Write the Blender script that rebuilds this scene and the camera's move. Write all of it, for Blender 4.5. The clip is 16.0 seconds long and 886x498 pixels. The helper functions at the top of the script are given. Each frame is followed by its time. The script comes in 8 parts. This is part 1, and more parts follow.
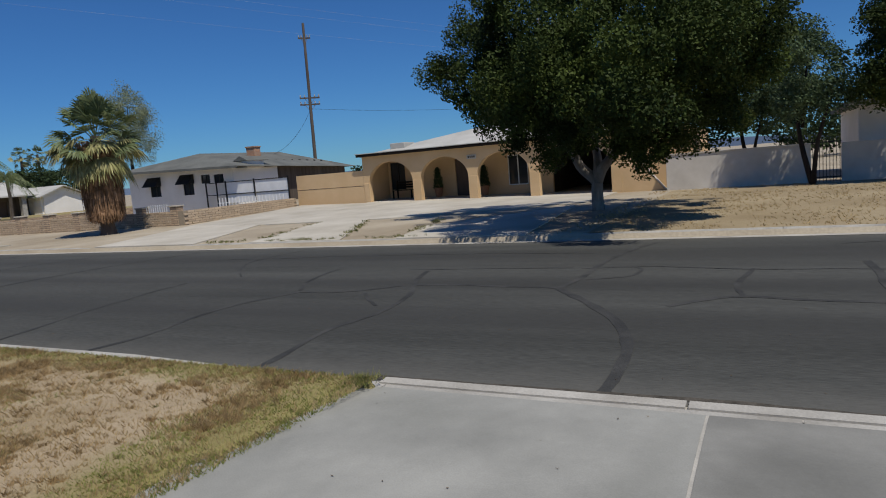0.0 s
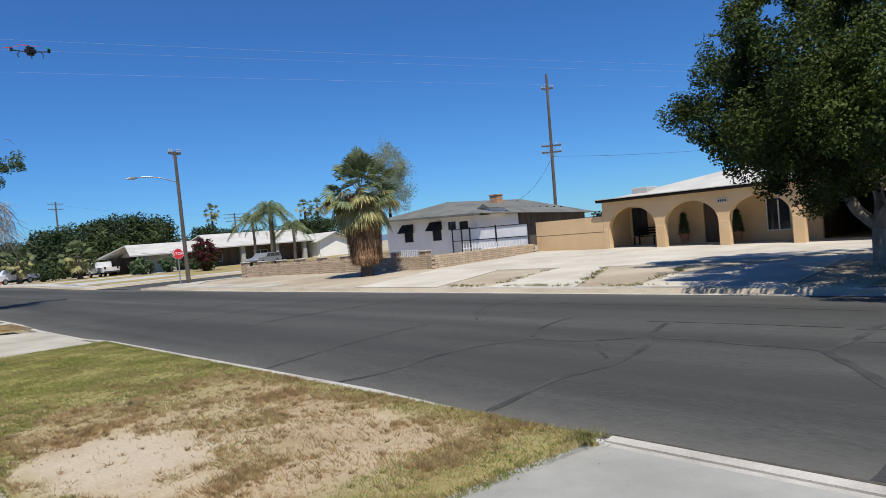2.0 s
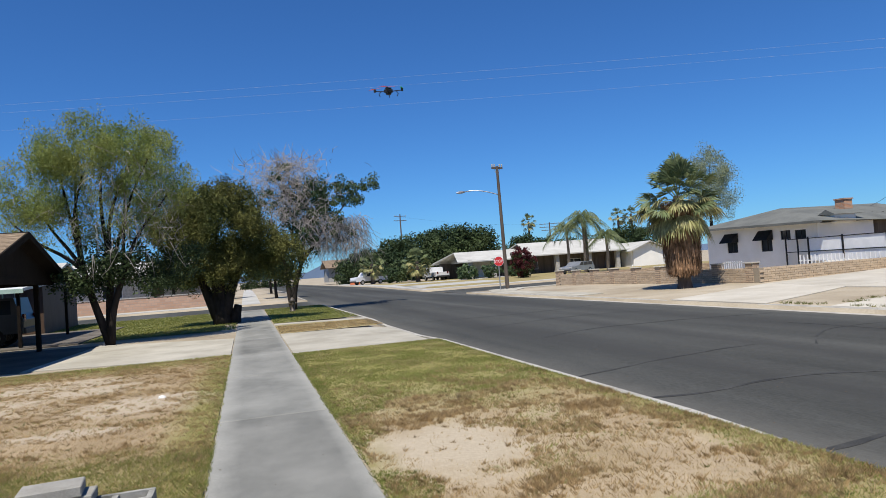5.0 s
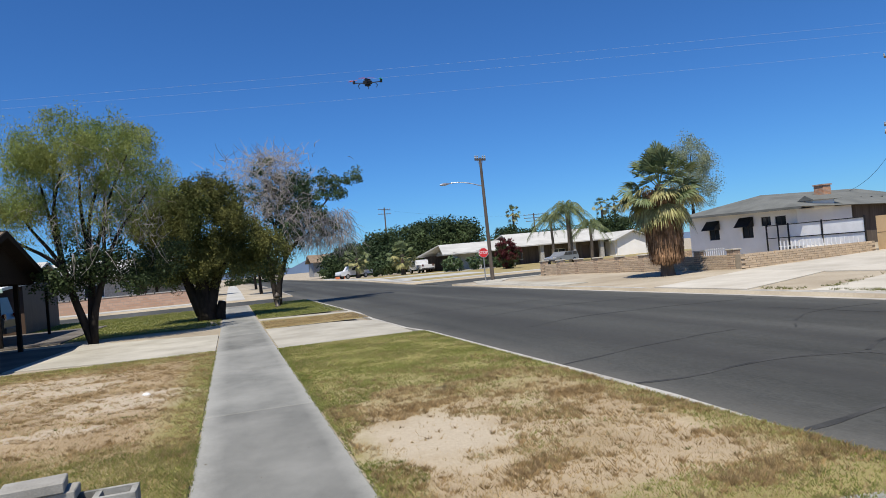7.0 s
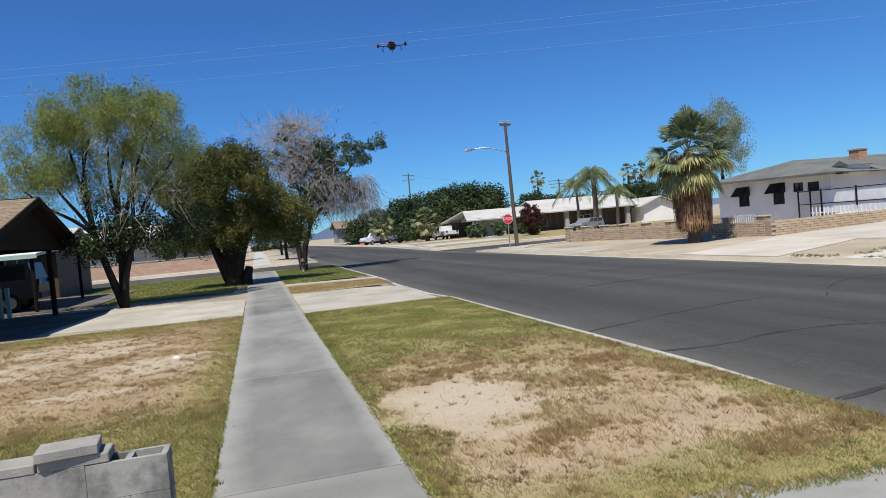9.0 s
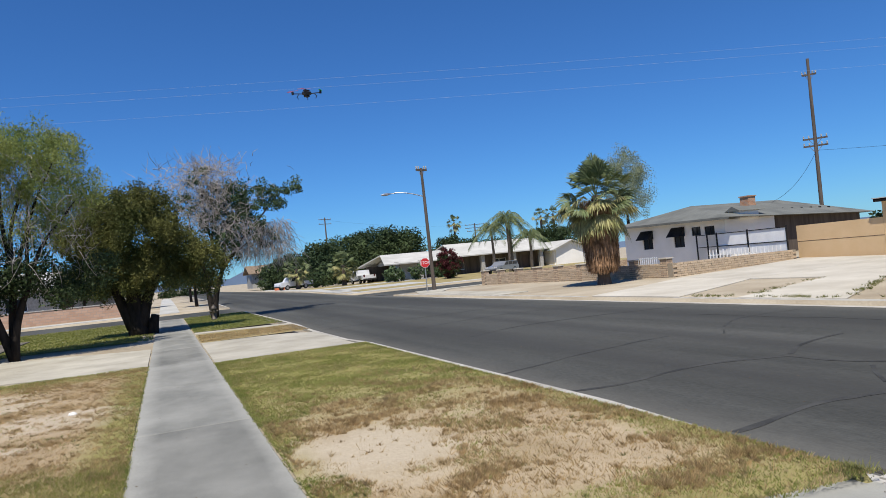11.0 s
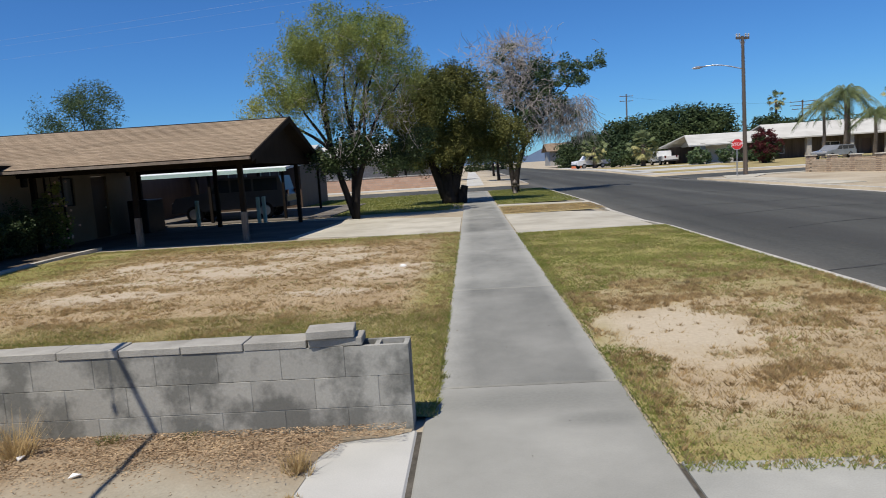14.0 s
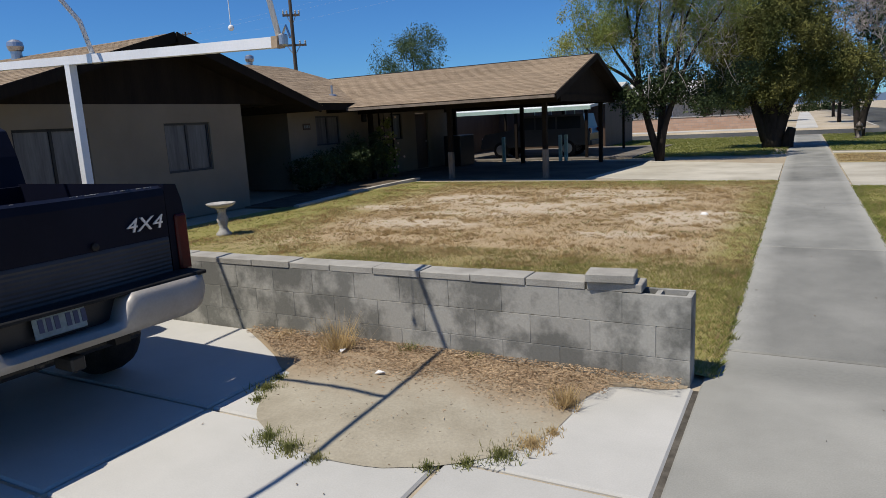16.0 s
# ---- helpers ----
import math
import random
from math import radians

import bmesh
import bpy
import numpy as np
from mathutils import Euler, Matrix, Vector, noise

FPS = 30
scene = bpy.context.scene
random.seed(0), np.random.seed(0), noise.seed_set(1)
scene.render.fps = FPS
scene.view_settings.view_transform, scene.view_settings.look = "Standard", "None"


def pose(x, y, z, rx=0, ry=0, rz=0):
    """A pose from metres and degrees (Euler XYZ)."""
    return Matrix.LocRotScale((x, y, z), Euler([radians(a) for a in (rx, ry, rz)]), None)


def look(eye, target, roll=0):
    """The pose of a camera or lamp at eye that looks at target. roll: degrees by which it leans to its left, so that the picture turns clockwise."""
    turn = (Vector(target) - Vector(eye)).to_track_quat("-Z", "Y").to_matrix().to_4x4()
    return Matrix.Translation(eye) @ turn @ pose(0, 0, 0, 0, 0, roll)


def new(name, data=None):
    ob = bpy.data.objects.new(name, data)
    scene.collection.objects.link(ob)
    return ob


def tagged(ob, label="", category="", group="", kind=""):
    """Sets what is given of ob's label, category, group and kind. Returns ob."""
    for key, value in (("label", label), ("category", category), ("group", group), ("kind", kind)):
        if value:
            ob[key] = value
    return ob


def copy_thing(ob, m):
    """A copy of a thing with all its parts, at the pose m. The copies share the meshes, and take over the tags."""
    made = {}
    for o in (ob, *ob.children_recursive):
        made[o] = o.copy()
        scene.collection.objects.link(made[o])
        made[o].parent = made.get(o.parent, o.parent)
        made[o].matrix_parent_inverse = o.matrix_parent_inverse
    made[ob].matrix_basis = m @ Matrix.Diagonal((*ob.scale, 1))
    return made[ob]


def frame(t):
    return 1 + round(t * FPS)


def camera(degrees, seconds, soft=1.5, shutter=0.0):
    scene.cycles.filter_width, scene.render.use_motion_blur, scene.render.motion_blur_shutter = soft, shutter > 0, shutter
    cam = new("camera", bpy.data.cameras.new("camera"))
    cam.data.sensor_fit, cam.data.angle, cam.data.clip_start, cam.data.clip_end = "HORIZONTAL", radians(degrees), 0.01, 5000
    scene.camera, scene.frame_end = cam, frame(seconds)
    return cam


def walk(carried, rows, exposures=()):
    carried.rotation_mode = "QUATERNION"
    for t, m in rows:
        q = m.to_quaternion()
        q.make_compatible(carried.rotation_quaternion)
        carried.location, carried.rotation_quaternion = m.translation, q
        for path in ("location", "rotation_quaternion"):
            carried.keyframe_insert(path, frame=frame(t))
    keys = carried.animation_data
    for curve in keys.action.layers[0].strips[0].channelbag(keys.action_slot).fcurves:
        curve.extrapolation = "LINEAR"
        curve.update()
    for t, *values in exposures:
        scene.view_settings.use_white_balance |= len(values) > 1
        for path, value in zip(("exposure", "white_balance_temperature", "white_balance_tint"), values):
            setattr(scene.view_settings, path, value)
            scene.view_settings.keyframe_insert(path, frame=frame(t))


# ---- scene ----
cam = camera(67.4, 16.0, soft=0.62, shutter=0.1)
walk(cam, [
    (0.0, pose(-0.048, 0.129, 1.620, 83.14, 4.60, -63.72)),
    (0.5, pose(-0.044, 0.112, 1.631, 89.20, 4.85, -56.66)),
    (1.0, pose(0.022, 0.088, 1.635, 91.06, 4.35, -54.00)),
    (1.5, pose(0.069, 0.076, 1.634, 90.94, 4.32, -49.34)),
    (2.0, pose(0.077, 0.073, 1.632, 88.79, 4.93, -43.13)),
    (2.5, pose(0.046, 0.060, 1.651, 88.54, 4.94, -35.11)),
    (3.0, pose(0.023, 0.050, 1.653, 89.34, 4.87, -26.11)),
    (3.5, pose(0.011, 0.061, 1.667, 91.66, 5.17, -20.09)),
    (4.0, pose(0.003, 0.041, 1.659, 93.10, 4.72, -16.78)),
    (4.2, pose(0.002, 0.018, 1.666, 93.01, 4.51, -16.25)),
    (6.3, pose(0.035, -0.004, 1.644, 89.90, 4.06, -17.81)),
    (6.5, pose(0.036, -0.007, 1.643, 89.98, 4.59, -18.07)),
    (7.0, pose(0.033, -0.021, 1.638, 90.94, 5.18, -17.82)),
    (7.5, pose(0.030, -0.026, 1.641, 91.90, 5.81, -16.79)),
    (8.0, pose(0.028, -0.008, 1.639, 91.85, 6.02, -15.37)),
    (8.5, pose(0.016, 0.007, 1.639, 89.74, 5.39, -15.11)),
    (9.0, pose(0.037, 0.021, 1.642, 88.21, 5.09, -15.74)),
    (9.2, pose(0.041, 0.016, 1.643, 88.23, 5.06, -17.15)),
    (11.3, pose(0.038, -0.042, 1.655, 91.48, 5.56, -22.88)),
    (11.5, pose(0.030, -0.035, 1.654, 91.07, 5.44, -21.16)),
    (12.0, pose(0.019, -0.065, 1.652, 89.57, 5.03, -17.01)),
    (12.5, pose(0.016, -0.058, 1.647, 87.41, 4.47, -15.27)),
    (13.0, pose(0.006, -0.051, 1.646, 86.22, 3.87, -12.59)),
    (13.5, pose(-0.033, -0.063, 1.640, 85.69, 4.19, -7.15)),
    (14.0, pose(-0.096, -0.110, 1.629, 82.97, 3.61, 2.24)),
    (14.5, pose(-0.089, -0.102, 1.635, 81.82, 2.36, 12.56)),
    (15.0, pose(-0.070, -0.089, 1.635, 80.33, 2.23, 21.83)),
    (15.5, pose(-0.037, -0.092, 1.632, 78.33, 3.63, 28.39)),
    (16.0, pose(-0.010, -0.100, 1.642, 79.24, 2.97, 27.93)),
], exposures=[(0.0, -0.50, 6500, 10), (0.4, -0.25, 6500, 10), (1.0, 0.05, 6500, 10), (4.0, 0.15, 6500, 10), (12.0, 0.15, 6520, 10), (13.0, 0.12, 6560, 10), (15.0, 0.02, 6640, 10), (16.0, 0.0, 6640, 10)])

# ---- light ----
SUN = Vector((-0.29, -0.45, 1.0)).normalized()
world = bpy.data.worlds.new("sky")
scene.world = world
world.use_nodes = True
wn = world.node_tree
sky = wn.nodes.new("ShaderNodeTexSky")
sky.sky_type, sky.sun_disc = "NISHITA", False
sky.sun_elevation = math.asin(SUN.z)
sky.sun_rotation = math.atan2(SUN.x, SUN.y)
sky.altitude, sky.air_density, sky.dust_density, sky.ozone_density = 300.0, 1.0, 0.0, 3.0
clear = wn.nodes.new("ShaderNodeMix")
clear.data_type, clear.blend_type = "RGBA", "MULTIPLY"
clear.inputs["Factor"].default_value = 1.0
clear.inputs["B"].default_value = (0.40, 0.84, 1.40, 1)
wn.links.new(sky.outputs[0], clear.inputs["A"])
wn.links.new(clear.outputs["Result"], wn.nodes["Background"].inputs[0])
wn.nodes["Background"].inputs[1].default_value = 0.0735
sun = new("sun", bpy.data.lights.new("sun", "SUN"))
sun.data.energy, sun.data.angle, sun.data.color = 4.9, radians(0.53), (1.0, 0.945, 0.85)
sun.matrix_world = look(SUN * 60, (0, 0, 0))
scene.view_settings.exposure = 0.0

# ---- materials ----


def node(nt, kind, **kw):
    n = nt.nodes.new(kind)
    for k, v in kw.items():
        n.inputs[k].default_value = v
    return n


def mat(name, c1, c2, scale=2.0, rough=0.85, bump=0.25, bscale=60.0, metal=0.0, vary=0.0, obvary=0.0, leaf=0.0, fine=0.12, stretch=None, edge=0.14, spec=None):
    """Two colours mixed by broad noise, broken up by fine noise, with relief."""
    m = bpy.data.materials.new(name)
    m.use_nodes = True
    nt = m.node_tree
    bs = nt.nodes["Principled BSDF"]
    bs.inputs["Roughness"].default_value, bs.inputs["Metallic"].default_value = rough, metal
    bs.inputs["Specular IOR Level"].default_value = spec if spec is not None else (0.2 if rough > 0.79 or leaf else 0.5)
    tc = nt.nodes.new("ShaderNodeTexCoord")
    src = tc.outputs["Object"]
    if stretch:
        mp = nt.nodes.new("ShaderNodeMapping")
        mp.inputs["Scale"].default_value = stretch
        nt.links.new(src, mp.inputs["Vector"])
        src = mp.outputs[0]
    big = node(nt, "ShaderNodeTexNoise", Scale=scale, Detail=6.0, Roughness=0.62)
    small = node(nt, "ShaderNodeTexNoise", Scale=bscale, Detail=3.0)
    nt.links.new(src, big.inputs["Vector"])
    nt.links.new(src, small.inputs["Vector"])
    ramp = nt.nodes.new("ShaderNodeValToRGB")
    ramp.color_ramp.elements[0].position, ramp.color_ramp.elements[1].position = 0.5 - edge, 0.5 + edge
    ramp.color_ramp.elements[0].color, ramp.color_ramp.elements[1].color = (*c1, 1), (*c2, 1)
    nt.links.new(big.outputs["Fac"], ramp.inputs[0])
    hsv = nt.nodes.new("ShaderNodeHueSaturation")
    nt.links.new(ramp.outputs[0], hsv.inputs["Color"])
    mr = node(nt, "ShaderNodeMapRange")
    mr.inputs[1].default_value, mr.inputs[2].default_value = 0.25, 0.75
    mr.inputs[3].default_value, mr.inputs[4].default_value = 1 - fine, 1 + fine
    nt.links.new(small.outputs["Fac"], mr.inputs[0])
    val = mr.outputs[0]
    for amount, kind, sock in ((vary, "ShaderNodeNewGeometry", "Random Per Island"), (obvary, "ShaderNodeObjectInfo", "Random")):
        if amount:
            g = nt.nodes.new(kind)
            r = node(nt, "ShaderNodeMapRange")
            r.inputs[3].default_value, r.inputs[4].default_value = 1 - amount, 1 + amount
            nt.links.new(g.outputs[sock], r.inputs[0])
            mul = nt.nodes.new("ShaderNodeMath")
            mul.operation = "MULTIPLY"
            nt.links.new(val, mul.inputs[0])
            nt.links.new(r.outputs[0], mul.inputs[1])
            val = mul.outputs[0]
    nt.links.new(val, hsv.inputs["Value"])
    nt.links.new(hsv.outputs[0], bs.inputs["Base Color"])
    if bump:
        b = node(nt, "ShaderNodeBump", Strength=bump, Distance=0.02)
        nt.links.new(small.outputs["Fac"], b.inputs["Height"])
        nt.links.new(b.outputs[0], bs.inputs["Normal"])
    if leaf:
        tr = nt.nodes.new("ShaderNodeBsdfTranslucent")
        nt.links.new(hsv.outputs[0], tr.inputs["Color"])
        mx = node(nt, "ShaderNodeMixShader", Fac=leaf)
        nt.links.new(bs.outputs[0], mx.inputs[1])
        nt.links.new(tr.outputs[0], mx.inputs[2])
        nt.links.new(mx.outputs[0], nt.nodes["Material Output"].inputs["Surface"])
    return m


def add_spots(m, spots, colour, soft=0.35, amount=1.0, ragged=0.6):
    """Mixes in bare or worn spots of their own shape: (x, y, rx, ry) ellipses with ragged rims."""
    nt = m.node_tree
    bs = nt.nodes["Principled BSDF"]
    old = bs.inputs["Base Color"].links[0].from_socket
    tc = nt.nodes.new("ShaderNodeTexCoord")
    wob = node(nt, "ShaderNodeTexNoise", Scale=2.2, Detail=5.0, Roughness=0.7)
    nt.links.new(tc.outputs["Object"], wob.inputs["Vector"])
    total = None
    for x, y, rx, ry in spots:
        mp = nt.nodes.new("ShaderNodeMapping")
        mp.inputs["Location"].default_value = (-x / rx, -y / ry, 0)
        mp.inputs["Scale"].default_value = (1 / rx, 1 / ry, 0)
        nt.links.new(tc.outputs["Object"], mp.inputs["Vector"])
        ln = nt.nodes.new("ShaderNodeVectorMath")
        ln.operation = "LENGTH"
        nt.links.new(mp.outputs[0], ln.inputs[0])
        ad = nt.nodes.new("ShaderNodeMath")
        ad.operation = "MULTIPLY_ADD"
        ad.inputs[1].default_value = -2 * ragged
        nt.links.new(wob.outputs["Fac"], ad.inputs[0])
        nt.links.new(ln.outputs["Value"], ad.inputs[2])
        mr = node(nt, "ShaderNodeMapRange")
        mr.inputs[1].default_value, mr.inputs[2].default_value = 1 + soft - ragged, 1 - soft - ragged
        mr.inputs[3].default_value, mr.inputs[4].default_value = 0, amount
        nt.links.new(ad.outputs[0], mr.inputs[0])
        if total is None:
            total = mr.outputs[0]
        else:
            mx = nt.nodes.new("ShaderNodeMath")
            mx.operation = "MAXIMUM"
            nt.links.new(total, mx.inputs[0])
            nt.links.new(mr.outputs[0], mx.inputs[1])
            total = mx.outputs[0]
    mix = nt.nodes.new("ShaderNodeMix")
    mix.data_type = "RGBA"
    grain = node(nt, "ShaderNodeTexNoise", Scale=35.0, Detail=4.0)
    nt.links.new(tc.outputs["Object"], grain.inputs["Vector"])
    gr = nt.nodes.new("ShaderNodeValToRGB")
    gr.color_ramp.elements[0].color = (*[c * 0.78 for c in colour], 1)
    gr.color_ramp.elements[1].color = (*[min(1, c * 1.2) for c in colour], 1)
    nt.links.new(grain.outputs["Fac"], gr.inputs[0])
    nt.links.new(total, mix.inputs["Factor"])
    nt.links.new(old, mix.inputs["A"])
    nt.links.new(gr.outputs[0], mix.inputs["B"])
    nt.links.new(mix.outputs["Result"], bs.inputs["Base Color"])
    return m


def brick_mat(name, c1, c2, mortar, w=0.4, h=0.1, axis="x"):
    """Coursed masonry seen from far off, mapped on an upright wall."""
    m = mat(name, c1, c2, 1.5, 0.9, 0.3)
    nt = m.node_tree
    bs = nt.nodes["Principled BSDF"]
    tc = nt.nodes.new("ShaderNodeTexCoord")
    sp = nt.nodes.new("ShaderNodeSeparateXYZ")
    cb = nt.nodes.new("ShaderNodeCombineXYZ")
    nt.links.new(tc.outputs["Object"], sp.inputs[0])
    ad = nt.nodes.new("ShaderNodeMath")
    nt.links.new(sp.outputs[0], ad.inputs[0])
    nt.links.new(sp.outputs[1], ad.inputs[1])
    nt.links.new(ad.outputs[0], cb.inputs[0])
    nt.links.new(sp.outputs[2], cb.inputs[1])
    bt = nt.nodes.new("ShaderNodeTexBrick")
    bt.inputs["Scale"].default_value = 1.0
    bt.inputs["Brick Width"].default_value, bt.inputs["Row Height"].default_value = w, h
    bt.inputs["Mortar Size"].default_value = 0.012
    bt.inputs["Color1"].default_value, bt.inputs["Color2"].default_value = (*c1, 1), (*c2, 1)
    bt.inputs["Mortar"].default_value = (*mortar, 1)
    nt.links.new(cb.outputs[0], bt.inputs["Vector"])
    nt.links.new(bt.outputs["Color"], bs.inputs["Base Color"])
    b = node(nt, "ShaderNodeBump", Strength=0.5, Distance=0.015)
    b.invert = True
    nt.links.new(bt.outputs["Fac"], b.inputs["Height"])
    nt.links.new(b.outputs[0], bs.inputs["Normal"])
    return m


def glass_mat(name, tint=(0.02, 0.025, 0.03)):
    m = mat(name, tint, tuple(c * 1.6 for c in tint), 0.7, 0.06, 0.0)
    return m


M = {}
M["asphalt"] = mat("asphalt", (0.037, 0.038, 0.0345), (0.097, 0.098, 0.089), 0.38, 0.92, 0.35, 90, stretch=(1.0, 0.10, 1.0), edge=0.2, fine=0.3)
M["tar"] = mat("tar", (0.036, 0.0365, 0.036), (0.068, 0.068, 0.064), 1.6, 0.9, 0.3, 80, fine=0.25)
M["concrete"] = mat("concrete", (0.38, 0.375, 0.345), (0.50, 0.49, 0.455), 0.6, 0.9, 0.05, 120, obvary=0.05, fine=0.06, edge=0.18)
M["walk_concrete"] = mat("walk_concrete", (0.150, 0.151, 0.136), (0.275, 0.272, 0.245), 0.9, 0.9, 0.1, 120, obvary=0.10, fine=0.09, stretch=(0.8, 0.55, 1.0), edge=0.17)
M["old_concrete"] = mat("old_concrete", (0.34, 0.315, 0.255), (0.47, 0.44, 0.365), 0.7, 0.9, 0.1, 90, obvary=0.06, fine=0.08)
M["kerb"] = mat("kerb_concrete", (0.33, 0.31, 0.27), (0.47, 0.45, 0.40), 1.5, 0.9, 0.2, 50, obvary=0.06)
M["dirt"] = mat("dirt", (0.33, 0.26, 0.18), (0.47, 0.39, 0.29), 0.6, 0.95, 0.3, 30)
M["pale_dirt"] = mat("pale_dirt", (0.36, 0.29, 0.21), (0.50, 0.42, 0.32), 0.9, 0.95, 0.5, 40)
M["litter"] = mat("leaf_litter", (0.30, 0.19, 0.10), (0.46, 0.33, 0.20), 5, 0.95, 0.6, 45)
M["block"] = mat("grey_block", (0.165, 0.163, 0.145), (0.345, 0.335, 0.298), 2.4, 0.92, 0.09, 70, obvary=0.10, fine=0.08, stretch=(1, 1, 0.9), edge=0.06)
M["cap"] = mat("cap_block", (0.25, 0.238, 0.208), (0.36, 0.345, 0.305), 3, 0.92, 0.2, 110, obvary=0.06, fine=0.12)
M["mortar"] = mat("mortar", (0.25, 0.245, 0.225), (0.33, 0.32, 0.295), 5, 0.95, 0.1)
M["grass_green"] = mat("grass_green", (0.255, 0.285, 0.072), (0.41, 0.42, 0.14), 1.2, 0.8, 0, 20, vary=0.18, leaf=0.55)
M["grass_dry"] = mat("grass_dry", (0.46, 0.335, 0.165), (0.64, 0.50, 0.28), 1.5, 0.85, 0, 20, vary=0.2, leaf=0.55)
M["stucco"] = mat("beige_stucco", (0.205, 0.168, 0.124), (0.24, 0.20, 0.15), 0.8, 0.92, 0.35, 120, fine=0.06)
M["peach"] = mat("peach_stucco", (0.62, 0.43, 0.235), (0.68, 0.485, 0.28), 0.6, 0.92, 0.3, 100, fine=0.05)
M["white_wall"] = mat("white_painted_wall", (0.78, 0.755, 0.70), (0.85, 0.825, 0.775), 0.7, 0.85, 0.25, 60, fine=0.05)
M["white_metal"] = mat("white_paint", (0.74, 0.75, 0.75), (0.82, 0.83, 0.83), 2, 0.45, 0.03, 60, fine=0.04)
M["shingle"] = mat("brown_shingle", (0.20, 0.145, 0.095), (0.31, 0.235, 0.165), 2.5, 0.95, 0.5, 50, obvary=0.16, fine=0.25)
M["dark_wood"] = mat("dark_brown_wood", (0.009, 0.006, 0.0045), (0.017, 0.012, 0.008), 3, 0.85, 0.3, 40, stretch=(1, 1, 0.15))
M["worn_wood"] = mat("worn_post_wood", (0.10, 0.085, 0.07), (0.24, 0.21, 0.18), 5, 0.9, 0.5, 40, stretch=(1, 1, 0.15))
M["grey_roof"] = mat("grey_roof", (0.12, 0.125, 0.115), (0.17, 0.175, 0.16), 0.8, 0.95, 0.4, 40)
M["white_roof"] = mat("white_roof", (0.42, 0.41, 0.375), (0.52, 0.51, 0.47), 0.5, 0.9, 0.2, 30, fine=0.05)
M["slump"] = brick_mat("tan_masonry", (0.40, 0.29, 0.20), (0.52, 0.40, 0.28), (0.20, 0.16, 0.12))
M["pinkbrick"] = brick_mat("pink_masonry", (0.42, 0.27, 0.19), (0.50, 0.34, 0.25), (0.36, 0.30, 0.25), 0.4, 0.2)
M["chimney"] = brick_mat("red_brick", (0.44, 0.20, 0.10), (0.52, 0.27, 0.15), (0.38, 0.32, 0.26), 0.22, 0.075)
M["glass"] = glass_mat("window_glass")
M["curtain"] = mat("window_curtain", (0.06, 0.058, 0.06), (0.14, 0.135, 0.135), 6, 0.4, 0, stretch=(1, 1, 0.1))
M["bark"] = mat("bark", (0.10, 0.08, 0.06), (0.20, 0.165, 0.13), 4, 0.95, 0.7, 25, stretch=(1, 1, 0.3))
M["dark_bark"] = mat("dark_bark", (0.018, 0.015, 0.012), (0.045, 0.036, 0.03), 4, 0.95, 0.7, 25, stretch=(1, 1, 0.3))
M["pale_twig"] = mat("pale_twig", (0.25, 0.22, 0.195), (0.40, 0.36, 0.325), 5, 0.9, 0.2)
M["ficus"] = mat("ficus_leaf", (0.010, 0.020, 0.006), (0.088, 0.12, 0.026), 0.5, 0.6, 0, 12, vary=0.2, leaf=0.13, edge=0.18, spec=0.12)
M["willow"] = mat("willow_leaf", (0.15, 0.215, 0.06), (0.34, 0.35, 0.105), 0.45, 0.65, 0, 12, vary=0.3, leaf=0.42)
M["cypress"] = mat("cypress_leaf", (0.055, 0.07, 0.018), (0.175, 0.17, 0.05), 0.7, 0.75, 0, 12, vary=0.35, leaf=0.2)
M["acacia"] = mat("acacia_leaf", (0.05, 0.085, 0.038), (0.11, 0.155, 0.07), 0.8, 0.6, 0, 12, vary=0.35, leaf=0.25)
M["silver_leaf"] = mat("silver_leaf", (0.22, 0.26, 0.15), (0.37, 0.40, 0.26), 0.8, 0.6, 0, 12, vary=0.2, leaf=0.55)
M["wood_leaf"] = mat("dense_leaf", (0.025, 0.045, 0.018), (0.06, 0.085, 0.03), 0.15, 0.7, 0, 8, vary=0.4, leaf=0.15)
M["palm_green"] = mat("palm_green", (0.10, 0.135, 0.055), (0.21, 0.245, 0.115), 1.5, 0.5, 0, 10, vary=0.3, leaf=0.25)
M["palm_olive"] = mat("palm_olive", (0.27, 0.27, 0.10), (0.44, 0.40, 0.19), 2.0, 0.6, 0, 10, vary=0.35, leaf=0.25)
M["palm_dead"] = mat("palm_dead", (0.13, 0.075, 0.04), (0.36, 0.22, 0.125), 2.5, 0.9, 0, 10, vary=0.4, leaf=0.1)
M["bougain"] = mat("bougainvillea", (0.045, 0.016, 0.014), (0.125, 0.024, 0.03), 2, 0.7, 0, 10, vary=0.4, leaf=0.2)
M["rose"] = mat("flower_petals", (0.62, 0.52, 0.42), (0.70, 0.45, 0.35), 3, 0.7, 0, 10, vary=0.2)
M["grey_bark"] = mat("grey_bark", (0.22, 0.19, 0.16), (0.36, 0.32, 0.28), 4, 0.95, 0.5, 25, stretch=(1, 1, 0.3))
M["pole_wood"] = mat("pole_wood", (0.075, 0.060, 0.049), (0.135, 0.11, 0.09), 3, 0.95, 0.4, 20, stretch=(1, 1, 0.1))
M["dark_metal"] = mat("dark_metal", (0.02, 0.02, 0.02), (0.035, 0.035, 0.035), 4, 0.5, 0.05, metal=0.6)
M["galv"] = mat("galvanised", (0.40, 0.41, 0.42), (0.52, 0.53, 0.54), 5, 0.35, 0.05, metal=0.8)
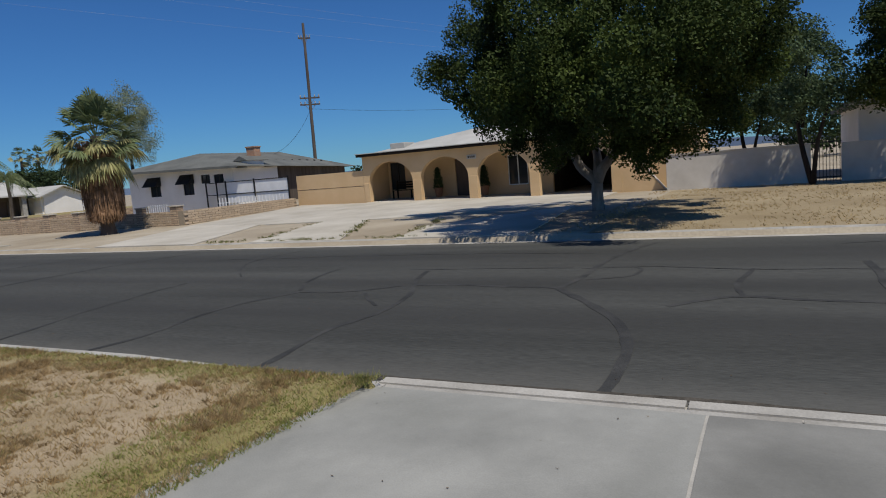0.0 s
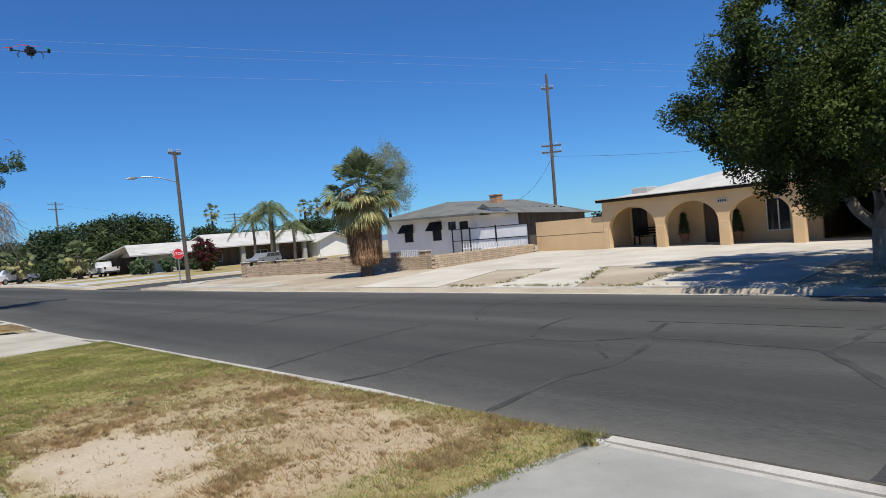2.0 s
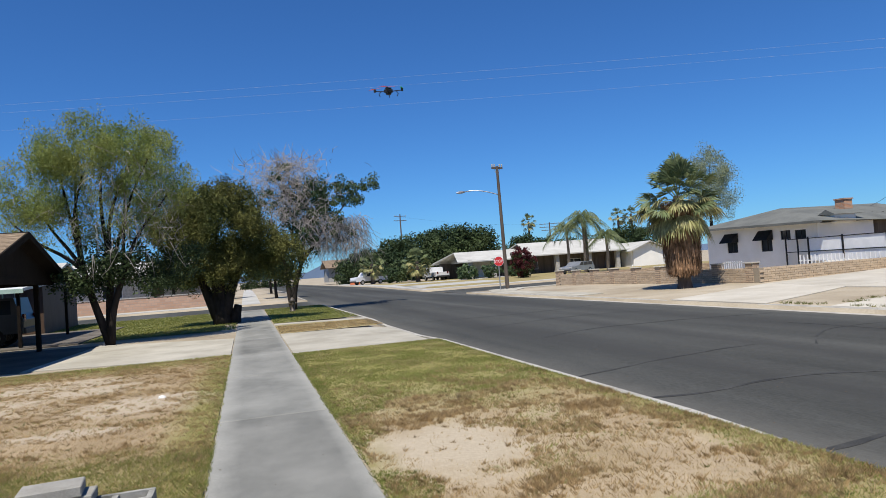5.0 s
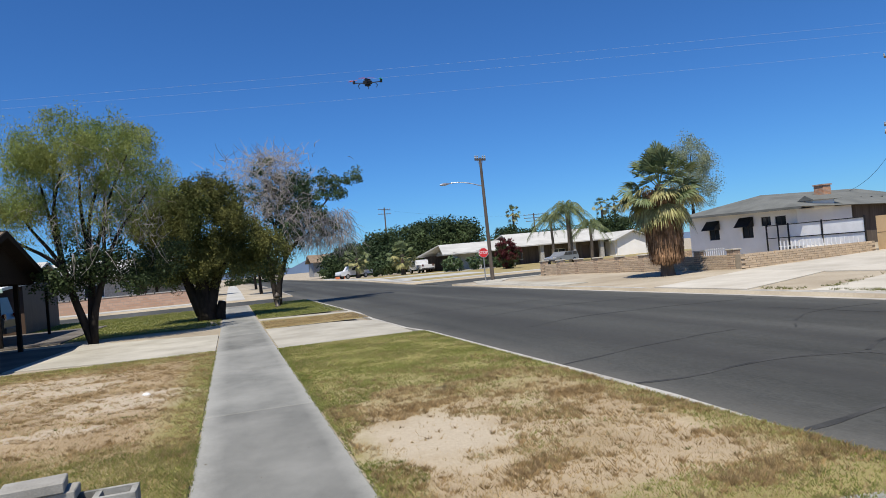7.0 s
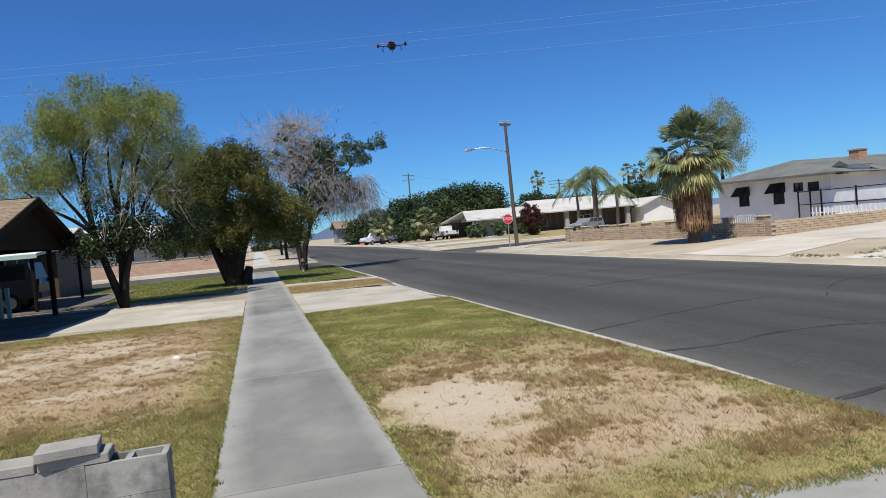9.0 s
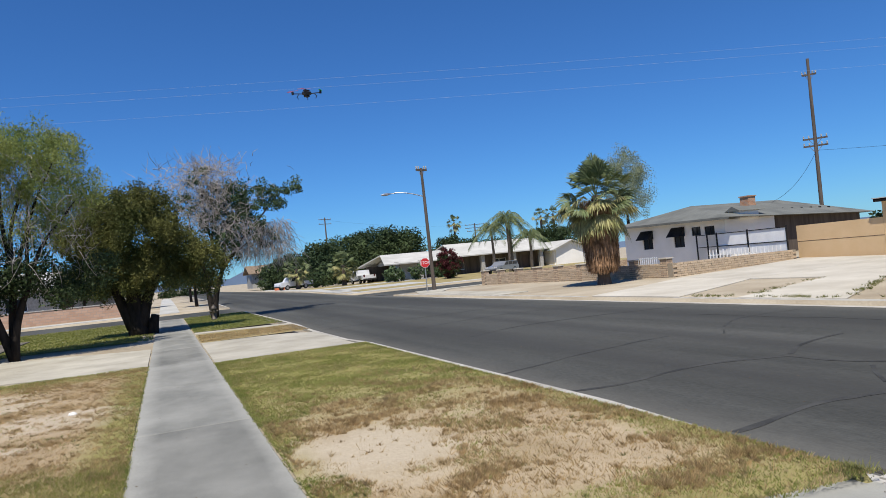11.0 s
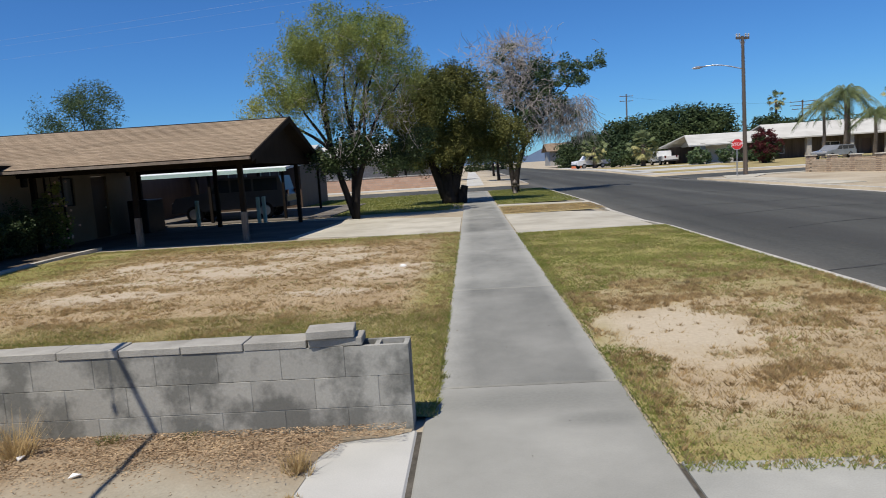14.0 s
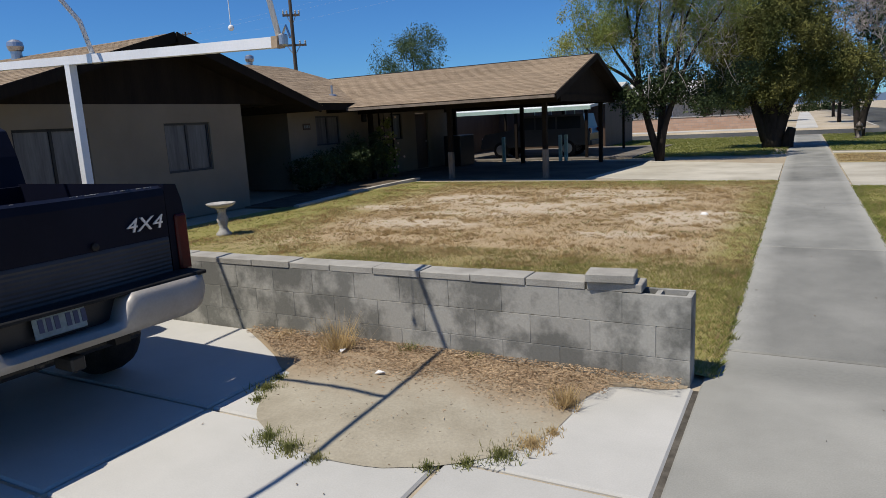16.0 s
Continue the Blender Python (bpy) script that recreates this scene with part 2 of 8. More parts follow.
M["navy"] = mat("navy_paint", (0.0035, 0.004, 0.010), (0.006, 0.007, 0.016), 1.5, 0.45, 0.0, fine=0.06, spec=0.12)
M["grey_paint"] = mat("grey_paint", (0.035, 0.035, 0.038), (0.05, 0.05, 0.053), 2, 0.5, 0.0, fine=0.05, spec=0.3)
M["silver"] = mat("silver_bumper", (0.27, 0.25, 0.225), (0.335, 0.315, 0.285), 3, 0.45, 0.0, metal=0.1, fine=0.05)
M["chrome"] = mat("badge_silver", (0.62, 0.62, 0.64), (0.72, 0.72, 0.74), 4, 0.3, 0, metal=0.5)
M["rubber"] = mat("rubber", (0.012, 0.012, 0.012), (0.022, 0.022, 0.022), 5, 0.85, 0.2)
M["taillight"] = mat("red_lens", (0.055, 0.004, 0.005), (0.085, 0.006, 0.007), 5, 0.25, 0, spec=0.25)
M["plate"] = mat("plate_white", (0.15, 0.20, 0.21), (0.24, 0.29, 0.29), 9, 0.5, 0)
M["plate_ink"] = mat("plate_ink", (0.03, 0.04, 0.09), (0.05, 0.06, 0.12), 4, 0.5, 0)
M["stop_red"] = mat("stop_red", (0.52, 0.02, 0.025), (0.60, 0.03, 0.03), 4, 0.5, 0, fine=0.04)
M["hydrant"] = mat("hydrant_paint", (0.05, 0.04, 0.03), (0.09, 0.07, 0.05), 4, 0.5, 0.1)
M["stone"] = mat("cast_stone", (0.30, 0.29, 0.265), (0.45, 0.435, 0.40), 6, 0.92, 0.4)
M["orange"] = mat("orange_plastic", (0.80, 0.16, 0.02), (0.85, 0.22, 0.03), 4, 0.4, 0, fine=0.03, leaf=0.55)
M["lime"] = mat("green_plastic", (0.10, 0.55, 0.06), (0.16, 0.62, 0.10), 4, 0.4, 0, fine=0.03, leaf=0.55)
M["black"] = mat("black_plastic", (0.012, 0.012, 0.013), (0.02, 0.02, 0.021), 4, 0.45, 0)
M["mint"] = mat("mint_paint", (0.36, 0.50, 0.44), (0.44, 0.58, 0.52), 4, 0.7, 0.1)
M["car_white"] = mat("white_car_paint", (0.62, 0.63, 0.64), (0.70, 0.71, 0.72), 1, 0.25, 0, fine=0.03)
M["car_silver"] = mat("silver_car_paint", (0.26, 0.27, 0.28), (0.34, 0.35, 0.36), 1, 0.25, 0, fine=0.03, metal=0.4)
M["barrier"] = mat("orange_barrier", (0.55, 0.13, 0.05), (0.62, 0.18, 0.07), 2, 0.6, 0)
# the blue haze of distance is put into the hills' colour
M["mountain"] = mat("far_hills", (0.14, 0.20, 0.30), (0.17, 0.23, 0.34), 0.01, 1.0, 0)
M["wire"] = mat("cable", (0.50, 0.50, 0.52), (0.60, 0.60, 0.62), 3, 0.5, 0)
M["litter_white"] = mat("paper_scrap", (0.72, 0.71, 0.68), (0.80, 0.79, 0.76), 8, 0.8, 0.1)
# brown of real doors, also put on walls to stand in for deep shade
M["door_shade_brown"] = mat("brown_door_and_shade", (0.06, 0.035, 0.022), (0.09, 0.055, 0.035), 3, 0.6, 0.1, stretch=(1, 1, 0.2))
M["terracotta"] = mat("terracotta", (0.36, 0.17, 0.09), (0.44, 0.22, 0.12), 5, 0.85, 0.2)
M["cream_concrete"] = mat("cream_concrete", (0.43, 0.395, 0.325), (0.54, 0.505, 0.43), 0.5, 0.9, 0.08, 80, obvary=0.05, fine=0.06)
M["old_wall"] = mat("weathered_white_wall", (0.55, 0.51, 0.45), (0.68, 0.64, 0.58), 0.7, 0.9, 0.3, 60, fine=0.08)
M["weed_green"] = mat("weed_green", (0.13, 0.15, 0.045), (0.24, 0.23, 0.085), 3, 0.8, 0, 20, vary=0.3, leaf=0.35)
M["apron"] = mat("apron_concrete", (0.25, 0.25, 0.225), (0.40, 0.395, 0.355), 0.8, 0.9, 0.08, 110, obvary=0.05, fine=0.08, edge=0.2)
# dark copy of the silver car paint, with the carport's shade in the colour
M["car_shade"] = mat("shade_dark_car_paint", (0.035, 0.036, 0.038), (0.055, 0.056, 0.058), 1, 0.35, 0, fine=0.03)
M["dry_tuft"] = mat("dry_tuft", (0.46, 0.32, 0.15), (0.64, 0.48, 0.26), 3, 0.85, 0, 20, vary=0.22, leaf=0.6)
M["mid_lawn"] = mat("mid_lawn_soil", (0.25, 0.21, 0.085), (0.35, 0.28, 0.145), 0.9, 0.95, 0.6, 45, fine=0.2)
M["brick_piece"] = mat("tan_slump_brick", (0.42, 0.32, 0.225), (0.55, 0.445, 0.32), 2.0, 0.92, 0.3, 40, obvary=0.12, fine=0.12)
M["brick_rest"] = mat("tan_slump_bricks", (0.42, 0.32, 0.225), (0.55, 0.445, 0.32), 2.0, 0.92, 0.3, 40, vary=0.12, fine=0.12)
M["brick_bed"] = mat("brick_mortar", (0.28, 0.235, 0.175), (0.34, 0.285, 0.215), 3, 0.95, 0.2)
M["shingle_piece"] = mat("shingle_tab", (0.20, 0.148, 0.098), (0.31, 0.24, 0.165), 4.0, 0.95, 0.6, 45, obvary=0.14, fine=0.32)
# concrete under the carports: the roofs' shade is put into this darker colour
M["carport_floor"] = mat("shade_dark_carport_floor", (0.10, 0.088, 0.075), (0.17, 0.152, 0.13), 0.8, 0.9, 0.1, 60, fine=0.1)
M["apron_old"] = mat("stained_apron", (0.17, 0.168, 0.15), (0.31, 0.305, 0.275), 0.9, 0.9, 0.1, 110, fine=0.08, edge=0.2)
M["leaf_bit"] = mat("dead_leaf", (0.07, 0.05, 0.03), (0.16, 0.11, 0.06), 9, 0.9, 0, 20, vary=0.4)
# path by the house: the front's shadow is painted in as a dark colour
M["shade_path"] = mat("shade_dark_path", (0.06, 0.048, 0.036), (0.12, 0.095, 0.07), 3, 0.95, 0.5, 40)
M["joint_dirt"] = mat("joint_dirt", (0.05, 0.045, 0.036), (0.11, 0.098, 0.08), 9, 0.95, 0.3)
M["walk_pale"] = mat("walk_pale", (0.235, 0.233, 0.208), (0.325, 0.32, 0.286), 0.8, 0.9, 0.1, 120, fine=0.09, edge=0.17)
add_spots(M["walk_pale"], [(0.3, 4.35, 0.8, 0.24), (0.65, 3.95, 0.25, 0.12)], (0.185, 0.185, 0.165), 0.6, 0.75, 0.6)
add_spots(M["apron_old"], [(1.6, -0.3, 0.9, 0.35), (3.4, -0.1, 0.5, 0.4), (2.6, -1.6, 1.0, 0.3)], (0.15, 0.15, 0.135), 0.6, 0.6, 0.7)
add_spots(M["apron"], [(3.9, 2.5, 0.3, 0.5), (2.2, 0.75, 1.2, 0.15), (1.3, 1.5, 0.4, 0.6)], (0.25, 0.25, 0.22), 0.6, 0.55, 0.7)
M["lawn_green"] = mat("lawn_green", (0.19, 0.22, 0.055), (0.34, 0.34, 0.105), 1.5, 0.8, 0, 20, vary=0.25, leaf=0.5)
add_spots(M["asphalt"], [(6.7, 20, 0.45, 300), (8.7, 20, 0.35, 300), (11.3, 20, 0.6, 300)], (0.046, 0.046, 0.043), 0.7, 0.6, 0.7)
add_spots(M["asphalt"], [(4.6, 20, 0.4, 300), (13.8, 20, 0.4, 300)], (0.135, 0.13, 0.115), 0.7, 0.5, 0.8)

M["eave_trim"] = mat("eave_trim", (0.16, 0.125, 0.09), (0.26, 0.21, 0.16), 3, 0.7, 0.1, 50)

# ---- builders ----


class B:
    """A growing mesh: vertices and faces."""

    def __init__(self):
        self.v, self.f = [], []

    def add(self, vs, fs):
        o = len(self.v)
        self.v += [tuple(p) for p in vs]
        self.f += [tuple(i + o for i in q) for q in fs]
        return self

    def hexa(self, p):
        """Eight corners: the lower four round, then the upper four."""
        return self.add(p, [(3, 2, 1, 0), (4, 5, 6, 7), (0, 1, 5, 4), (1, 2, 6, 5), (2, 3, 7, 6), (3, 0, 4, 7)])

    def box(self, x0, y0, z0, x1, y1, z1, c=0.0):
        """A box; c: the width of the chamfer round its edges."""
        if not c:
            return self.hexa([(x0, y0, z0), (x1, y0, z0), (x1, y1, z0), (x0, y1, z0), (x0, y0, z1), (x1, y0, z1), (x1, y1, z1), (x0, y1, z1)])
        def ring(d, z):
            return [(x0 + d, y0 + c, z), (x0 + c, y0 + d, z), (x1 - c, y0 + d, z), (x1 - d, y0 + c, z), (x1 - d, y1 - c, z), (x1 - c, y1 - d, z), (x0 + c, y1 - d, z), (x0 + d, y1 - c, z)]
        vs = ring(c, z0) + ring(0, z0 + c) + ring(0, z1 - c) + ring(c, z1)
        fs = [tuple(range(7, -1, -1)), tuple(range(24, 32))]
        for k in range(3):
            fs += [(k * 8 + i, k * 8 + (i + 1) % 8, k * 8 + 8 + (i + 1) % 8, k * 8 + 8 + i) for i in range(8)]
        return self.add(vs, fs)

    def prism(self, poly, lo, hi):
        """An upright prism over a plan polygon (anticlockwise); lo and hi: heights or functions of x, y."""
        fl = lo if callable(lo) else (lambda x, y: lo)
        fh = hi if callable(hi) else (lambda x, y: hi)
        n = len(poly)
        vs = [(x, y, fl(x, y)) for x, y in poly] + [(x, y, fh(x, y)) for x, y in poly]
        return self.add(vs, [tuple(range(n - 1, -1, -1)), tuple(range(n, 2 * n))] + [(i, (i + 1) % n, n + (i + 1) % n, n + i) for i in range(n)])

    def extrude(self, prof, a, b):
        """A flat profile of 3D points carried from offset a to offset b."""
        a, b = Vector(a), Vector(b)
        n = len(prof)
        vs = [Vector(p) + a for p in prof] + [Vector(p) + b for p in prof]
        return self.add(vs, [tuple(range(n - 1, -1, -1)), tuple(range(n, 2 * n))] + [(i, (i + 1) % n, n + (i + 1) % n, n + i) for i in range(n)])

    def tube(self, pts, radii, n=8, caps=True):
        """A round rod along points; radii: one or one each."""
        pts = [Vector(p) for p in pts]
        if not hasattr(radii, "__len__"):
            radii = [radii] * len(pts)
        vs, fs = [], []
        ref = None
        for i, p in enumerate(pts):
            d = (pts[min(i + 1, len(pts) - 1)] - pts[max(i - 1, 0)]).normalized()
            if ref is None:
                ref = d.orthogonal().normalized()
            ref = (ref - d * ref.dot(d)).normalized()
            w = d.cross(ref)
            for k in range(n):
                a = 2 * math.pi * k / n
                vs.append(p + (ref * math.cos(a) + w * math.sin(a)) * radii[i])
        for i in range(len(pts) - 1):
            fs += [(i * n + k, i * n + (k + 1) % n, i * n + n + (k + 1) % n, i * n + n + k) for k in range(n)]
        if caps:
            fs += [tuple(range(n - 1, -1, -1)), tuple(range((len(pts) - 1) * n, len(pts) * n))]
        return self.add(vs, fs)

    def lathe(self, prof, centre, n=20):
        """Turned about an upright axis: prof is (radius, height) upwards."""
        cx, cy, cz = centre
        vs = [(cx + r * math.cos(2 * math.pi * k / n), cy + r * math.sin(2 * math.pi * k / n), cz + z) for r, z in prof for k in range(n)]
        fs = [(i * n + k, i * n + (k + 1) % n, i * n + n + (k + 1) % n, i * n + n + k) for i in range(len(prof) - 1) for k in range(n)]
        fs += [tuple(range(n - 1, -1, -1)), tuple(range((len(prof) - 1) * n, len(prof) * n))]
        return self.add(vs, fs)

    def ball(self, c, r, nu=10, nv=6):
        prof = [(max(0.001, math.sin(math.pi * i / nv)) * r, -math.cos(math.pi * i / nv) * r) for i in range(nv + 1)]
        return self.lathe(prof, c, nu)

    def weld(self):
        """Joins corners that coincide."""
        seen, idx, vs = {}, [], []
        for q in self.v:
            k = tuple(round(c, 4) for c in q)
            if k not in seen:
                seen[k] = len(vs)
                vs.append(q)
            idx.append(seen[k])
        self.v, self.f = vs, [tuple(idx[i] for i in q) for q in self.f]
        return self

    def move(self, m):
        self.v = [tuple(m @ Vector(p)) for p in self.v]
        return self


def mesh_of(name, b, material, smooth=False):
    me = bpy.data.meshes.new(name)
    if isinstance(b, B):
        me.from_pydata(b.v, [], b.f)
    else:
        v, f = b
        me.vertices.add(len(v))
        me.vertices.foreach_set("co", np.asarray(v, np.float32).ravel())
        k = f.shape[1]
        me.loops.add(f.size)
        me.loops.foreach_set("vertex_index", f.ravel().astype(np.int32))
        me.polygons.add(len(f))
        me.polygons.foreach_set("loop_start", np.arange(0, f.size, k, dtype=np.int32))
        me.update(calc_edges=True)
    me.materials.append(M[material])
    if smooth:
        me.polygons.foreach_set("use_smooth", [True] * len(me.polygons))
    return me


def thing(name, at=(0, 0, 0), label="", category="", group="", kind=""):
    """An Empty at a thing's base."""
    ob = new(name)
    ob.empty_display_size = 0.1
    ob.location = at
    return tagged(ob, label, category, group, kind)


def part(name, b, material, parent, label="", smooth=False, kind=""):
    """One mesh under a thing or a part, given in world coordinates."""
    ob = new(name, b if isinstance(b, bpy.types.Mesh) else mesh_of(name, b, material, smooth))
    ob.parent = parent
    root = parent
    while root.parent:
        root = root.parent
    if parent.parent is None:
        ob.matrix_parent_inverse = Matrix.Translation(-Vector(parent.location)) if parent.type == "EMPTY" else Matrix.Identity(4)
    return tagged(ob, label, kind=kind)



def piece(name, me, parent, m):
    """One of many alike pieces on shared mesh data, at the pose m in the world."""
    ob = new(name, me)
    ob.parent = parent
    if parent.parent is None and parent.type == "EMPTY":
        ob.matrix_parent_inverse = Matrix.Translation(-Vector(parent.location))
    ob.matrix_basis = m
    return ob


def boxes(name, material, parent, *sizes):
    """Several plain slabs, each a part of its own."""
    for q in sizes:
        part(name, B().box(*q), material, parent)


def single(name, b, material, label, category="", group="", kind="", smooth=False):
    return tagged(new(name, mesh_of(name, b, material, smooth)), label, category, group, kind)


def structure(name, b, material, label="", smooth=False):
    return tagged(new(name, mesh_of(name, b, material, smooth)), label, kind="structure")


def text_mesh(body, size, m, depth=0.004):
    """Raised lettering in the built-in font, as plain mesh data at pose m."""
    cu = bpy.data.curves.new("lettering", "FONT")
    cu.body, cu.size, cu.extrude, cu.align_x, cu.align_y = body, size, depth, "CENTER", "CENTER"
    ob = bpy.data.objects.new("lettering", cu)
    scene.collection.objects.link(ob)
    me = bpy.data.meshes.new_from_object(ob.evaluated_get(bpy.context.evaluated_depsgraph_get()))
    bpy.data.objects.remove(ob)
    bpy.data.curves.remove(cu)
    me.transform(m)
    me.materials.clear()
    return me


rng = np.random.default_rng(7)

# ---- ground ----
KERB_E, KERB_W = 14.0, 4.45      # the faces of the far and the near kerb
CROSS_S, CROSS_N = 42.0, 52.0    # the side street
PAVE_E = 0.93                    # the street side of the pavement


def rise(y):
    return min(max(0.0, (y - 54) * 0.01), 0.2)


def yard(x, y):
    """Height of the raised yards over the road."""
    s = min(max(0.0, (x - 14.2) / 15.3), 1.4)
    k = 1.0 if y < 36 else max(0.0, 1 - (y - 36) / 5)
    return s ** 1.3 * (0.03 + 0.018 * min(max(0.0, y - 8), 16)) * k + rise(y)


def in_road(x, y):
    return KERB_W <= x <= KERB_E or (CROSS_S <= y <= CROSS_N)


def road_z(x, y):
    if KERB_W <= x <= KERB_E:
        u = (x - (KERB_W + KERB_E) / 2) / ((KERB_E - KERB_W) / 2)
        z = -0.13 + 0.07 * (1 - u * u)
        if CROSS_S <= y <= CROSS_N:
            z = max(z, -0.12)
    else:
        u = (y - (CROSS_S + CROSS_N) / 2) / ((CROSS_N - CROSS_S) / 2)
        z = -0.13 + 0.06 * (1 - u * u)
    return z + rise(y)


def ground_z(x, y):
    if 2.0 < x < KERB_W and -30 < y < 41:
        return -0.13
    return road_z(x, y) - 0.02 if in_road(x, y) else yard(x, y) - 0.02


def steps(a, b, d):
    n = max(1, round((b - a) / d))
    return [a + (b - a) * i / n for i in range(n)]


def sheet(xs, ys, z):
    n = len(ys)
    v = np.array([(x, y, z(x, y)) for x in xs for y in ys])
    f = np.array([(i * n + j, i * n + n + j, i * n + n + j + 1, i * n + j + 1) for i in range(len(xs) - 1) for j in range(n - 1)])
    return v, f


E1 = 0.004
gx = [-4000, -600, -150, -60] + steps(-30, 1.9, 4) + [1.9, 2.05, KERB_W - E1, KERB_W] + steps(KERB_W + 1.2, KERB_E, 1.2) + [KERB_E, KERB_E + E1] + steps(KERB_E + 1, 40, 1.5) + [40, 70, 150, 600, 4000]
gy = [-4000, -300, -60] + steps(-30, CROSS_S, 2.5) + [CROSS_S - E1, CROSS_S] + steps(CROSS_S + 2, CROSS_N, 2) + [CROSS_N, CROSS_N + E1] + steps(54, 80, 3) + [80, 120, 200, 500, 4000]
M["ground"] = mat("dry_ground", (0.31, 0.258, 0.183), (0.45, 0.39, 0.295), 0.25, 0.95, 0.4, 18)
ground = structure("ground", sheet(gx, gy, ground_z), "ground", "dry tan desert soil of the yards")
rx = steps(KERB_W + 0.02, KERB_E - 0.02, 0.8) + [KERB_E - 0.02]
road = structure("road", sheet(rx, [-60, -20, 0, 20, CROSS_S, CROSS_N] + steps(54, 80, 3) + [80, 300], road_z), "asphalt", "weathered dark grey asphalt street with sealed cracks")
cy = steps(CROSS_S + 0.02, CROSS_N - 0.02, 1.0) + [CROSS_N - 0.02]
structure("road_cross_west", sheet([-80, -20, KERB_W + 0.01], cy, lambda x, y: road_z(min(x, 4), y)), "asphalt", "weathered dark grey asphalt side street")
structure("road_cross_east", sheet([KERB_E - 0.01, 40, 120], cy, lambda x, y: road_z(max(x, 15), y)), "asphalt", "weathered dark grey asphalt side street")


def tar_line(pts, w):
    """A band of crack sealer that wanders along the road."""
    pts = [Vector((x, y, 0)) for x, y in pts]
    fine = []
    ext = [pts[0] * 2 - pts[1]] + pts + [pts[-1] * 2 - pts[-2]]
    for p0, a, b, p3 in zip(ext, ext[1:], ext[2:], ext[3:]):
        n = max(3, int((b - a).length / 0.15))
        for i in range(n):
            u = i / n
            fine.append(0.5 * (2 * a + (b - p0) * u + (2 * p0 - 5 * a + 4 * b - p3) * u * u + (3 * a - p0 - 3 * b + p3) * u ** 3))
    fine.append(pts[-1])
    out = B()
    vs = []
    for i, p in enumerate(fine):
        d = (fine[min(i + 1, len(fine) - 1)] - fine[max(i - 1, 0)]).normalized()
        s = Vector((-d.y, d.x, 0))
        q = p + s * (noise.noise(p * 0.9) * 0.09)
        h = 0.74 * w * (0.7 + 0.9 * abs(noise.noise(p * 3.1 + Vector((5, 0, 0)))) + 0.15)
        for k in (-1, 1):
            r = q + s * h * k * 0.5
            vs.append((r.x, r.y, road_z(min(max(r.x, 4.5), 13.9), r.y) + 0.0035))
    return out.add(vs, [(2 * i, 2 * i + 1, 2 * i + 3, 2 * i + 2) for i in range(len(fine) - 1)])


for w, pts in ((0.11, [(4.7, 4.6), (5.8, 4.7), (6.65, 4.55), (7.6, 4.65), (8.46, 4.97), (9.7, 5.4)]), (0.10, [(4.6, 7.3), (5.4, 7.05), (6.3, 7.1), (6.9, 7.1), (7.9, 6.65)]), (0.08, [(4.7, 9.1), (5.6, 9.33), (6.5, 9.55), (8.5, 9.7)]),
               (0.15, [(4.5, 1.32), (5.13, 1.3), (5.84, 1.37), (6.76, 1.67), (7.7, 2.25), (8.35, 2.7)]), (0.13, [(8.35, 2.7), (9.1, 2.64), (10.25, 2.62), (11.4, 2.5), (13.2, 2.2)]), (0.10, [(8.35, 2.72), (8.43, 3.45), (8.54, 4.4), (8.46, 4.97)]),
               (0.08, [(9.89, 2.8), (9.97, 2.0), (9.25, 1.93), (8.92, 2.5)]), (0.07, [(9.85, 5.8), (9.96, 2.95)]), (0.06, [(10.05, 2.0), (9.7, -0.4), (9.8, -5.0)]), (0.13, [(7.4, 1.2), (7.9, 0.58), (7.82, -0.31), (7.6, -2.5)]), (0.09, [(9.8, 0.39), (8.6, 0.55), (7.95, 0.5)]),
               (0.14, [(10.4, -0.95), (8.7, -1.0), (7.7, -1.25), (6.6, -2.6)]), (0.09, [(8.0, 6.74), (8.8, 7.13), (9.95, 7.36)]), (0.09, [(7.9, 6.64), (7.9, 5.9), (8.45, 5.15)]), (0.07, [(7.88, 5.44), (7.15, 4.8)]),
               (0.08, [(6.5, 14.0), (8.5, 14.6), (13.0, 14.2)]), (0.07, [(5.0, 22.0), (9.0, 21.0), (13.2, 22.4)]), (0.05, [(9.2, 9.0), (10.8, 10.4), (13.0, 10.6)]),
               (0.06, [(6.0, 17.5), (9.5, 18.2), (12.8, 17.6)]), (0.05, [(11.6, 3.0), (11.8, 7.0), (11.4, 12.0)]), (0.06, [(5.5, 28.0), (9.0, 27.4), (13.0, 29.0)]), (0.06, [(12.4, -0.8), (12.9, -3.5), (12.2, -8.0)])):
    single("sealed_crack", tar_line(pts, w), "tar", "dark tar band over a crack in the asphalt", "road crack", "sealed cracks in the road", "stuff")


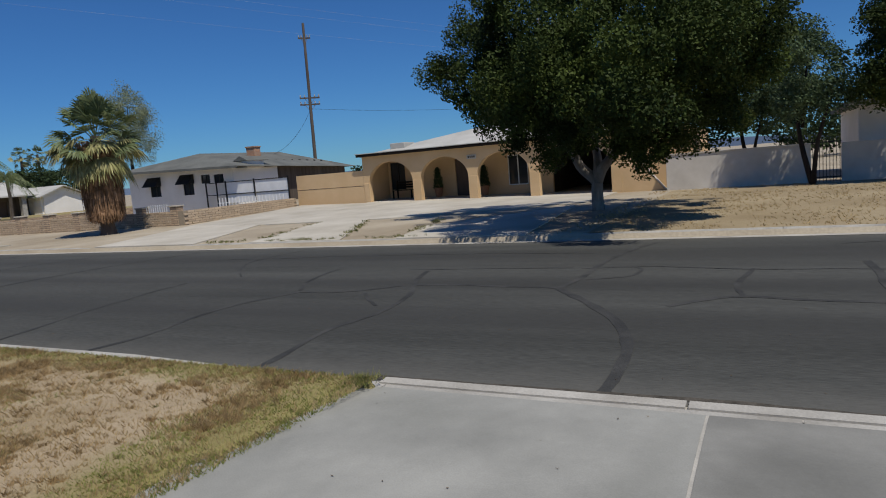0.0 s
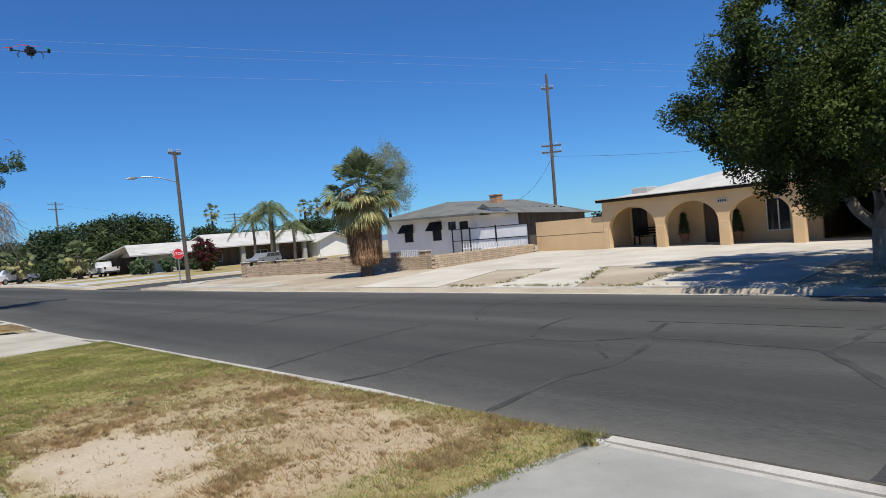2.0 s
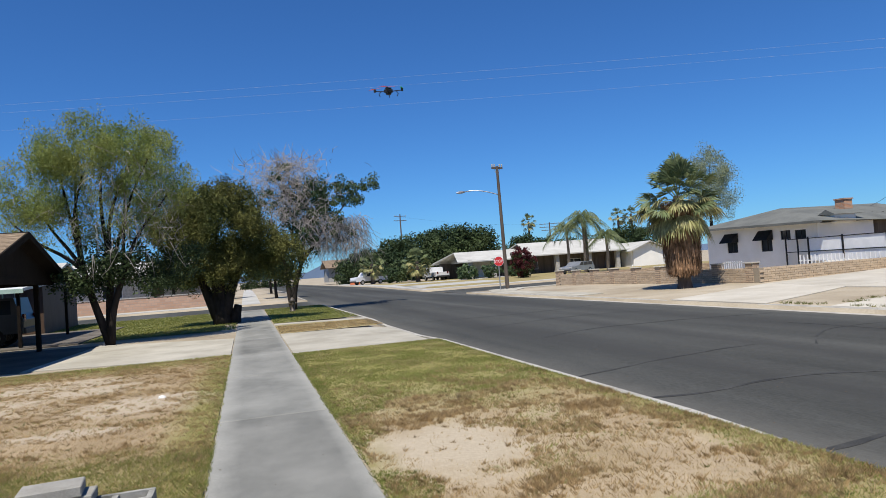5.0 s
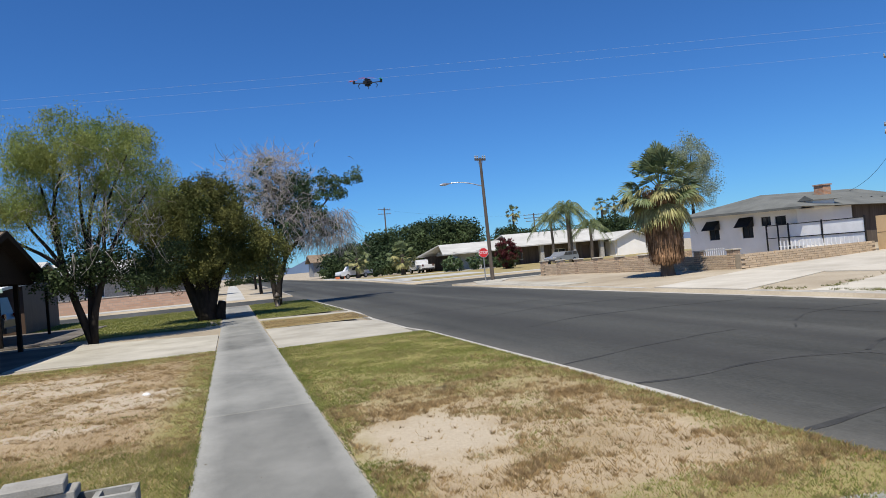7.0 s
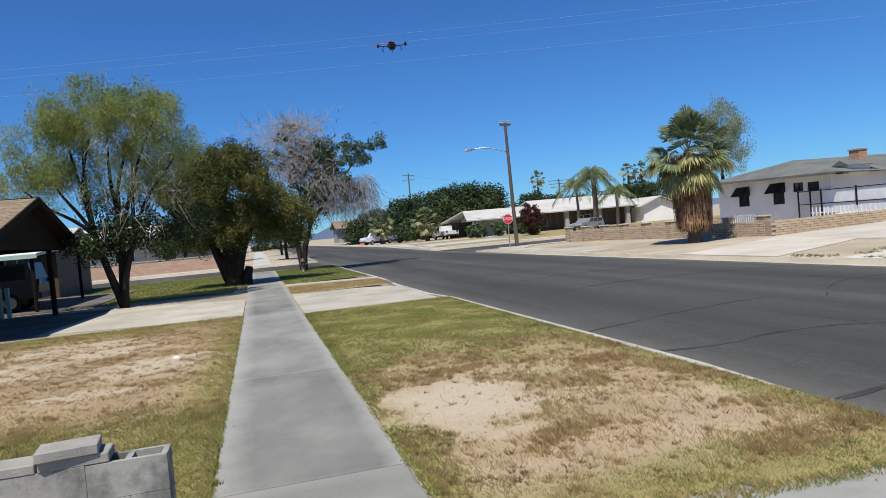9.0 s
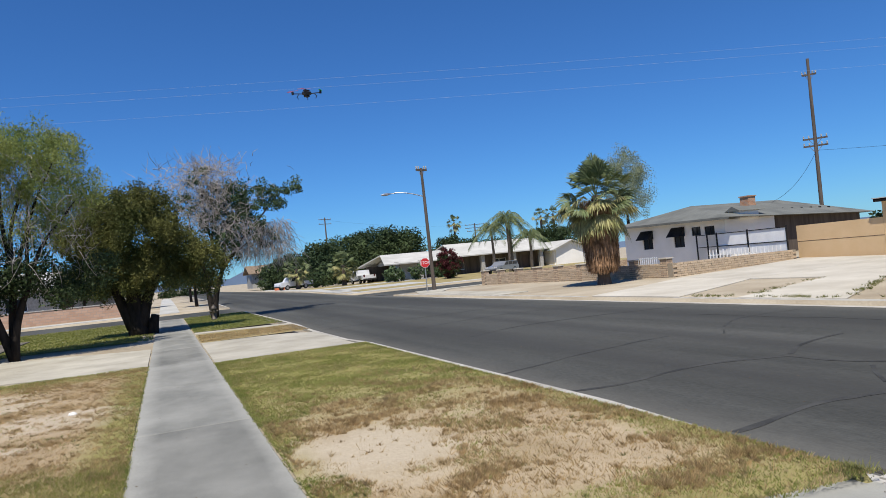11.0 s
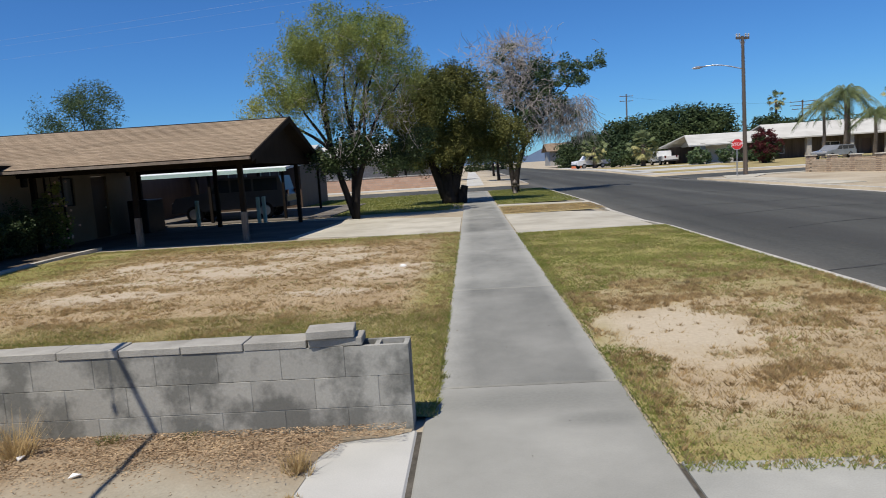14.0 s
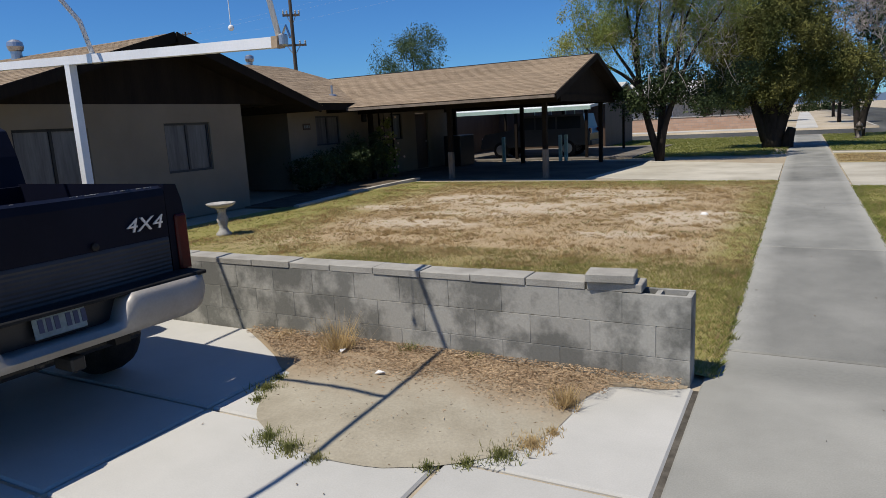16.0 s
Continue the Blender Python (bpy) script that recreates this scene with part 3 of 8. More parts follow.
# kerbs: lengths of rounded concrete, dropped at the driveways
def kerb_run(name, face, side, y0, y1, drop):
    root = thing(name, (face, y0, -0.13), "worn grey concrete kerb with rounded top edge", kind="structure")
    y = y0
    while y < y1 - 0.1:
        ye = min(y + 3.0, y1)
        b = B()
        h0 = -0.09 if drop(y + 0.01) else 0.0
        h1 = -0.09 if drop(ye - 0.01) else 0.0
        k = side
        vs = []
        for yy, h in ((y + 0.006, h0), (ye - 0.006, h1)):
            zz = rise(yy)
            prof = [(0, -0.2), (-0.02 * k, h - 0.03), (-0.045 * k, h), (-0.16 * k, h), (-0.16 * k, -0.2)]
            vs += [(face + px, yy, pz + zz + 0.006) for px, pz in prof]
        b.add(vs, [(i, (i + 1) % 5, 5 + (i + 1) % 5, 5 + i) for i in range(5)] + [(4, 3, 2, 1, 0), (5, 6, 7, 8, 9)])
        part("kerb_stone", b, "kerb", root)
        y = ye


kerb_run("kerb_west", KERB_W, 1, -24.0, 41.0, lambda y: -4.4 < y < 3.2 or 15.3 < y < 21.1)
kerb_run("kerb_east", KERB_E, -1, -24.0, 41.0, lambda y: 15.6 < y < 20.0 or 5.2 < y < 8.6)
kerb_run("kerb_west_far", KERB_W, 1, 53.0, 140.0, lambda y: 70 < y < 76)
kerb_run("kerb_east_far", KERB_E, -1, 53.0, 140.0, lambda y: 64 < y < 70)
b = B()
for side, x0, x1 in ((-1, KERB_W + 0.005, KERB_W + 0.10), (1, KERB_E - 0.34, KERB_E - 0.005)):
    b.add([(x, y, road_z(x, y) + 0.006) for y in (-24, 0, 20, 41) for x in (x0, x1)], [(2 * i, 2 * i + 1, 2 * i + 3, 2 * i + 2) for i in range(3)])
structure("gutter", b, "kerb", "pale concrete gutter along the kerb")


pan = thing("gutter_pan", (KERB_W, -4, -0.12), "pale concrete gutter pan at the foot of the drive", kind="structure")
for k in range(7):
    y0 = -14.0 + k * 2.45
    part("pan_slab", B().hexa([(KERB_W + 0.05, y0, -0.2), (KERB_W + 0.17, y0, -0.2), (KERB_W + 0.17, y0 + 2.43, -0.2), (KERB_W + 0.05, y0 + 2.43, -0.2), (KERB_W + 0.05, y0, -0.105), (KERB_W + 0.17, y0, -0.100), (KERB_W + 0.17, y0 + 2.43, -0.100), (KERB_W + 0.05, y0 + 2.43, -0.105)]), "kerb", pan)


# the near pavement, slab by slab
def slab_mesh(x0, y0, x1, y1, z=0.0, t=0.09, g=0.009):
    return B().box(x0 + g, y0 + g, z - t, x1 - g, y1 - g, z, 0.012)


pavement = thing("pavement_west", (0.3, -20, 0), "grey concrete pavement worn pale at its edges", kind="structure")
y = 4.66 - 3.88 * 6
while y < 41:
    y1 = min(y + 3.88, 41.0)
    part("paving_slab", slab_mesh(-0.42 if y > 4 else -0.5, y, PAVE_E, y1, g=0.015), "walk_concrete" if y > 4 else "walk_pale", pavement)
    part("joint", B().box(-0.42, y1 - 0.02, -0.06, PAVE_E, y1 + 0.02, -0.014), "joint_dirt", pavement, "dirt-filled joint")
    y = y1
pavement_far = thing("pavement_far", (0.3, 53, 0), "pale concrete pavement beyond the side street", kind="structure")
for i in range(22):
    y0 = 53 + 3.88 * i
    part("paving_slab", B().prism([(-0.4, y0), (1.0, y0), (1.0, y0 + 3.87), (-0.4, y0 + 3.87)], lambda x, y: rise(y) - 0.1, lambda x, y: rise(y) + 0.01), "concrete", pavement_far)


def strip_patch(c, nx, ny, zf, t=0.08):
    """A slab draped on the ground between four plan corners."""
    (a, b_, d, e) = [Vector((*p, 0)) for p in c]
    b = B()
    top = []
    for i in range(nx + 1):
        for j in range(ny + 1):
            u, v = i / nx, j / ny
            p = a.lerp(b_, u).lerp(e.lerp(d, u), v)
            top.append((p.x, p.y, zf(p.x, p.y)))
    n = ny + 1
    b.add(top, [(i * n + j, i * n + n + j, i * n + n + j + 1, i * n + j + 1) for i in range(nx) for j in range(ny)])
    rim = [i * n for i in range(nx + 1)] + [nx * n + j for j in range(1, n)] + [i * n + ny for i in range(nx - 1, -1, -1)] + [j for j in range(ny - 1, 0, -1)]
    vs = [top[k] for k in rim] + [(top[k][0], top[k][1], top[k][2] - t) for k in rim]
    m = len(rim)
    b.add(vs, [(i, m + i, m + (i + 1) % m, (i + 1) % m) for i in range(m)])
    return b


def apron_z(x, y):
    """Falls from the pavement to the gutter."""
    u = min(max((x - 2.6) / (KERB_W - 2.6), 0), 1)
    return -0.085 * u * u


structure("joint_filler", B().box(-0.54, -6.0, -0.05, -0.47, 3.88, -0.012).box(0.90, -4.5, -0.05, 0.97, 3.3, -0.012), "joint_dirt", "dirt-filled joint beside the pavement")
structure("apron_joint", strip_patch([(0.95, 0.465), (4.30, 0.515), (4.30, 0.565), (0.95, 0.515)], 8, 1, lambda x, y: apron_z(x, y) - 0.004), "kerb", "pale mortar-filled joint across the apron")
single("gutter_dirt", tar_line([(4.67, -9.0), (4.66, -5.0), (4.68, -2.0), (4.66, 0.5), (4.69, 2.0), (4.66, 3.3)], 0.10), "joint_dirt", "dark grit washed along the gutter's lip", "dirt", kind="stuff")
own_drive = thing("driveway_own", (-3, 0, 0), "pale concrete driveway with tooled joints and faint stains", kind="structure")
part("drive_slab", strip_patch([(0.94, 0.50), (KERB_W - 0.14, 0.55), (KERB_W - 0.14, 3.22), (0.94, 3.3)], 8, 4, apron_z), "apron", own_drive)
part("drive_slab", strip_patch([(0.94, -4.5), (KERB_W - 0.14, -4.4), (KERB_W - 0.14, 0.53), (0.94, 0.48)], 8, 4, apron_z), "apron_old", own_drive)
for x0, y0, x1, y1 in ((-1.5, 0.4, -0.51, 2.56), (-1.5, -2.0, -0.51, 0.39), (-3.15, 1.53, -1.51, 2.56), (-3.15, -2.0, -1.51, 1.52), (-3.15, 2.57, -0.51, 3.9), (-6.5, 2.57, -3.16, 3.9), (-6.5, 1.53, -3.16, 2.56), (-6.5, -2.0, -3.16, 1.52), (-10.5, -2.0, -6.51, 3.9), (-6.5, -6.0, -0.51, -2.01)):
    part("drive_slab", slab_mesh(x0, y0, x1, y1, 0.0, 0.09, 0.008), "concrete", own_drive)

next_drive = thing("driveway_next", (-5, 19, 0), "weathered buff concrete driveway to the carport", kind="structure")
flat = lambda x, y: 0.005
part("drive_slab", strip_patch([(-0.43, 16.0), (-0.43, 21.2), (-4.5, 23.3), (-5.0, 17.3)], 4, 6, flat), "old_concrete", next_drive)
# the slab under the carport roof takes the shade-darkened colour
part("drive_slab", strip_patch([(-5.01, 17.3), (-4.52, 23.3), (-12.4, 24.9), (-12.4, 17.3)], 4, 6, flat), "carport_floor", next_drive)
part("drive_slab", strip_patch([(0.94, 15.2), (KERB_W - 0.14, 15.15), (KERB_W - 0.14, 21.0), (0.94, 21.3)], 8, 4, apron_z), "old_concrete", next_drive)
part("drive_slab", strip_patch([(0.94, 25.6), (KERB_W - 0.14, 24.7), (KERB_W - 0.14, 25.6), (0.94, 26.5)], 6, 2, lambda x, y: 0.01), "old_concrete", next_drive)
structure("path_house", strip_patch([(-9.6, 10.9), (-10.3, 17.3), (-12.2, 17.3), (-11.0, 10.9)], 6, 3, lambda x, y: 0.02), "shade_path", "path along the house front, coloured dark for the shadow on it")
b = B()
b.prism([(-9.42, 10.9), (-9.78, 13.1), (-9.95, 14.8), (-10.05, 17.2), (-10.19, 17.2), (-10.09, 14.8), (-9.92, 13.1), (-9.57, 10.9)], -0.05, 0.07)
structure("edging", b, "kerb", "raised pale concrete edging of the lawn")

# drives of the house with arches
zy = lambda x, y: yard(x, y) + 0.015
arch_drive = thing("driveway_arches", (22, 12, 0.1), "sun-bleached concrete forecourt and drives", kind="structure")
for c in ([(14.15, 15.6), (14.15, 20.0), (20.6, 22.4), (19.6, 17.9)], [(19.61, 17.9), (20.61, 22.4), (28.7, 23.0), (28.7, 17.9)], [(14.15, 10.3), (14.15, 13.4), (20.2, 15.2), (20.2, 13.3)],
          [(20.2, 12.4), (19.6, 17.88), (28.7, 17.88), (28.7, 10.0)], [(24.0, 6.2), (20.2, 12.38), (28.7, 9.98), (28.7, 6.2)], [(14.15, 5.2), (14.15, 8.6), (17.2, 9.3), (22.6, 6.3)], [(28.7, 6.2), (28.7, 18.9), (31.3, 18.9), (31.3, 6.2)]):
    part("drive_slab", strip_patch(c[::-1], 8, 5, zy), "cream_concrete", arch_drive)
corner_walk = thing("pavement_east", (17, 40, 0), "pale concrete pavement round the street corner", kind="structure")
for c in ([(14.16, 27), (15.6, 27), (15.6, 37.5), (14.16, 37.5)], [(14.16, 37.51), (15.6, 37.51), (18.5, 41.9), (15.5, 41.9)], [(15.6, 40.4), (40, 40.4), (40, 41.9), (18.51, 41.9)]):
    part("paving_slab", strip_patch(c[::1], 6, 3, lambda x, y: yard(x, y) + 0.015), "old_concrete", corner_walk)
far_walks = thing("pavement_north", (20, 53, 0), "pale concrete pavement and drives beyond the side street", kind="structure")
for c in ([(14.2, 53.4), (60, 53.4), (60, 55), (14.2, 55)], [(15, 60), (24, 60), (24, 66), (15, 66)], [(14.2, 58), (15.6, 58), (15.6, 110), (14.2, 110)], [(15.6, 72), (30, 72), (30, 75), (15.6, 75)], [(-40, 53.2), (-0.5, 53.2), (-0.5, 55.0), (-40, 55.0)]):
    part("paving_slab", strip_patch(c, 6, 10, lambda x, y: yard(x, y) + 0.02), "concrete", far_walks)

# ---- lawns ----
M["parkway"] = mat("parkway_soil", (0.33, 0.255, 0.15), (0.44, 0.355, 0.235), 1.1, 0.95, 0.7, 55, fine=0.22)
BARE = [(1.75, 6.0, 0.72, 0.95), (3.3, 4.6, 0.5, 0.6), (2.3, 4.2, 0.75, 0.35), (2.5, 7.0, 0.35, 0.2), (3.55, 5.9, 0.3, 0.3), (1.55, 4.6, 0.35, 0.4)]
add_spots(M["walk_concrete"], [(-0.42, 10, 0.17, 400), (0.93, 10, 0.11, 400)], (0.36, 0.355, 0.32), 0.7, 0.65, 0.8)
add_spots(M["parkway"], [(2.7, 12.3, 2.6, 4.2)], (0.27, 0.245, 0.075), 0.45, 0.9, 0.5)
add_spots(M["parkway"], BARE[1:], (0.385, 0.30, 0.195), 0.5, 0.55)
add_spots(M["parkway"], [(2.0, 3.0, 6.0, 0.75), (1.0, 8, 0.22, 40), (4.35, 8, 0.4, 40)], (0.255, 0.225, 0.075), 0.45, 0.8, 0.5)
add_spots(M["parkway"], BARE[:1], (0.46, 0.39, 0.285), 0.4, 0.95, 0.7)
M["lawn"] = mat("lawn_soil", (0.30, 0.22, 0.125), (0.42, 0.325, 0.205), 0.8, 0.95, 0.7, 55, fine=0.22)
PATCH = [(-5.2, 10.6, 1.0, 0.35), (-2.2, 8.9, 0.7, 0.3), (-7.4, 11.2, 0.8, 0.4), (-1.6, 10.6, 0.9, 0.9), (-4.2, 11.5, 1.6, 0.9), (-6.2, 12.6, 1.2, 0.9), (-3.4, 13.6, 1.3, 0.8), (-5.6, 9.4, 1.2, 0.5), (-2.6, 12.6, 0.8, 0.6)]
add_spots(M["lawn"], [(-4.5, 5.0, 7.0, 2.0), (-9.2, 10, 1.6, 8), (-0.5, 10, 0.4, 9), (-5, 16.2, 6, 1.2)], (0.25, 0.23, 0.075), 0.45, 0.9, 0.5)
add_spots(M["lawn"], PATCH, (0.46, 0.385, 0.285), 0.4, 0.9, 0.8)
M["green_lawn"] = mat("green_lawn_soil", (0.12, 0.13, 0.035), (0.20, 0.19, 0.07), 0.5, 0.95, 0.6, 40)
M["straw_yard"] = mat("straw_yard", (0.27, 0.21, 0.125), (0.37, 0.30, 0.19), 0.4, 0.95, 0.6, 35)


def lump(x, y):
    return 0.012 * noise.noise(Vector((x * 1.5, y * 1.5, 0))) + 0.008 * noise.noise(Vector((x * 6, y * 6, 3)))


def clamp01(a):
    return min(max(a, 0.0), 1.0)


park_xs, park_ys = steps(0.93, KERB_W - 0.16, 0.09) + [KERB_W - 0.16], steps(2.9, 15.3, 0.1) + [15.3]
structure("parkway", sheet(park_xs, park_ys, lambda x, y: (0.002 + lump(x, y) + (0.01 if 1.05 < x < 4.2 else 0)) if 3.31 - 0.065 * (x - 1) < y < 15.25 else min(apron_z(x, y), 0) - 0.03), "parkway", "patchy parkway of straw-dry grass and bare soil", True)
structure("lawn_own", sheet(steps(-9.9, -0.42, 0.12) + [-0.42], steps(4.08, 16.4, 0.12) + [16.4], lambda x, y: (0.004 + lump(x, y) + (0.012 if x < -0.5 else 0)) if y < 16 or x > -0.8 else 0.0), "lawn", "front lawn scorched to straw with green rims", True)
structure("lawn_next", sheet(steps(-30, -0.43, 0.5), steps(25.3, 41.2, 0.5), lambda x, y: 0.0 + lump(x, y) if x > -30 else 0), "green_lawn", "green lawn in dappled shade", True)
structure("parkway_next", sheet(steps(0.95, KERB_W - 0.16, 0.3), steps(26.6, 41, 0.3), lambda x, y: 0.01 + lump(x, y)), "green_lawn", "short green parkway grass", True)
structure("parkway_mid", sheet(steps(0.95, KERB_W - 0.16, 0.3), steps(21.3, 25.6, 0.3), lambda x, y: 0.005 + lump(x, y)), "mid_lawn", "dry parkway grass", True)
structure("yard_east", sheet(steps(14.17, 28.4, 0.6), steps(-24, 4.4, 0.6), lambda x, y: yard(x, y) + 0.005 + lump(x, y)), "straw_yard", "dry straw-coloured grass verge under the shade tree", True)
structure("lawn_far", sheet(steps(15.7, 60, 3), steps(55.2, 90, 2.5), lambda x, y: yard(x, y) + 0.004), "mid_lawn", "thin green lawn of the white-roofed house")


def blades(n, x0, y0, x1, y1, dens, height, zf=lambda x, y: 0.0, width=0.006, per=3, spread=0.03):
    """Tufts of grass blades as thin triangles, thinned by dens(x, y)."""
    out = []
    pts = rng.uniform((x0, y0), (x1, y1), (n, 2))
    for x, y in pts:
        if rng.random() > dens(x, y):
            continue
        z = zf(x, y)
        for _ in range(per):
            a, r = rng.uniform(0, 6.283), rng.uniform(0, spread)
            bx, by = x + r * math.cos(a), y + r * math.sin(a)
            h = height * rng.uniform(0.5, 1.25)
            t = rng.uniform(0, 6.283)
            lean = rng.uniform(0.3, 1.4) * h
            w = width * rng.uniform(0.7, 1.4)
            out.append(((bx - w * math.sin(t + 1.2), by + w * math.cos(t + 1.2), z - 0.005), (bx + w * math.sin(t + 1.2), by - w * math.cos(t + 1.2), z - 0.005), (bx + lean * math.cos(t), by + lean * math.sin(t), z + h)))
    v = np.array(out).reshape(-1, 3)
    return v, np.arange(len(v)).reshape(-1, 3)


def spot_of(x, y, spots, ragged=0.5):
    w = noise.noise(Vector((x * 2.2, y * 2.2, 1))) * ragged
    return min(math.hypot((x - a) / c, (y - b_) / d) for a, b_, c, d in spots) + w


def nz(x, y, s, o=0):
    return noise.noise(Vector((x * s, y * s, o)))


def park_dry(x, y):
    if y < 3.20 - 0.065 * (x - 1):
        return 0.0
    if spot_of(x, y, BARE[:1], 0.7) < 0.9:
        return 0.03
    if spot_of(x, y, BARE) < 1.0:
        return 0.3
    return clamp01(0.6 + 0.9 * nz(x, y, 1.2)) * (1.0 if y < 8.2 + nz(x, y, 0.7, 4) * 1.6 else 0.3)


def park_green(x, y):
    if y < 3.17 - 0.065 * (x - 1):
        return 0.0
    if spot_of(x, y, BARE) < 1.05:
        return 0.0
    rim = x < 1.35 + 0.25 * nz(x, y, 1.5, 5) or x > 3.9 + 0.3 * nz(x, y, 1.5, 6) or y < 3.95 + 0.2 * nz(x, y, 1.2, 8)
    return clamp01((0.95 if y > 8.2 + nz(x, y, 0.7, 4) * 1.6 else 0.14) + (0.55 if rim else 0) + 0.5 * nz(x, y, 0.9, 9))


def own_dry(x, y):
    s = spot_of(x, y, PATCH)
    k = 0.18 + 1.1 * nz(x, y, 5.0, 3) if s < 0.85 else 0.75
    if y < 6.6 + nz(x, y, 0.5, 2) or x < -8.4:
        k *= 0.25
    return clamp01(k + 0.8 * nz(x, y, 1.1))


def own_green(x, y):
    k = 0.07
    if y < 7.2 + 1.2 * nz(x, y, 0.5, 2):
        k = 0.85
    if x < -7.2 - (y - 10) * 0.25 + 0.9 * nz(x, y, 0.6) or y > 14.8 + 0.4 * nz(x, y, 1):
        k = 0.8
    if x > -0.75 + 0.2 * nz(x, y, 1.5):
        k = 0.7
    return clamp01(k + 0.35 * nz(x, y, 1.0, 7))


def sparse(d, k):
    return lambda x, y: k * d(x, y) * clamp01(0.35 + 1.2 * nz(x, y, 2.3, 11) + 1.3 * nz(x, y, 7.0, 12))


for box, d, lab in (((0.98, 3.4, 4.25, 10.5), park_dry, "dry"), ((-9.7, 4.2, -0.45, 16.0), own_dry, "dry")):
    single("dry_tufts", blades(16000 if box[0] > 0 else 30000, *box, sparse(d, 0.9), 0.048, lambda x, y: 0.008, 0.004, 9, 0.022), "dry_tuft", "standing brown tufts of dead grass", "grass", kind="stuff")
M["brown_tuft"] = mat("brown_tuft", (0.20, 0.135, 0.06), (0.38, 0.27, 0.13), 3, 0.85, 0, 20, vary=0.3, leaf=0.4)
for n_, box, d in ((4200, (0.98, 3.4, 4.25, 9.5), park_dry), (10500, (-9.6, 4.3, -0.5, 15.8), own_dry)):
    single("brown_tufts", blades(n_, *box, sparse(d, 1.0), 0.036, lambda x, y: 0.008, 0.0045, 18, 0.032), "brown_tuft", "darker brown tufts of dead grass", "grass", kind="stuff")
for n_, box in ((420, (1.0, 3.4, 4.2, 9.5)), (1500, (-9.4, 4.4, -0.6, 13.0))):
    single("green_tufts", blades(n_, *box, lambda x, y: clamp01(0.35 + 1.2 * nz(x, y, 1.7, 21)) * (0.15 if spot_of(x, y, BARE + PATCH, 0.6) < 1.0 else 1.0), 0.032, lambda x, y: 0.008, 0.0045, 14, 0.025), "weed_green", "small dark green tufts in the dry lawn", "grass", kind="stuff")


def near_wall(x, y):
    return clamp01((0.9 if y < 6.6 + nz(x, y, 0.5, 2) else 0.35) + 0.5 * nz(x, y, 1.4, 3))


single("green_grass", blades(42000, -5.5, 4.1, -0.40, 7.6, near_wall, 0.036, lambda x, y: 0.008, 0.0035, 3, 0.02), "lawn_green", "green grass blades behind the block wall", "grass", kind="stuff")
single("dry_grass", blades(30000, -5.5, 4.1, -0.42, 7.6, lambda x, y: 0.7, 0.034, lambda x, y: 0.008, 0.0035, 3, 0.02), "grass_dry", "straw blades behind the block wall", "grass", kind="stuff")
for nm, d, m_, box, n, h, lab in (
        ("green_grass", lambda x, y: 0.6, "grass_dry", (0.98, 21.5, 4.25, 24.6), 5000, 0.025, "thin dry parkway grass"),
        ("dry_grass", park_dry, "grass_dry", (0.95, 3.0, 4.28, 15.2), 77000, 0.026, "scorched straw-coloured grass tufts"),
        ("green_grass", park_green, "grass_green", (0.91, 3.0, 4.3, 15.25), 84000, 0.021, "short green grass of the parkway"),
        ("dry_grass", own_dry, "grass_dry", (-9.8, 4.1, -0.43, 16.2), 105000, 0.028, "scorched straw-coloured lawn grass"),
        ("green_grass", own_green, "grass_green", (-9.8, 4.1, -0.40, 16.4), 90000, 0.025, "green lawn grass along wall and path"),
        ("green_grass", lambda x, y: 0.0 if x < -5.4 and y < 34.2 else 0.7, "lawn_green", (-12, 25.4, -0.45, 41.0), 20000, 0.045, "green lawn grass under the trees"),
        ("green_grass", lambda x, y: 0.7, "lawn_green", (0.98, 26.7, 4.25, 40.8), 7000, 0.045, "green parkway grass"),
        ("dry_grass", lambda x, y: clamp01(0.5 + nz(x, y, 0.6)), "grass_dry", (14.2, -12, 28, 4.5), 10000, 0.05, "dry standing grass of the verge")):
    zf = (lambda x, y: yard(x, y)) if box[0] > 10 else (lambda x, y: 0.01)
    w = 0.0045 if box[1] < 20 and box[0] < 10 else 0.012
    single(nm, blades(n, *box, d, h, zf, w), m_, lab, "grass", kind="stuff")

def verge(x, y):
    """Weeds gather along the edges of the far drives."""
    near = min(abs(y - (8.6 + (x - 14.15) * 0.23)), abs(y - (10.3 + (x - 14.15) * 0.5)), abs(y - (13.4 + (x - 14.15) * 0.3)), abs(x - 14.35))
    return clamp01(1.0 - near * 3.5) * clamp01(0.3 + 1.6 * nz(x, y, 1.3, 31))


single("verge_weeds", blades(4200, 14.2, 7.5, 19.5, 15.6, verge, 0.07, lambda x, y: yard(x, y) + 0.012, 0.008, 7, 0.06), "weed_green", "straggling weeds along the far drives", "weed", kind="stuff")

# ---- block wall beside the driveway ----
wall = thing("block_wall", (-2.7, 3.97, 0), "low grey concrete block garden wall with loose cap blocks", "wall")
WX1, WY0, WT = -0.54, 3.91, 0.19
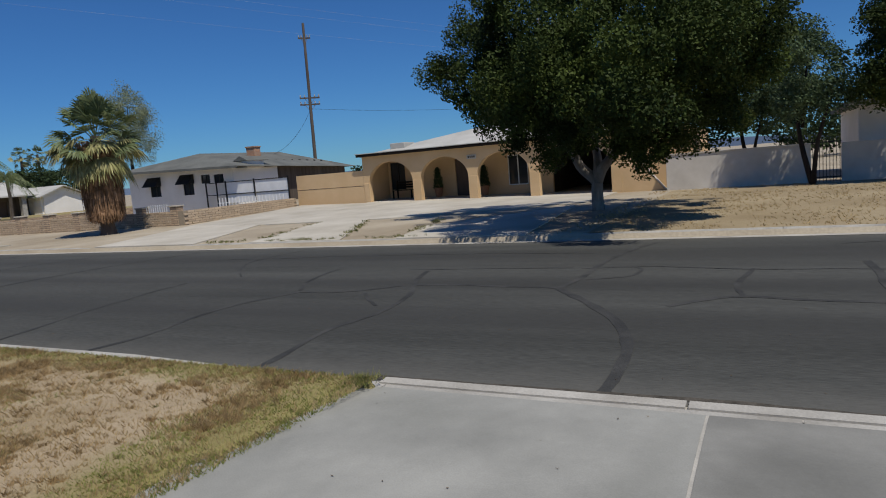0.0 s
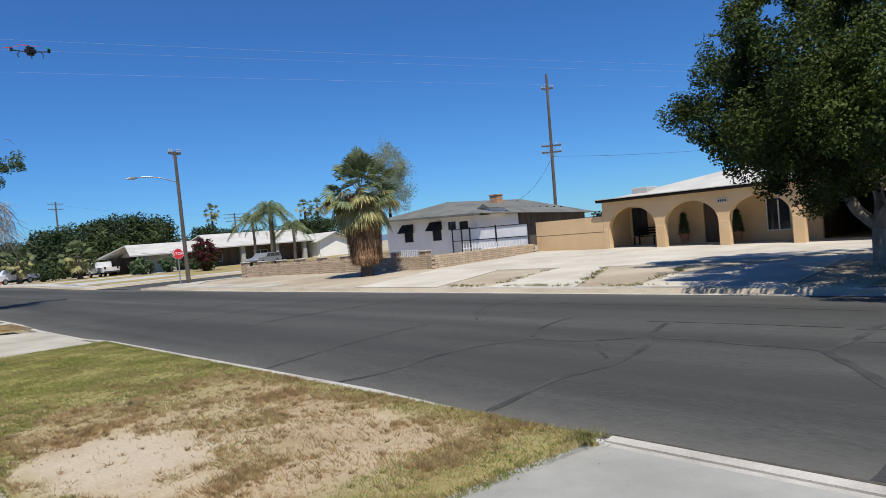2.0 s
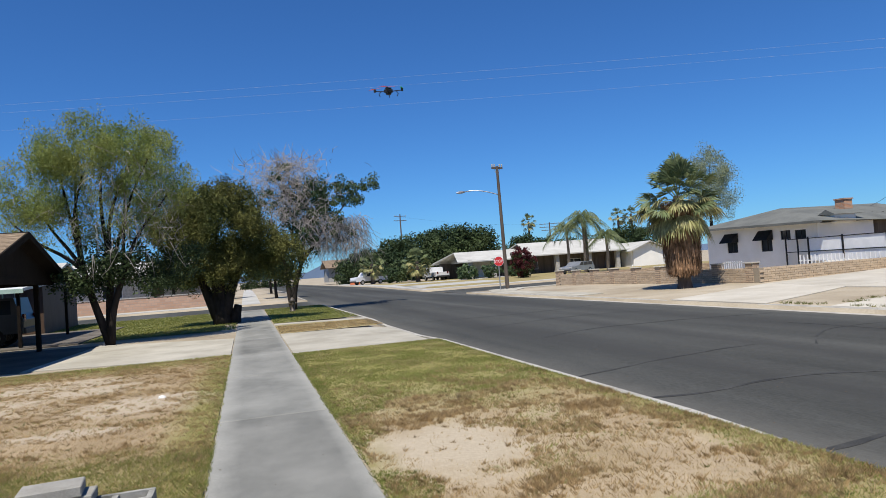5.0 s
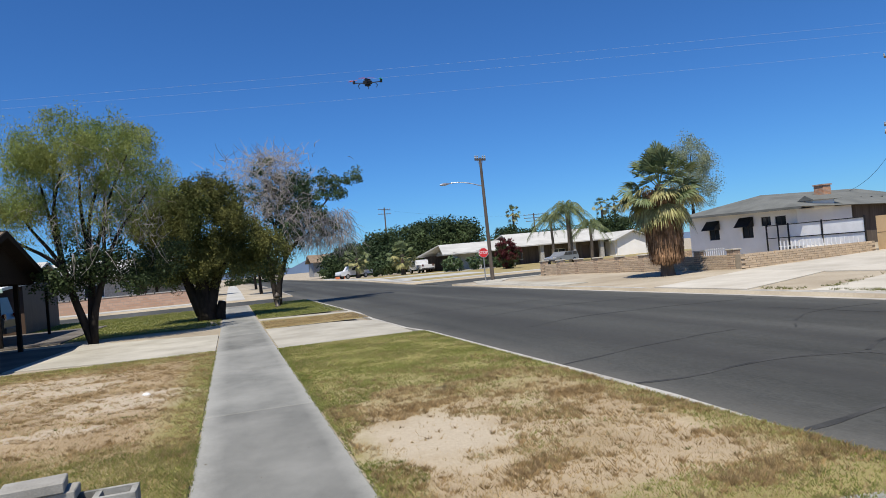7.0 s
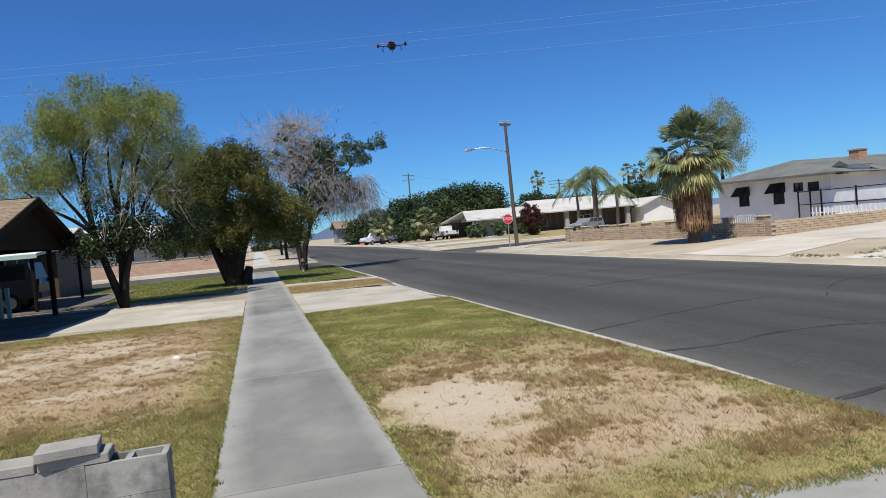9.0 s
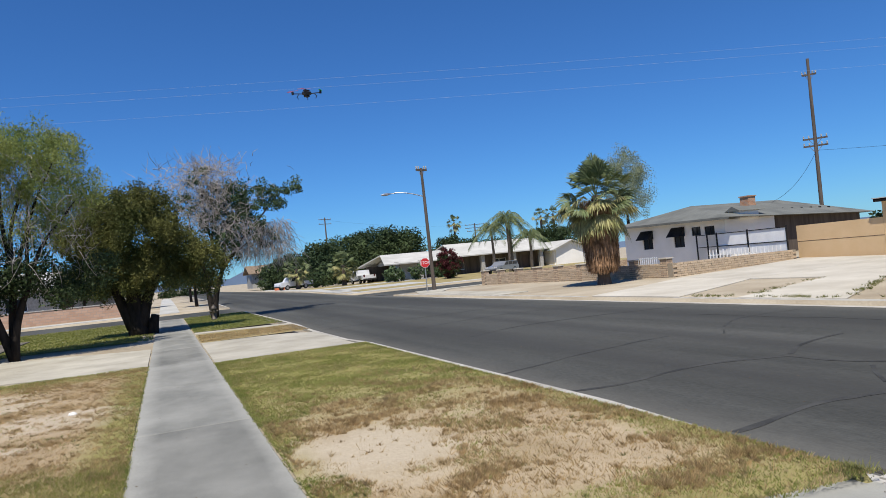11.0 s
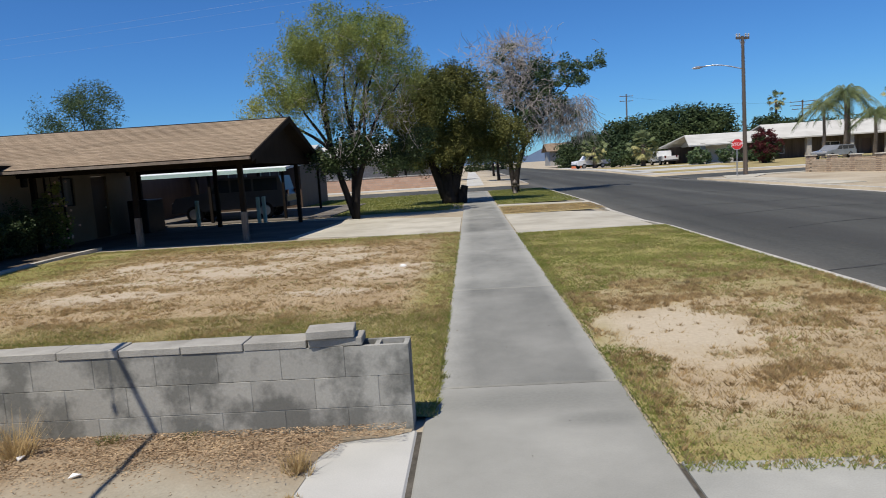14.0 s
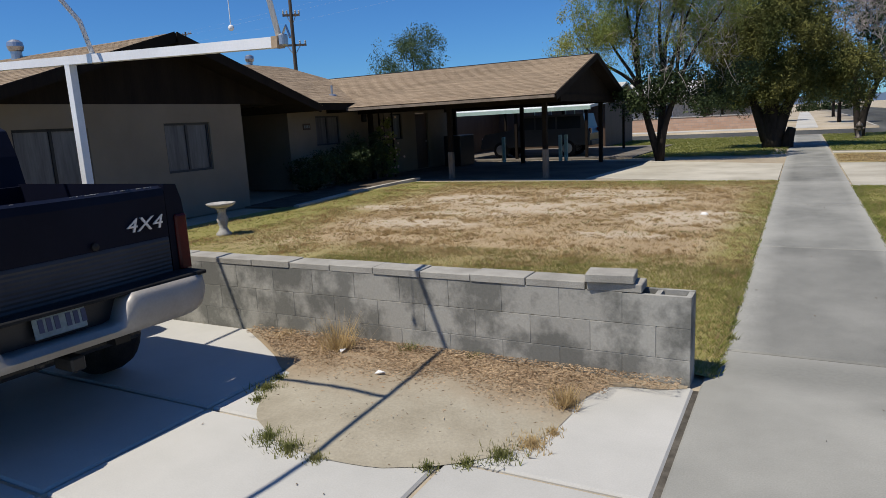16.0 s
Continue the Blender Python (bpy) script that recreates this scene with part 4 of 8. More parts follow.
for row in range(3):
    z0 = -0.04 + row * 0.2
    x = WX1 - (0.203 if row == 1 else 0.0)
    if row == 1:
        part("block", B().box(WX1 - 0.198, WY0, z0, WX1, WY0 + WT, z0 + 0.1975, 0.002), "block", wall)
    while x > -9.0:
        w = 0.406
        if row == 2 and x == WX1:      # the open end block shows its two cells
            b = B()
            b.box(x - 0.405, WY0, z0, x, WY0 + 0.032, z0 + 0.193).box(x - 0.405, WY0 + WT - 0.032, z0, x, WY0 + WT, z0 + 0.193)
            for u in (0.0, 0.184, 0.368):
                b.box(x - 0.40 + u, WY0 + 0.032, z0, x - 0.368 + u, WY0 + WT - 0.032, z0 + 0.19)
            b.box(x - 0.37, WY0 + 0.032, z0, x - 0.03, WY0 + WT - 0.032, z0 + 0.03)
        else:
            b = B().box(x - w + 0.0005, WY0, z0, x - 0.0005, WY0 + WT, z0 + 0.1975, 0.002)
        part("block", b, "block", wall)
        x -= w
part("mortar_bed", B().box(-9.0, WY0 + 0.003, -0.08, WX1 - 0.004, WY0 + WT - 0.002, 0.356), "mortar", wall)
x = WX1 - 0.64
for i in range(20):
    dz = 0.004 * math.sin(i * 2.3)
    dy = 0.006 * math.sin(i * 1.7) - (0.012 if i == 1 else 0)
    part("cap", B().box(x - 0.398, WY0 - 0.004 + dy * 0.6, 0.5578, x, WY0 + WT + 0.006 + dy, 0.608 + dz, 0.004), "cap", wall, "flat grey cap block")
    x -= 0.404
single("loose_block", B().box(-0.15, -0.1, 0, 0.15, 0.1, 0.055, 0.005).move(pose(-1.03, 3.985, 0.614, 0, 0, 6)), "cap", "loose flat cap block lying on the block wall", "block", "loose blocks on the wall")
single("loose_block", B().box(-0.17, -0.095, 0, 0.17, 0.088, 0.055, 0.005).move(pose(-1.0, 4.005, 0.557, 0, 0, 2)), "cap", "grey cap block under the loose one", "block", "loose blocks on the wall")

# ---- soil island in the driveway ----
isl = [(-4.15, 3.905), (-3.75, 3.66), (-3.42, 3.45), (-3.2, 3.27)]
for i in range(36):
    a = math.pi * (1.0 + 1.06 * i / 35)
    r = 1.0 + 0.03 * nz(math.cos(a) * 3, math.sin(a) * 3, 1.7)
    isl.append((-2.07 + 0.98 * r * math.cos(a), 3.2 + 0.88 * r * math.sin(a)))
isl += [(-1.06, 3.55), (-1.0, 3.72), (-0.86, 3.77), (-0.7, 3.79), (-0.55, 3.86), (-0.55, 3.905)]
b = B()
rows_n = 7
vs = []
for k in range(rows_n):
    u = k / (rows_n - 1)
    for x, y in isl:
        px, py = x * (1 - u) + (-2.2) * u, y * (1 - u) + 3.6 * u
        vs.append((px, py, 0.004 + 0.045 * min(1, u * 2.2) + lump(px * 2, py * 2) * min(1, 3 * u)))
n = len(isl)
b.add(vs, [(k * n + i, k * n + (i + 1) % n, k * n + n + (i + 1) % n, k * n + n + i) for k in range(rows_n - 1) for i in range(n)])
M["island"] = mat("island_soil", (0.275, 0.245, 0.182), (0.355, 0.322, 0.248), 2.0, 0.95, 0.2, 60, fine=0.10)
add_spots(M["island"], [(-3.0, 3.6, 1.3, 0.45), (-1.4, 3.65, 0.9, 0.4), (-2.2, 3.75, 2.0, 0.3)], (0.27, 0.20, 0.125), 0.5, 0.85)
island = single("soil_bed", b, "island", "bare tan soil bed strewn with dry leaf litter", "soil bed", smooth=True, kind="stuff")


def litter(n, cx, cy, sx, sy, keep):
    out = []
    while len(out) < n:
        x, y = rng.normal(cx, sx), rng.normal(cy, sy)
        if not keep(x, y):
            continue
        a, l, w, t = rng.uniform(0, 6.283), rng.uniform(0.004, 0.017), rng.uniform(0.0009, 0.0022), rng.uniform(-0.12, 0.12)
        c, s_ = math.cos(a), math.sin(a)
        z = 0.047 + rng.uniform(0, 0.009)
        out.append([(x + l * c, y + l * s_, z + l * t), (x - w * s_, y + w * c, z), (x - l * c, y - l * s_, z - l * t * 0.3), (x + w * s_, y - w * c, z + 0.004)])
    v = np.array(out).reshape(-1, 3)
    return v, np.arange(len(v)).reshape(-1, 4)


M["straw"] = mat("dry_litter", (0.29, 0.20, 0.12), (0.45, 0.33, 0.205), 4, 0.9, 0, 20, vary=0.28)
in_bed = lambda x, y: (y < 3.87 and math.hypot((x + 2.07) / 0.94, (y - 3.2) / 0.84) < 1.0 and y < 3.87) or (3.25 < y < 3.87 and -3.1 < x < -1.12) or (3.70 < y < 3.89 and -3.95 < x < -0.58) or (3.35 < y < 3.89 and -3.3 < x < -3.0) or (3.5 < y < 3.89 and -1.2 < x < -0.95) or (-4.0 < x < -3.0 and 3.935 - 0.668 * (x + 4.15) < y < 3.89)
single("dry_leaves", litter(23000, -2.3, 3.67, 1.15, 0.19, in_bed), "straw", "dry brown leaf litter along the wall foot", "leaf litter", kind="stuff")
single("dry_leaves", litter(160, -2.1, 3.0, 0.7, 0.5, in_bed), "straw", "scattered dry leaves on bare soil", "leaf litter", kind="stuff")


def weed(x, y, r, h, n, material, label):
    out = []
    for _ in range(n):
        a, d = rng.uniform(0, 6.283), min(r, abs(rng.normal(0, r * 0.5)))
        bx, by = x + d * math.cos(a), y + d * math.sin(a)
        t, hh = rng.uniform(0, 6.283), h * rng.uniform(0.4, 1.2)
        le, w = hh * rng.uniform(0.2, 1.1), rng.uniform(0.002, 0.0045)
        out.append([(bx - w * math.sin(t), by + w * math.cos(t), 0.0), (bx + w * math.sin(t), by - w * math.cos(t), 0.0), (bx + le * math.cos(t), by + le * math.sin(t), hh)])
    v = np.array(out).reshape(-1, 3)
    return single("weed", (v, np.arange(len(v)).reshape(-1, 3)), material, label, "weed", "weeds round the soil bed", "stuff")


weed(-2.95, 3.62, 0.14, 0.27, 300, "grass_dry", "tuft of dead yellow weeds at the wall foot")
for k in range(15):
    a = math.radians(186 + 11.6 * k)
    if k in (3, 4, 8, 9):
        continue
    big = 1.0 if k in (1, 5, 6, 12, 13) else 0.55
    weed(-2.07 + 0.99 * math.cos(a), 3.2 + 0.89 * math.sin(a), 0.13 * big, 0.028 * big + 0.014, int(320 * big), "grass_dry" if k > 12 else "weed_green", "low weeds growing at the concrete edge")
for x, y, r, h, n, m_ in ((-1.14, 3.36, 0.10, 0.16, 120, "grass_dry"), (-2.45, 3.80, 0.12, 0.12, 120, "weed_green"), (-1.95, 3.82, 0.1, 0.10, 80, "weed_green"), (-0.4, 4.9, 0.06, 0.05, 50, "weed_green"), (-3.6, 3.8, 0.1, 0.1, 80, "grass_dry"), (4.2, 3.1, 0.2, 0.08, 200, "weed_green")):
    weed(x, y, r * 0.9, h * 0.75, int(n * 2.2), m_, "low weeds growing at the concrete edge")
scrap = B().add([(0, 0, 0), (0.05, 0.01, 0.012), (0.06, 0.035, 0.004), (0.012, 0.03, 0.015), (0, 0, -0.004), (0.05, 0.01, 0.006), (0.06, 0.035, -0.002), (0.012, 0.03, 0.01)],
                [(0, 1, 2, 3), (7, 6, 5, 4), (0, 4, 5, 1), (1, 5, 6, 2), (2, 6, 7, 3), (3, 7, 4, 0)])
paper = single("paper_scrap", scrap, "litter_white", "crumpled white paper scrap on the soil", "litter", "scraps of litter")
paper.matrix_basis = pose(-2.4, 3.28, 0.062)
copy_thing(paper, pose(-2.85, 3.52, 0.07, 0, 0, 70))
rock = B().ball((0, 0, 0), 1.0, 9, 6)
rock.v = [(x * (1 + 0.25 * nz(x, y, 2, z)) * 0.06, y * (1 + 0.25 * nz(y, z, 2)) * 0.045, z * 0.035 + 0.025) for x, y, z in rock.v]
single("stone", rock.move(pose(-1.3, 10.9, 0.0)), "litter_white", "pale stone lying on the scorched lawn", "stone")

# ---- bird bath ----
bath = thing("bird_bath", (-8.32, 7.7, 0), "weathered cast stone bird bath on the lawn", "bird bath")
part("pedestal", B().lathe([(0.15, 0), (0.16, 0.05), (0.11, 0.09), (0.075, 0.16), (0.10, 0.24), (0.12, 0.30), (0.075, 0.40), (0.085, 0.46), (0.13, 0.50)], (-8.32, 7.7, 0), 16), "stone", bath, smooth=True)
b = B()
prof = [(0.10, 0.50), (0.20, 0.52), (0.27, 0.56), (0.285, 0.59), (0.26, 0.59), (0.19, 0.555), (0.02, 0.54)]
n = 32
b.add([(-8.32 + r * (1 + (0.05 * math.cos(k * 2 * math.pi * 8 / n) if r > 0.25 else 0)) * math.cos(2 * math.pi * k / n), 7.7 + r * (1 + (0.05 * math.cos(k * 2 * math.pi * 8 / n) if r > 0.25 else 0)) * math.sin(2 * math.pi * k / n), z) for r, z in prof for k in range(n)],
      [(i * n + k, i * n + (k + 1) % n, i * n + n + (k + 1) % n, i * n + n + k) for i in range(len(prof) - 1) for k in range(n)])
part("bowl", b, "stone", bath, "scalloped shallow bowl", True)
bath.scale = (0.8, 0.8, 0.93)

M["rust"] = mat("rusty_tan", (0.30, 0.20, 0.11), (0.42, 0.32, 0.22), 8, 0.8, 0.1)
# ---- canopy frame over the driveway ----
canopy = thing("canopy_frame", (-4.5, 3.15, 0), "white square-tube canopy frame with arched pipes, cover removed", "canopy frame")
PE, PL = Vector((-3.05, 3.41, 2.215)), Vector((-7.19, 3.595, 2.38))
ax = (PL - PE).normalized()
sd = Vector((ax.y, -ax.x, 0)).normalized()
upv = sd.cross(ax)
if upv.z < 0:
    upv = -upv


def bar(p, q, w, h=None):
    h = h or w
    d = (q - p).normalized()
    s = d.cross(Vector((0, 0, 1)))
    s = Vector((1, 0, 0)) if s.length < 0.1 else s.normalized()
    u = s.cross(d)
    c = [(-w, -h), (w, -h), (w, h), (-w, h)]
    return B().hexa([p + s * a * 0.5 + u * b_ * 0.5 for a, b_ in c] + [q + s * a * 0.5 + u * b_ * 0.5 for a, b_ in c])


part("beam", bar(PE, PL, 0.068), "white_metal", canopy)
for k in (0.57,):
    p = PE.lerp(PL, k)
    part("post", bar(Vector((p.x, p.y, 0)), p - Vector((0, 0, 0.03)), 0.065), "white_metal", canopy)
far = Vector((0.0, -3.5, 0))
part("beam", bar(PE + far, PL + far, 0.068), "white_metal", canopy)
for k in (0.57, 0.97):
    p = PE.lerp(PL, k) + far
    part("post", bar(Vector((p.x, p.y, 0)), p, 0.065), "white_metal", canopy)
bow_line = ((0, 0, 0), (0.01, -0.08, 0.25), (0.0, -0.27, 0.47), (0.02, -0.82, 0.66), (0.05, -1.75, 0.8), (0.05, -2.68, 0.66), (0.04, -3.23, 0.47), (0.02, -3.42, 0.25), (0, -3.5, 0))
for k in (0.0, 0.49, 0.93):
    a0 = PE.lerp(PL, k) + Vector((0, 0, 0.03))
    part("arched_pipe", B().tube([a0 + Vector(v) for v in bow_line], 0.019, 8), "white_metal", canopy, "bent white pipe bow", True)
    if k:
        part("clamp", bar(a0 + Vector((0.03, 0, -0.03)), a0 + Vector((-0.03, 0, -0.03)), 0.076), "galv", canopy, "grey steel clamp")
part("ridge_pipe", B().tube([PE.lerp(PL, k) + Vector(bow_line[4]) + Vector((0, 0, 0.03)) for k in (0.0, 0.49, 0.93)], 0.019, 8), "white_metal", canopy, "straight white pipe along the bows", True)
part("end_plate", bar(PE - ax * 0.012, PE + ax * 0.04, 0.073), "rust", canopy, "rust-stained beam end")
part("clamp", B().box(-0.02, -0.03, -0.025, 0.02, 0.03, 0.05, 0.008).tube([(0.0, 0, 0.05), (0.03, 0, 0.1), (0.06, 0, 0.02)], 0.008, 6).move(Matrix.Translation(PE - ax * 0.035)), "galv", canopy)
pt = PE + Vector((0, -0.42, 0.54))
single("hanging_cord", B().tube([pt, pt + Vector((0, 0, -0.47))], 0.003, 5).ball(tuple(pt + Vector((0, 0, -0.49))), 0.018), "white_metal", "thin white cord with a weight hanging from the canopy pipe", "cord")

# ---- pickup truck ----
TXR, TY0, TY1 = -3.5, 0.91, 2.85      # rear face, left and right sides
truck = thing("pickup_truck", (-6.0, 1.95, 0), "dark navy pickup truck with worn paint and tailgate shut", "truck")
tyc = (TY0 + TY1) / 2


def bulge(y0, y1, prof, n=10):
    """A panel bowed a little outward along y, profile of (x offset, z)."""
    b = B()
    vs = []
    for i in range(n + 1):
        y = y0 + (y1 - y0) * i / n
        k = 0.035 * (1 - (2 * i / n - 1) ** 2)
        vs += [(TXR + px + k, y, pz) for px, pz in prof]
    m = len(prof)
    b.add(vs, [(i * m + j, i * m + m + j, i * m + m + j + 1, i * m + j + 1) for i in range(n) for j in range(m - 1)])
    b.add([vs[j] for j in range(m)], [tuple(range(m - 1, -1, -1))])
    b.add([vs[n * m + j] for j in range(m)], [tuple(range(m))])
    return b


tailgate = part("tailgate", bulge(TY0 + 0.13, TY1 - 0.13, [(-0.08, 0.75), (0.0, 0.75), (0.005, 0.99), (0.01, 1.29), (0.0, 1.335), (-0.04, 1.35), (-0.08, 1.34), (-0.08, 0.75)], 12), "navy", truck, "navy tailgate with chipped top edge", True)
tailgate.data.polygons.foreach_set("use_smooth", [False] * len(tailgate.data.polygons))
part("lower_panel", bulge(TY0 + 0.14, TY1 - 0.14, [(0.0, 0.78), (0.012, 0.785)] + [(0.014 + 0.004 * (i % 2), 0.80 + 0.0125 * i) for i in range(18)] + [(0.01, 1.03), (0.0, 1.035), (0.0, 0.78)], 12), "grey_paint", tailgate, "ribbed grey lower trim panel")
me = text_mesh("4X4", 0.13, Matrix.Translation((TXR + 0.036, TY1 - 0.305, 1.135)) @ pose(0, 0, 0, 90, 0, 90) @ Matrix(((1.12, 0.28, 0, 0), (0, 0.9, 0, 0), (0, 0, 1, 0), (0, 0, 0, 1))))
me.materials.append(M["chrome"])
part("badge", me, "chrome", tailgate, "raised silver 4X4 lettering")
for y0, y1 in ((1.19, 1.26), (1.29, 1.36), (1.39, 1.46), (1.49, 1.56), (1.59, 1.66)):
    part("badge", B().box(TXR + 0.03, y0, 1.118, TXR + 0.054, y1, 1.160, 0.003), "chrome", tailgate, "plain silver maker's lettering bar")
b = B()
for i in range(60):
    yy, ww = TY1 - 0.16 - abs(rng.normal(0, 0.35)), rng.uniform(0.003, 0.012)
    if yy < TY0 + 0.2:
        continue
    kk = 0.035 * (1 - (2 * (yy - TY0 - 0.13) / (TY1 - TY0 - 0.26) - 1) ** 2)
    xx = rng.uniform(-0.052, -0.03)
    b.box(TXR + xx + kk, yy - ww, 1.345, TXR + xx + rng.uniform(0.003, 0.01) + kk, yy + ww, 1.3485)
part("paint_chip", b, "mortar", tailgate, "chipped bare metal along the top edge", kind="stuff")
part("latch", B().lathe([(0.022, 0), (0.022, 0.012), (0.008, 0.016)], (0, 0, 0), 12).move(pose(TXR + 0.045, 2.20, 1.06, 0, 90, 0)), "dark_metal", tailgate)
for y0, y1, s in ((TY0, TY0 + 0.12, -1), (TY1 - 0.12, TY1, 1)):
    b = B()
    out = y1 if s > 0 else y0
    inn = y0 if s > 0 else y1
    prof = [(out, 0.62), (out + s * 0.02, 0.85), (out + s * 0.02, 1.05), (out, 1.25), (out - s * 0.03, 1.35), (inn, 1.36), (inn, 0.62)]
    if s < 0:
        prof = prof[::-1]
    b.extrude([(0, y, z) for y, z in prof], (TXR, 0, 0), (TXR - 1.62, 0, 0))
    part("bed_side", b, "navy", truck, "navy bed side with rail")
    lamp = part("tail_light", B().box(TXR - 0.05, out - 0.075 if s > 0 else out, 0.80, TXR + 0.022, out + 0.012 if s > 0 else out + 0.075, 1.16, 0.012), "taillight", truck, "dark red tail light lens")
    part("side_trim", B().extrude([(0, out + s * 0.005, 0.60), (0, out + s * 0.03, 0.62), (0, out + s * 0.03, 0.80), (0, out + s * 0.005, 0.82)][::s], (TXR - 0.02, 0, 0), (TXR - 1.61, 0, 0)), "grey_paint", truck)
part("bed_floor", B().box(TXR - 1.62, TY0 + 0.12, 0.70, TXR - 0.08, TY1 - 0.12, 0.76), "rubber", truck)
part("bed_front", B().box(TXR - 1.65, TY0 + 0.05, 0.70, TXR - 1.59, TY1 - 0.05, 1.34), "navy", truck)
# one rounded bumper bar, dipped in the middle for the plate
b = B()
n, vs = 44, []
for i in range(n + 1):
    u = 2 * i / n - 1
    y = tyc + u * (TY1 - TY0 + 0.04) / 2
    a = abs(u)
    back = 0.13 * max(0, (a - 0.80) / 0.20) ** 2
    low = 0.555 + 0.075 * max(0, (a - 0.72) / 0.28) ** 1.5
    s_ = clamp01((abs(y - tyc) - 0.30) / 0.09)
    hi = 0.635 + 0.155 * s_ * s_ * (3 - 2 * s_)
    hi = hi - 0.05 * max(0, (a - 0.93) / 0.07) ** 2
    x0 = TXR + 0.20 - back
    vs += [(TXR - 0.03, y, low + 0.02), (x0 - 0.03, y, low), (x0 + 0.012, y, low + 0.012), (x0 + 0.03, y, low + 0.05), (x0 + 0.032, y, (low + hi) / 2 + 0.01), (x0 + 0.026, y, hi - 0.03), (x0 + 0.008, y, hi - 0.004), (x0 - 0.03, y, hi), (TXR - 0.03, y, hi)]
m = 9
b.add(vs, [(i * m + j, i * m + m + j, i * m + m + (j + 1) % m, i * m + (j + 1) % m) for i in range(n) for j in range(m)] + [tuple(range(m - 1, -1, -1)), tuple(range(n * m, n * m + m))])
bumper = part("bumper", b, "silver", truck, "dull tan-silver rounded step bumper", True)
part("step_pad", B().box(TXR - 0.06, TY0 + 0.02, 0.782, TXR + 0.185, TY1 - 0.02, 0.806, 0.006), "rubber", bumper, "black rubber step pad")
part("recess", B().box(TXR + 0.02, tyc - 0.37, 0.60, TXR + 0.09, tyc + 0.37, 0.785), "black", bumper)
plate = part("number_plate", B().box(-0.004, -0.14, -0.065, 0.004, 0.14, 0.065, 0.003).move(pose(TXR + 0.125, tyc + 0.02, 0.725, 0, -8, 0)), "plate", bumper, "pale blue-white plate with dark bars")
for k in range(6):
    yy = -0.115 + k * 0.042 + (0.02 if k > 2 else 0)
    part("bar", B().box(0.004, yy, -0.035, 0.008, yy + 0.026, 0.035).move(pose(TXR + 0.125, tyc + 0.02, 0.725, 0, -8, 0)), "plate_ink", plate)
part("hitch", B().box(TXR + 0.0, tyc + 0.02, 0.44, TXR + 0.17, tyc + 0.10, 0.52, 0.01), "dark_metal", truck)
part("tow_ball", B().ball((TXR + 0.1, tyc - 0.1, 0.53), 0.03), "dark_metal", truck)
part("underbody", B().box(TXR - 4.3, TY0 + 0.32, 0.42, TXR - 0.1, TY1 - 0.32, 0.69, 0.03), "dark_metal", truck)
part("fuel_tank", B().box(TXR - 2.6, TY0 + 0.25, 0.34, TXR - 1.35, TY1 - 0.25, 0.68, 0.05), "dark_metal", truck)
part("engine_pan", B().box(TXR - 4.7, TY0 + 0.3, 0.32, TXR - 3.4, TY1 - 0.3, 0.6, 0.05), "dark_metal", truck)
part("axle", B().tube([(TXR - 0.92, TY0 + 0.2, 0.38), (TXR - 0.92, TY1 - 0.2, 0.38)], 0.06, 10).ball((TXR - 0.92, tyc, 0.38), 0.15), "dark_metal", truck)
boxes("frame_rail", "dark_metal", truck, (TXR - 5.0, tyc - 0.5, 0.45, TXR - 0.02, tyc - 0.4, 0.6), (TXR - 5.0, tyc + 0.4, 0.45, TXR - 0.02, tyc + 0.5, 0.6))
for xw in (TXR - 0.92, TXR - 4.5):
    for yw, s in ((TY0 + 0.13, -1), (TY1 - 0.13, 1)):
        m = pose(xw, yw, 0.39, 90, 0, 0)
        wheel = part("wheel", B().lathe([(0.20, -0.12), (0.22, 0.0), (0.20, 0.12)], (0, 0, 0), 20).move(m), "galv", truck)
        part("tyre", B().lathe([(0.22, -0.12), (0.33, -0.13), (0.375, -0.10), (0.39, -0.05), (0.39, 0.05), (0.375, 0.10), (0.33, 0.13), (0.22, 0.12), (0.2, 0.0), (0.22, -0.119)], (0, 0, 0), 28).move(m), "rubber", wheel, "", True)
# cab and bonnet
cx0 = TXR - 1.67
b = B()
prof = [(0, 0.55), (0, 1.3), (-0.07, 1.56), (-0.16, 1.75), (-0.34, 1.82), (-1.15, 1.81), (-1.75, 1.3), (-3.0, 1.15), (-3.2, 1.0), (-3.22, 0.55)]
b.extrude([(px, 0, pz) for px, pz in prof], (cx0, TY0 + 0.03, 0), (cx0, TY1 - 0.03, 0))
cab = part("cab", b, "navy", truck, "navy cab and bonnet")
part("rear_window", B().hexa([(cx0 + 0.012, TY0 + 0.25, 1.27), (cx0 + 0.012, TY1 - 0.25, 1.27), (cx0 - 0.04, TY1 - 0.25, 1.27), (cx0 - 0.04, TY0 + 0.25, 1.27), (cx0 - 0.118, TY0 + 0.35, 1.68), (cx0 - 0.118, TY1 - 0.35, 1.68), (cx0 - 0.17, TY1 - 0.35, 1.68), (cx0 - 0.17, TY0 + 0.35, 1.68)]), "glass", cab)
for y, s in ((TY1 - 0.03, 1), (TY0 + 0.03, -1)):
    part("side_window", B().extrude([(cx0 - 0.25, 0, 1.28), (cx0 - 1.5, 0, 1.28), (cx0 - 1.15, 0, 1.6), (cx0 - 0.3, 0, 1.6)], (0, y - 0.01, 0), (0, y + 0.008, 0)), "glass", cab)
    part("mirror", B().box(cx0 - 1.55, y + (0.03 if s > 0 else -0.21), 1.28, cx0 - 1.45, y + (0.21 if s > 0 else -0.03), 1.46, 0.02), "black", cab)


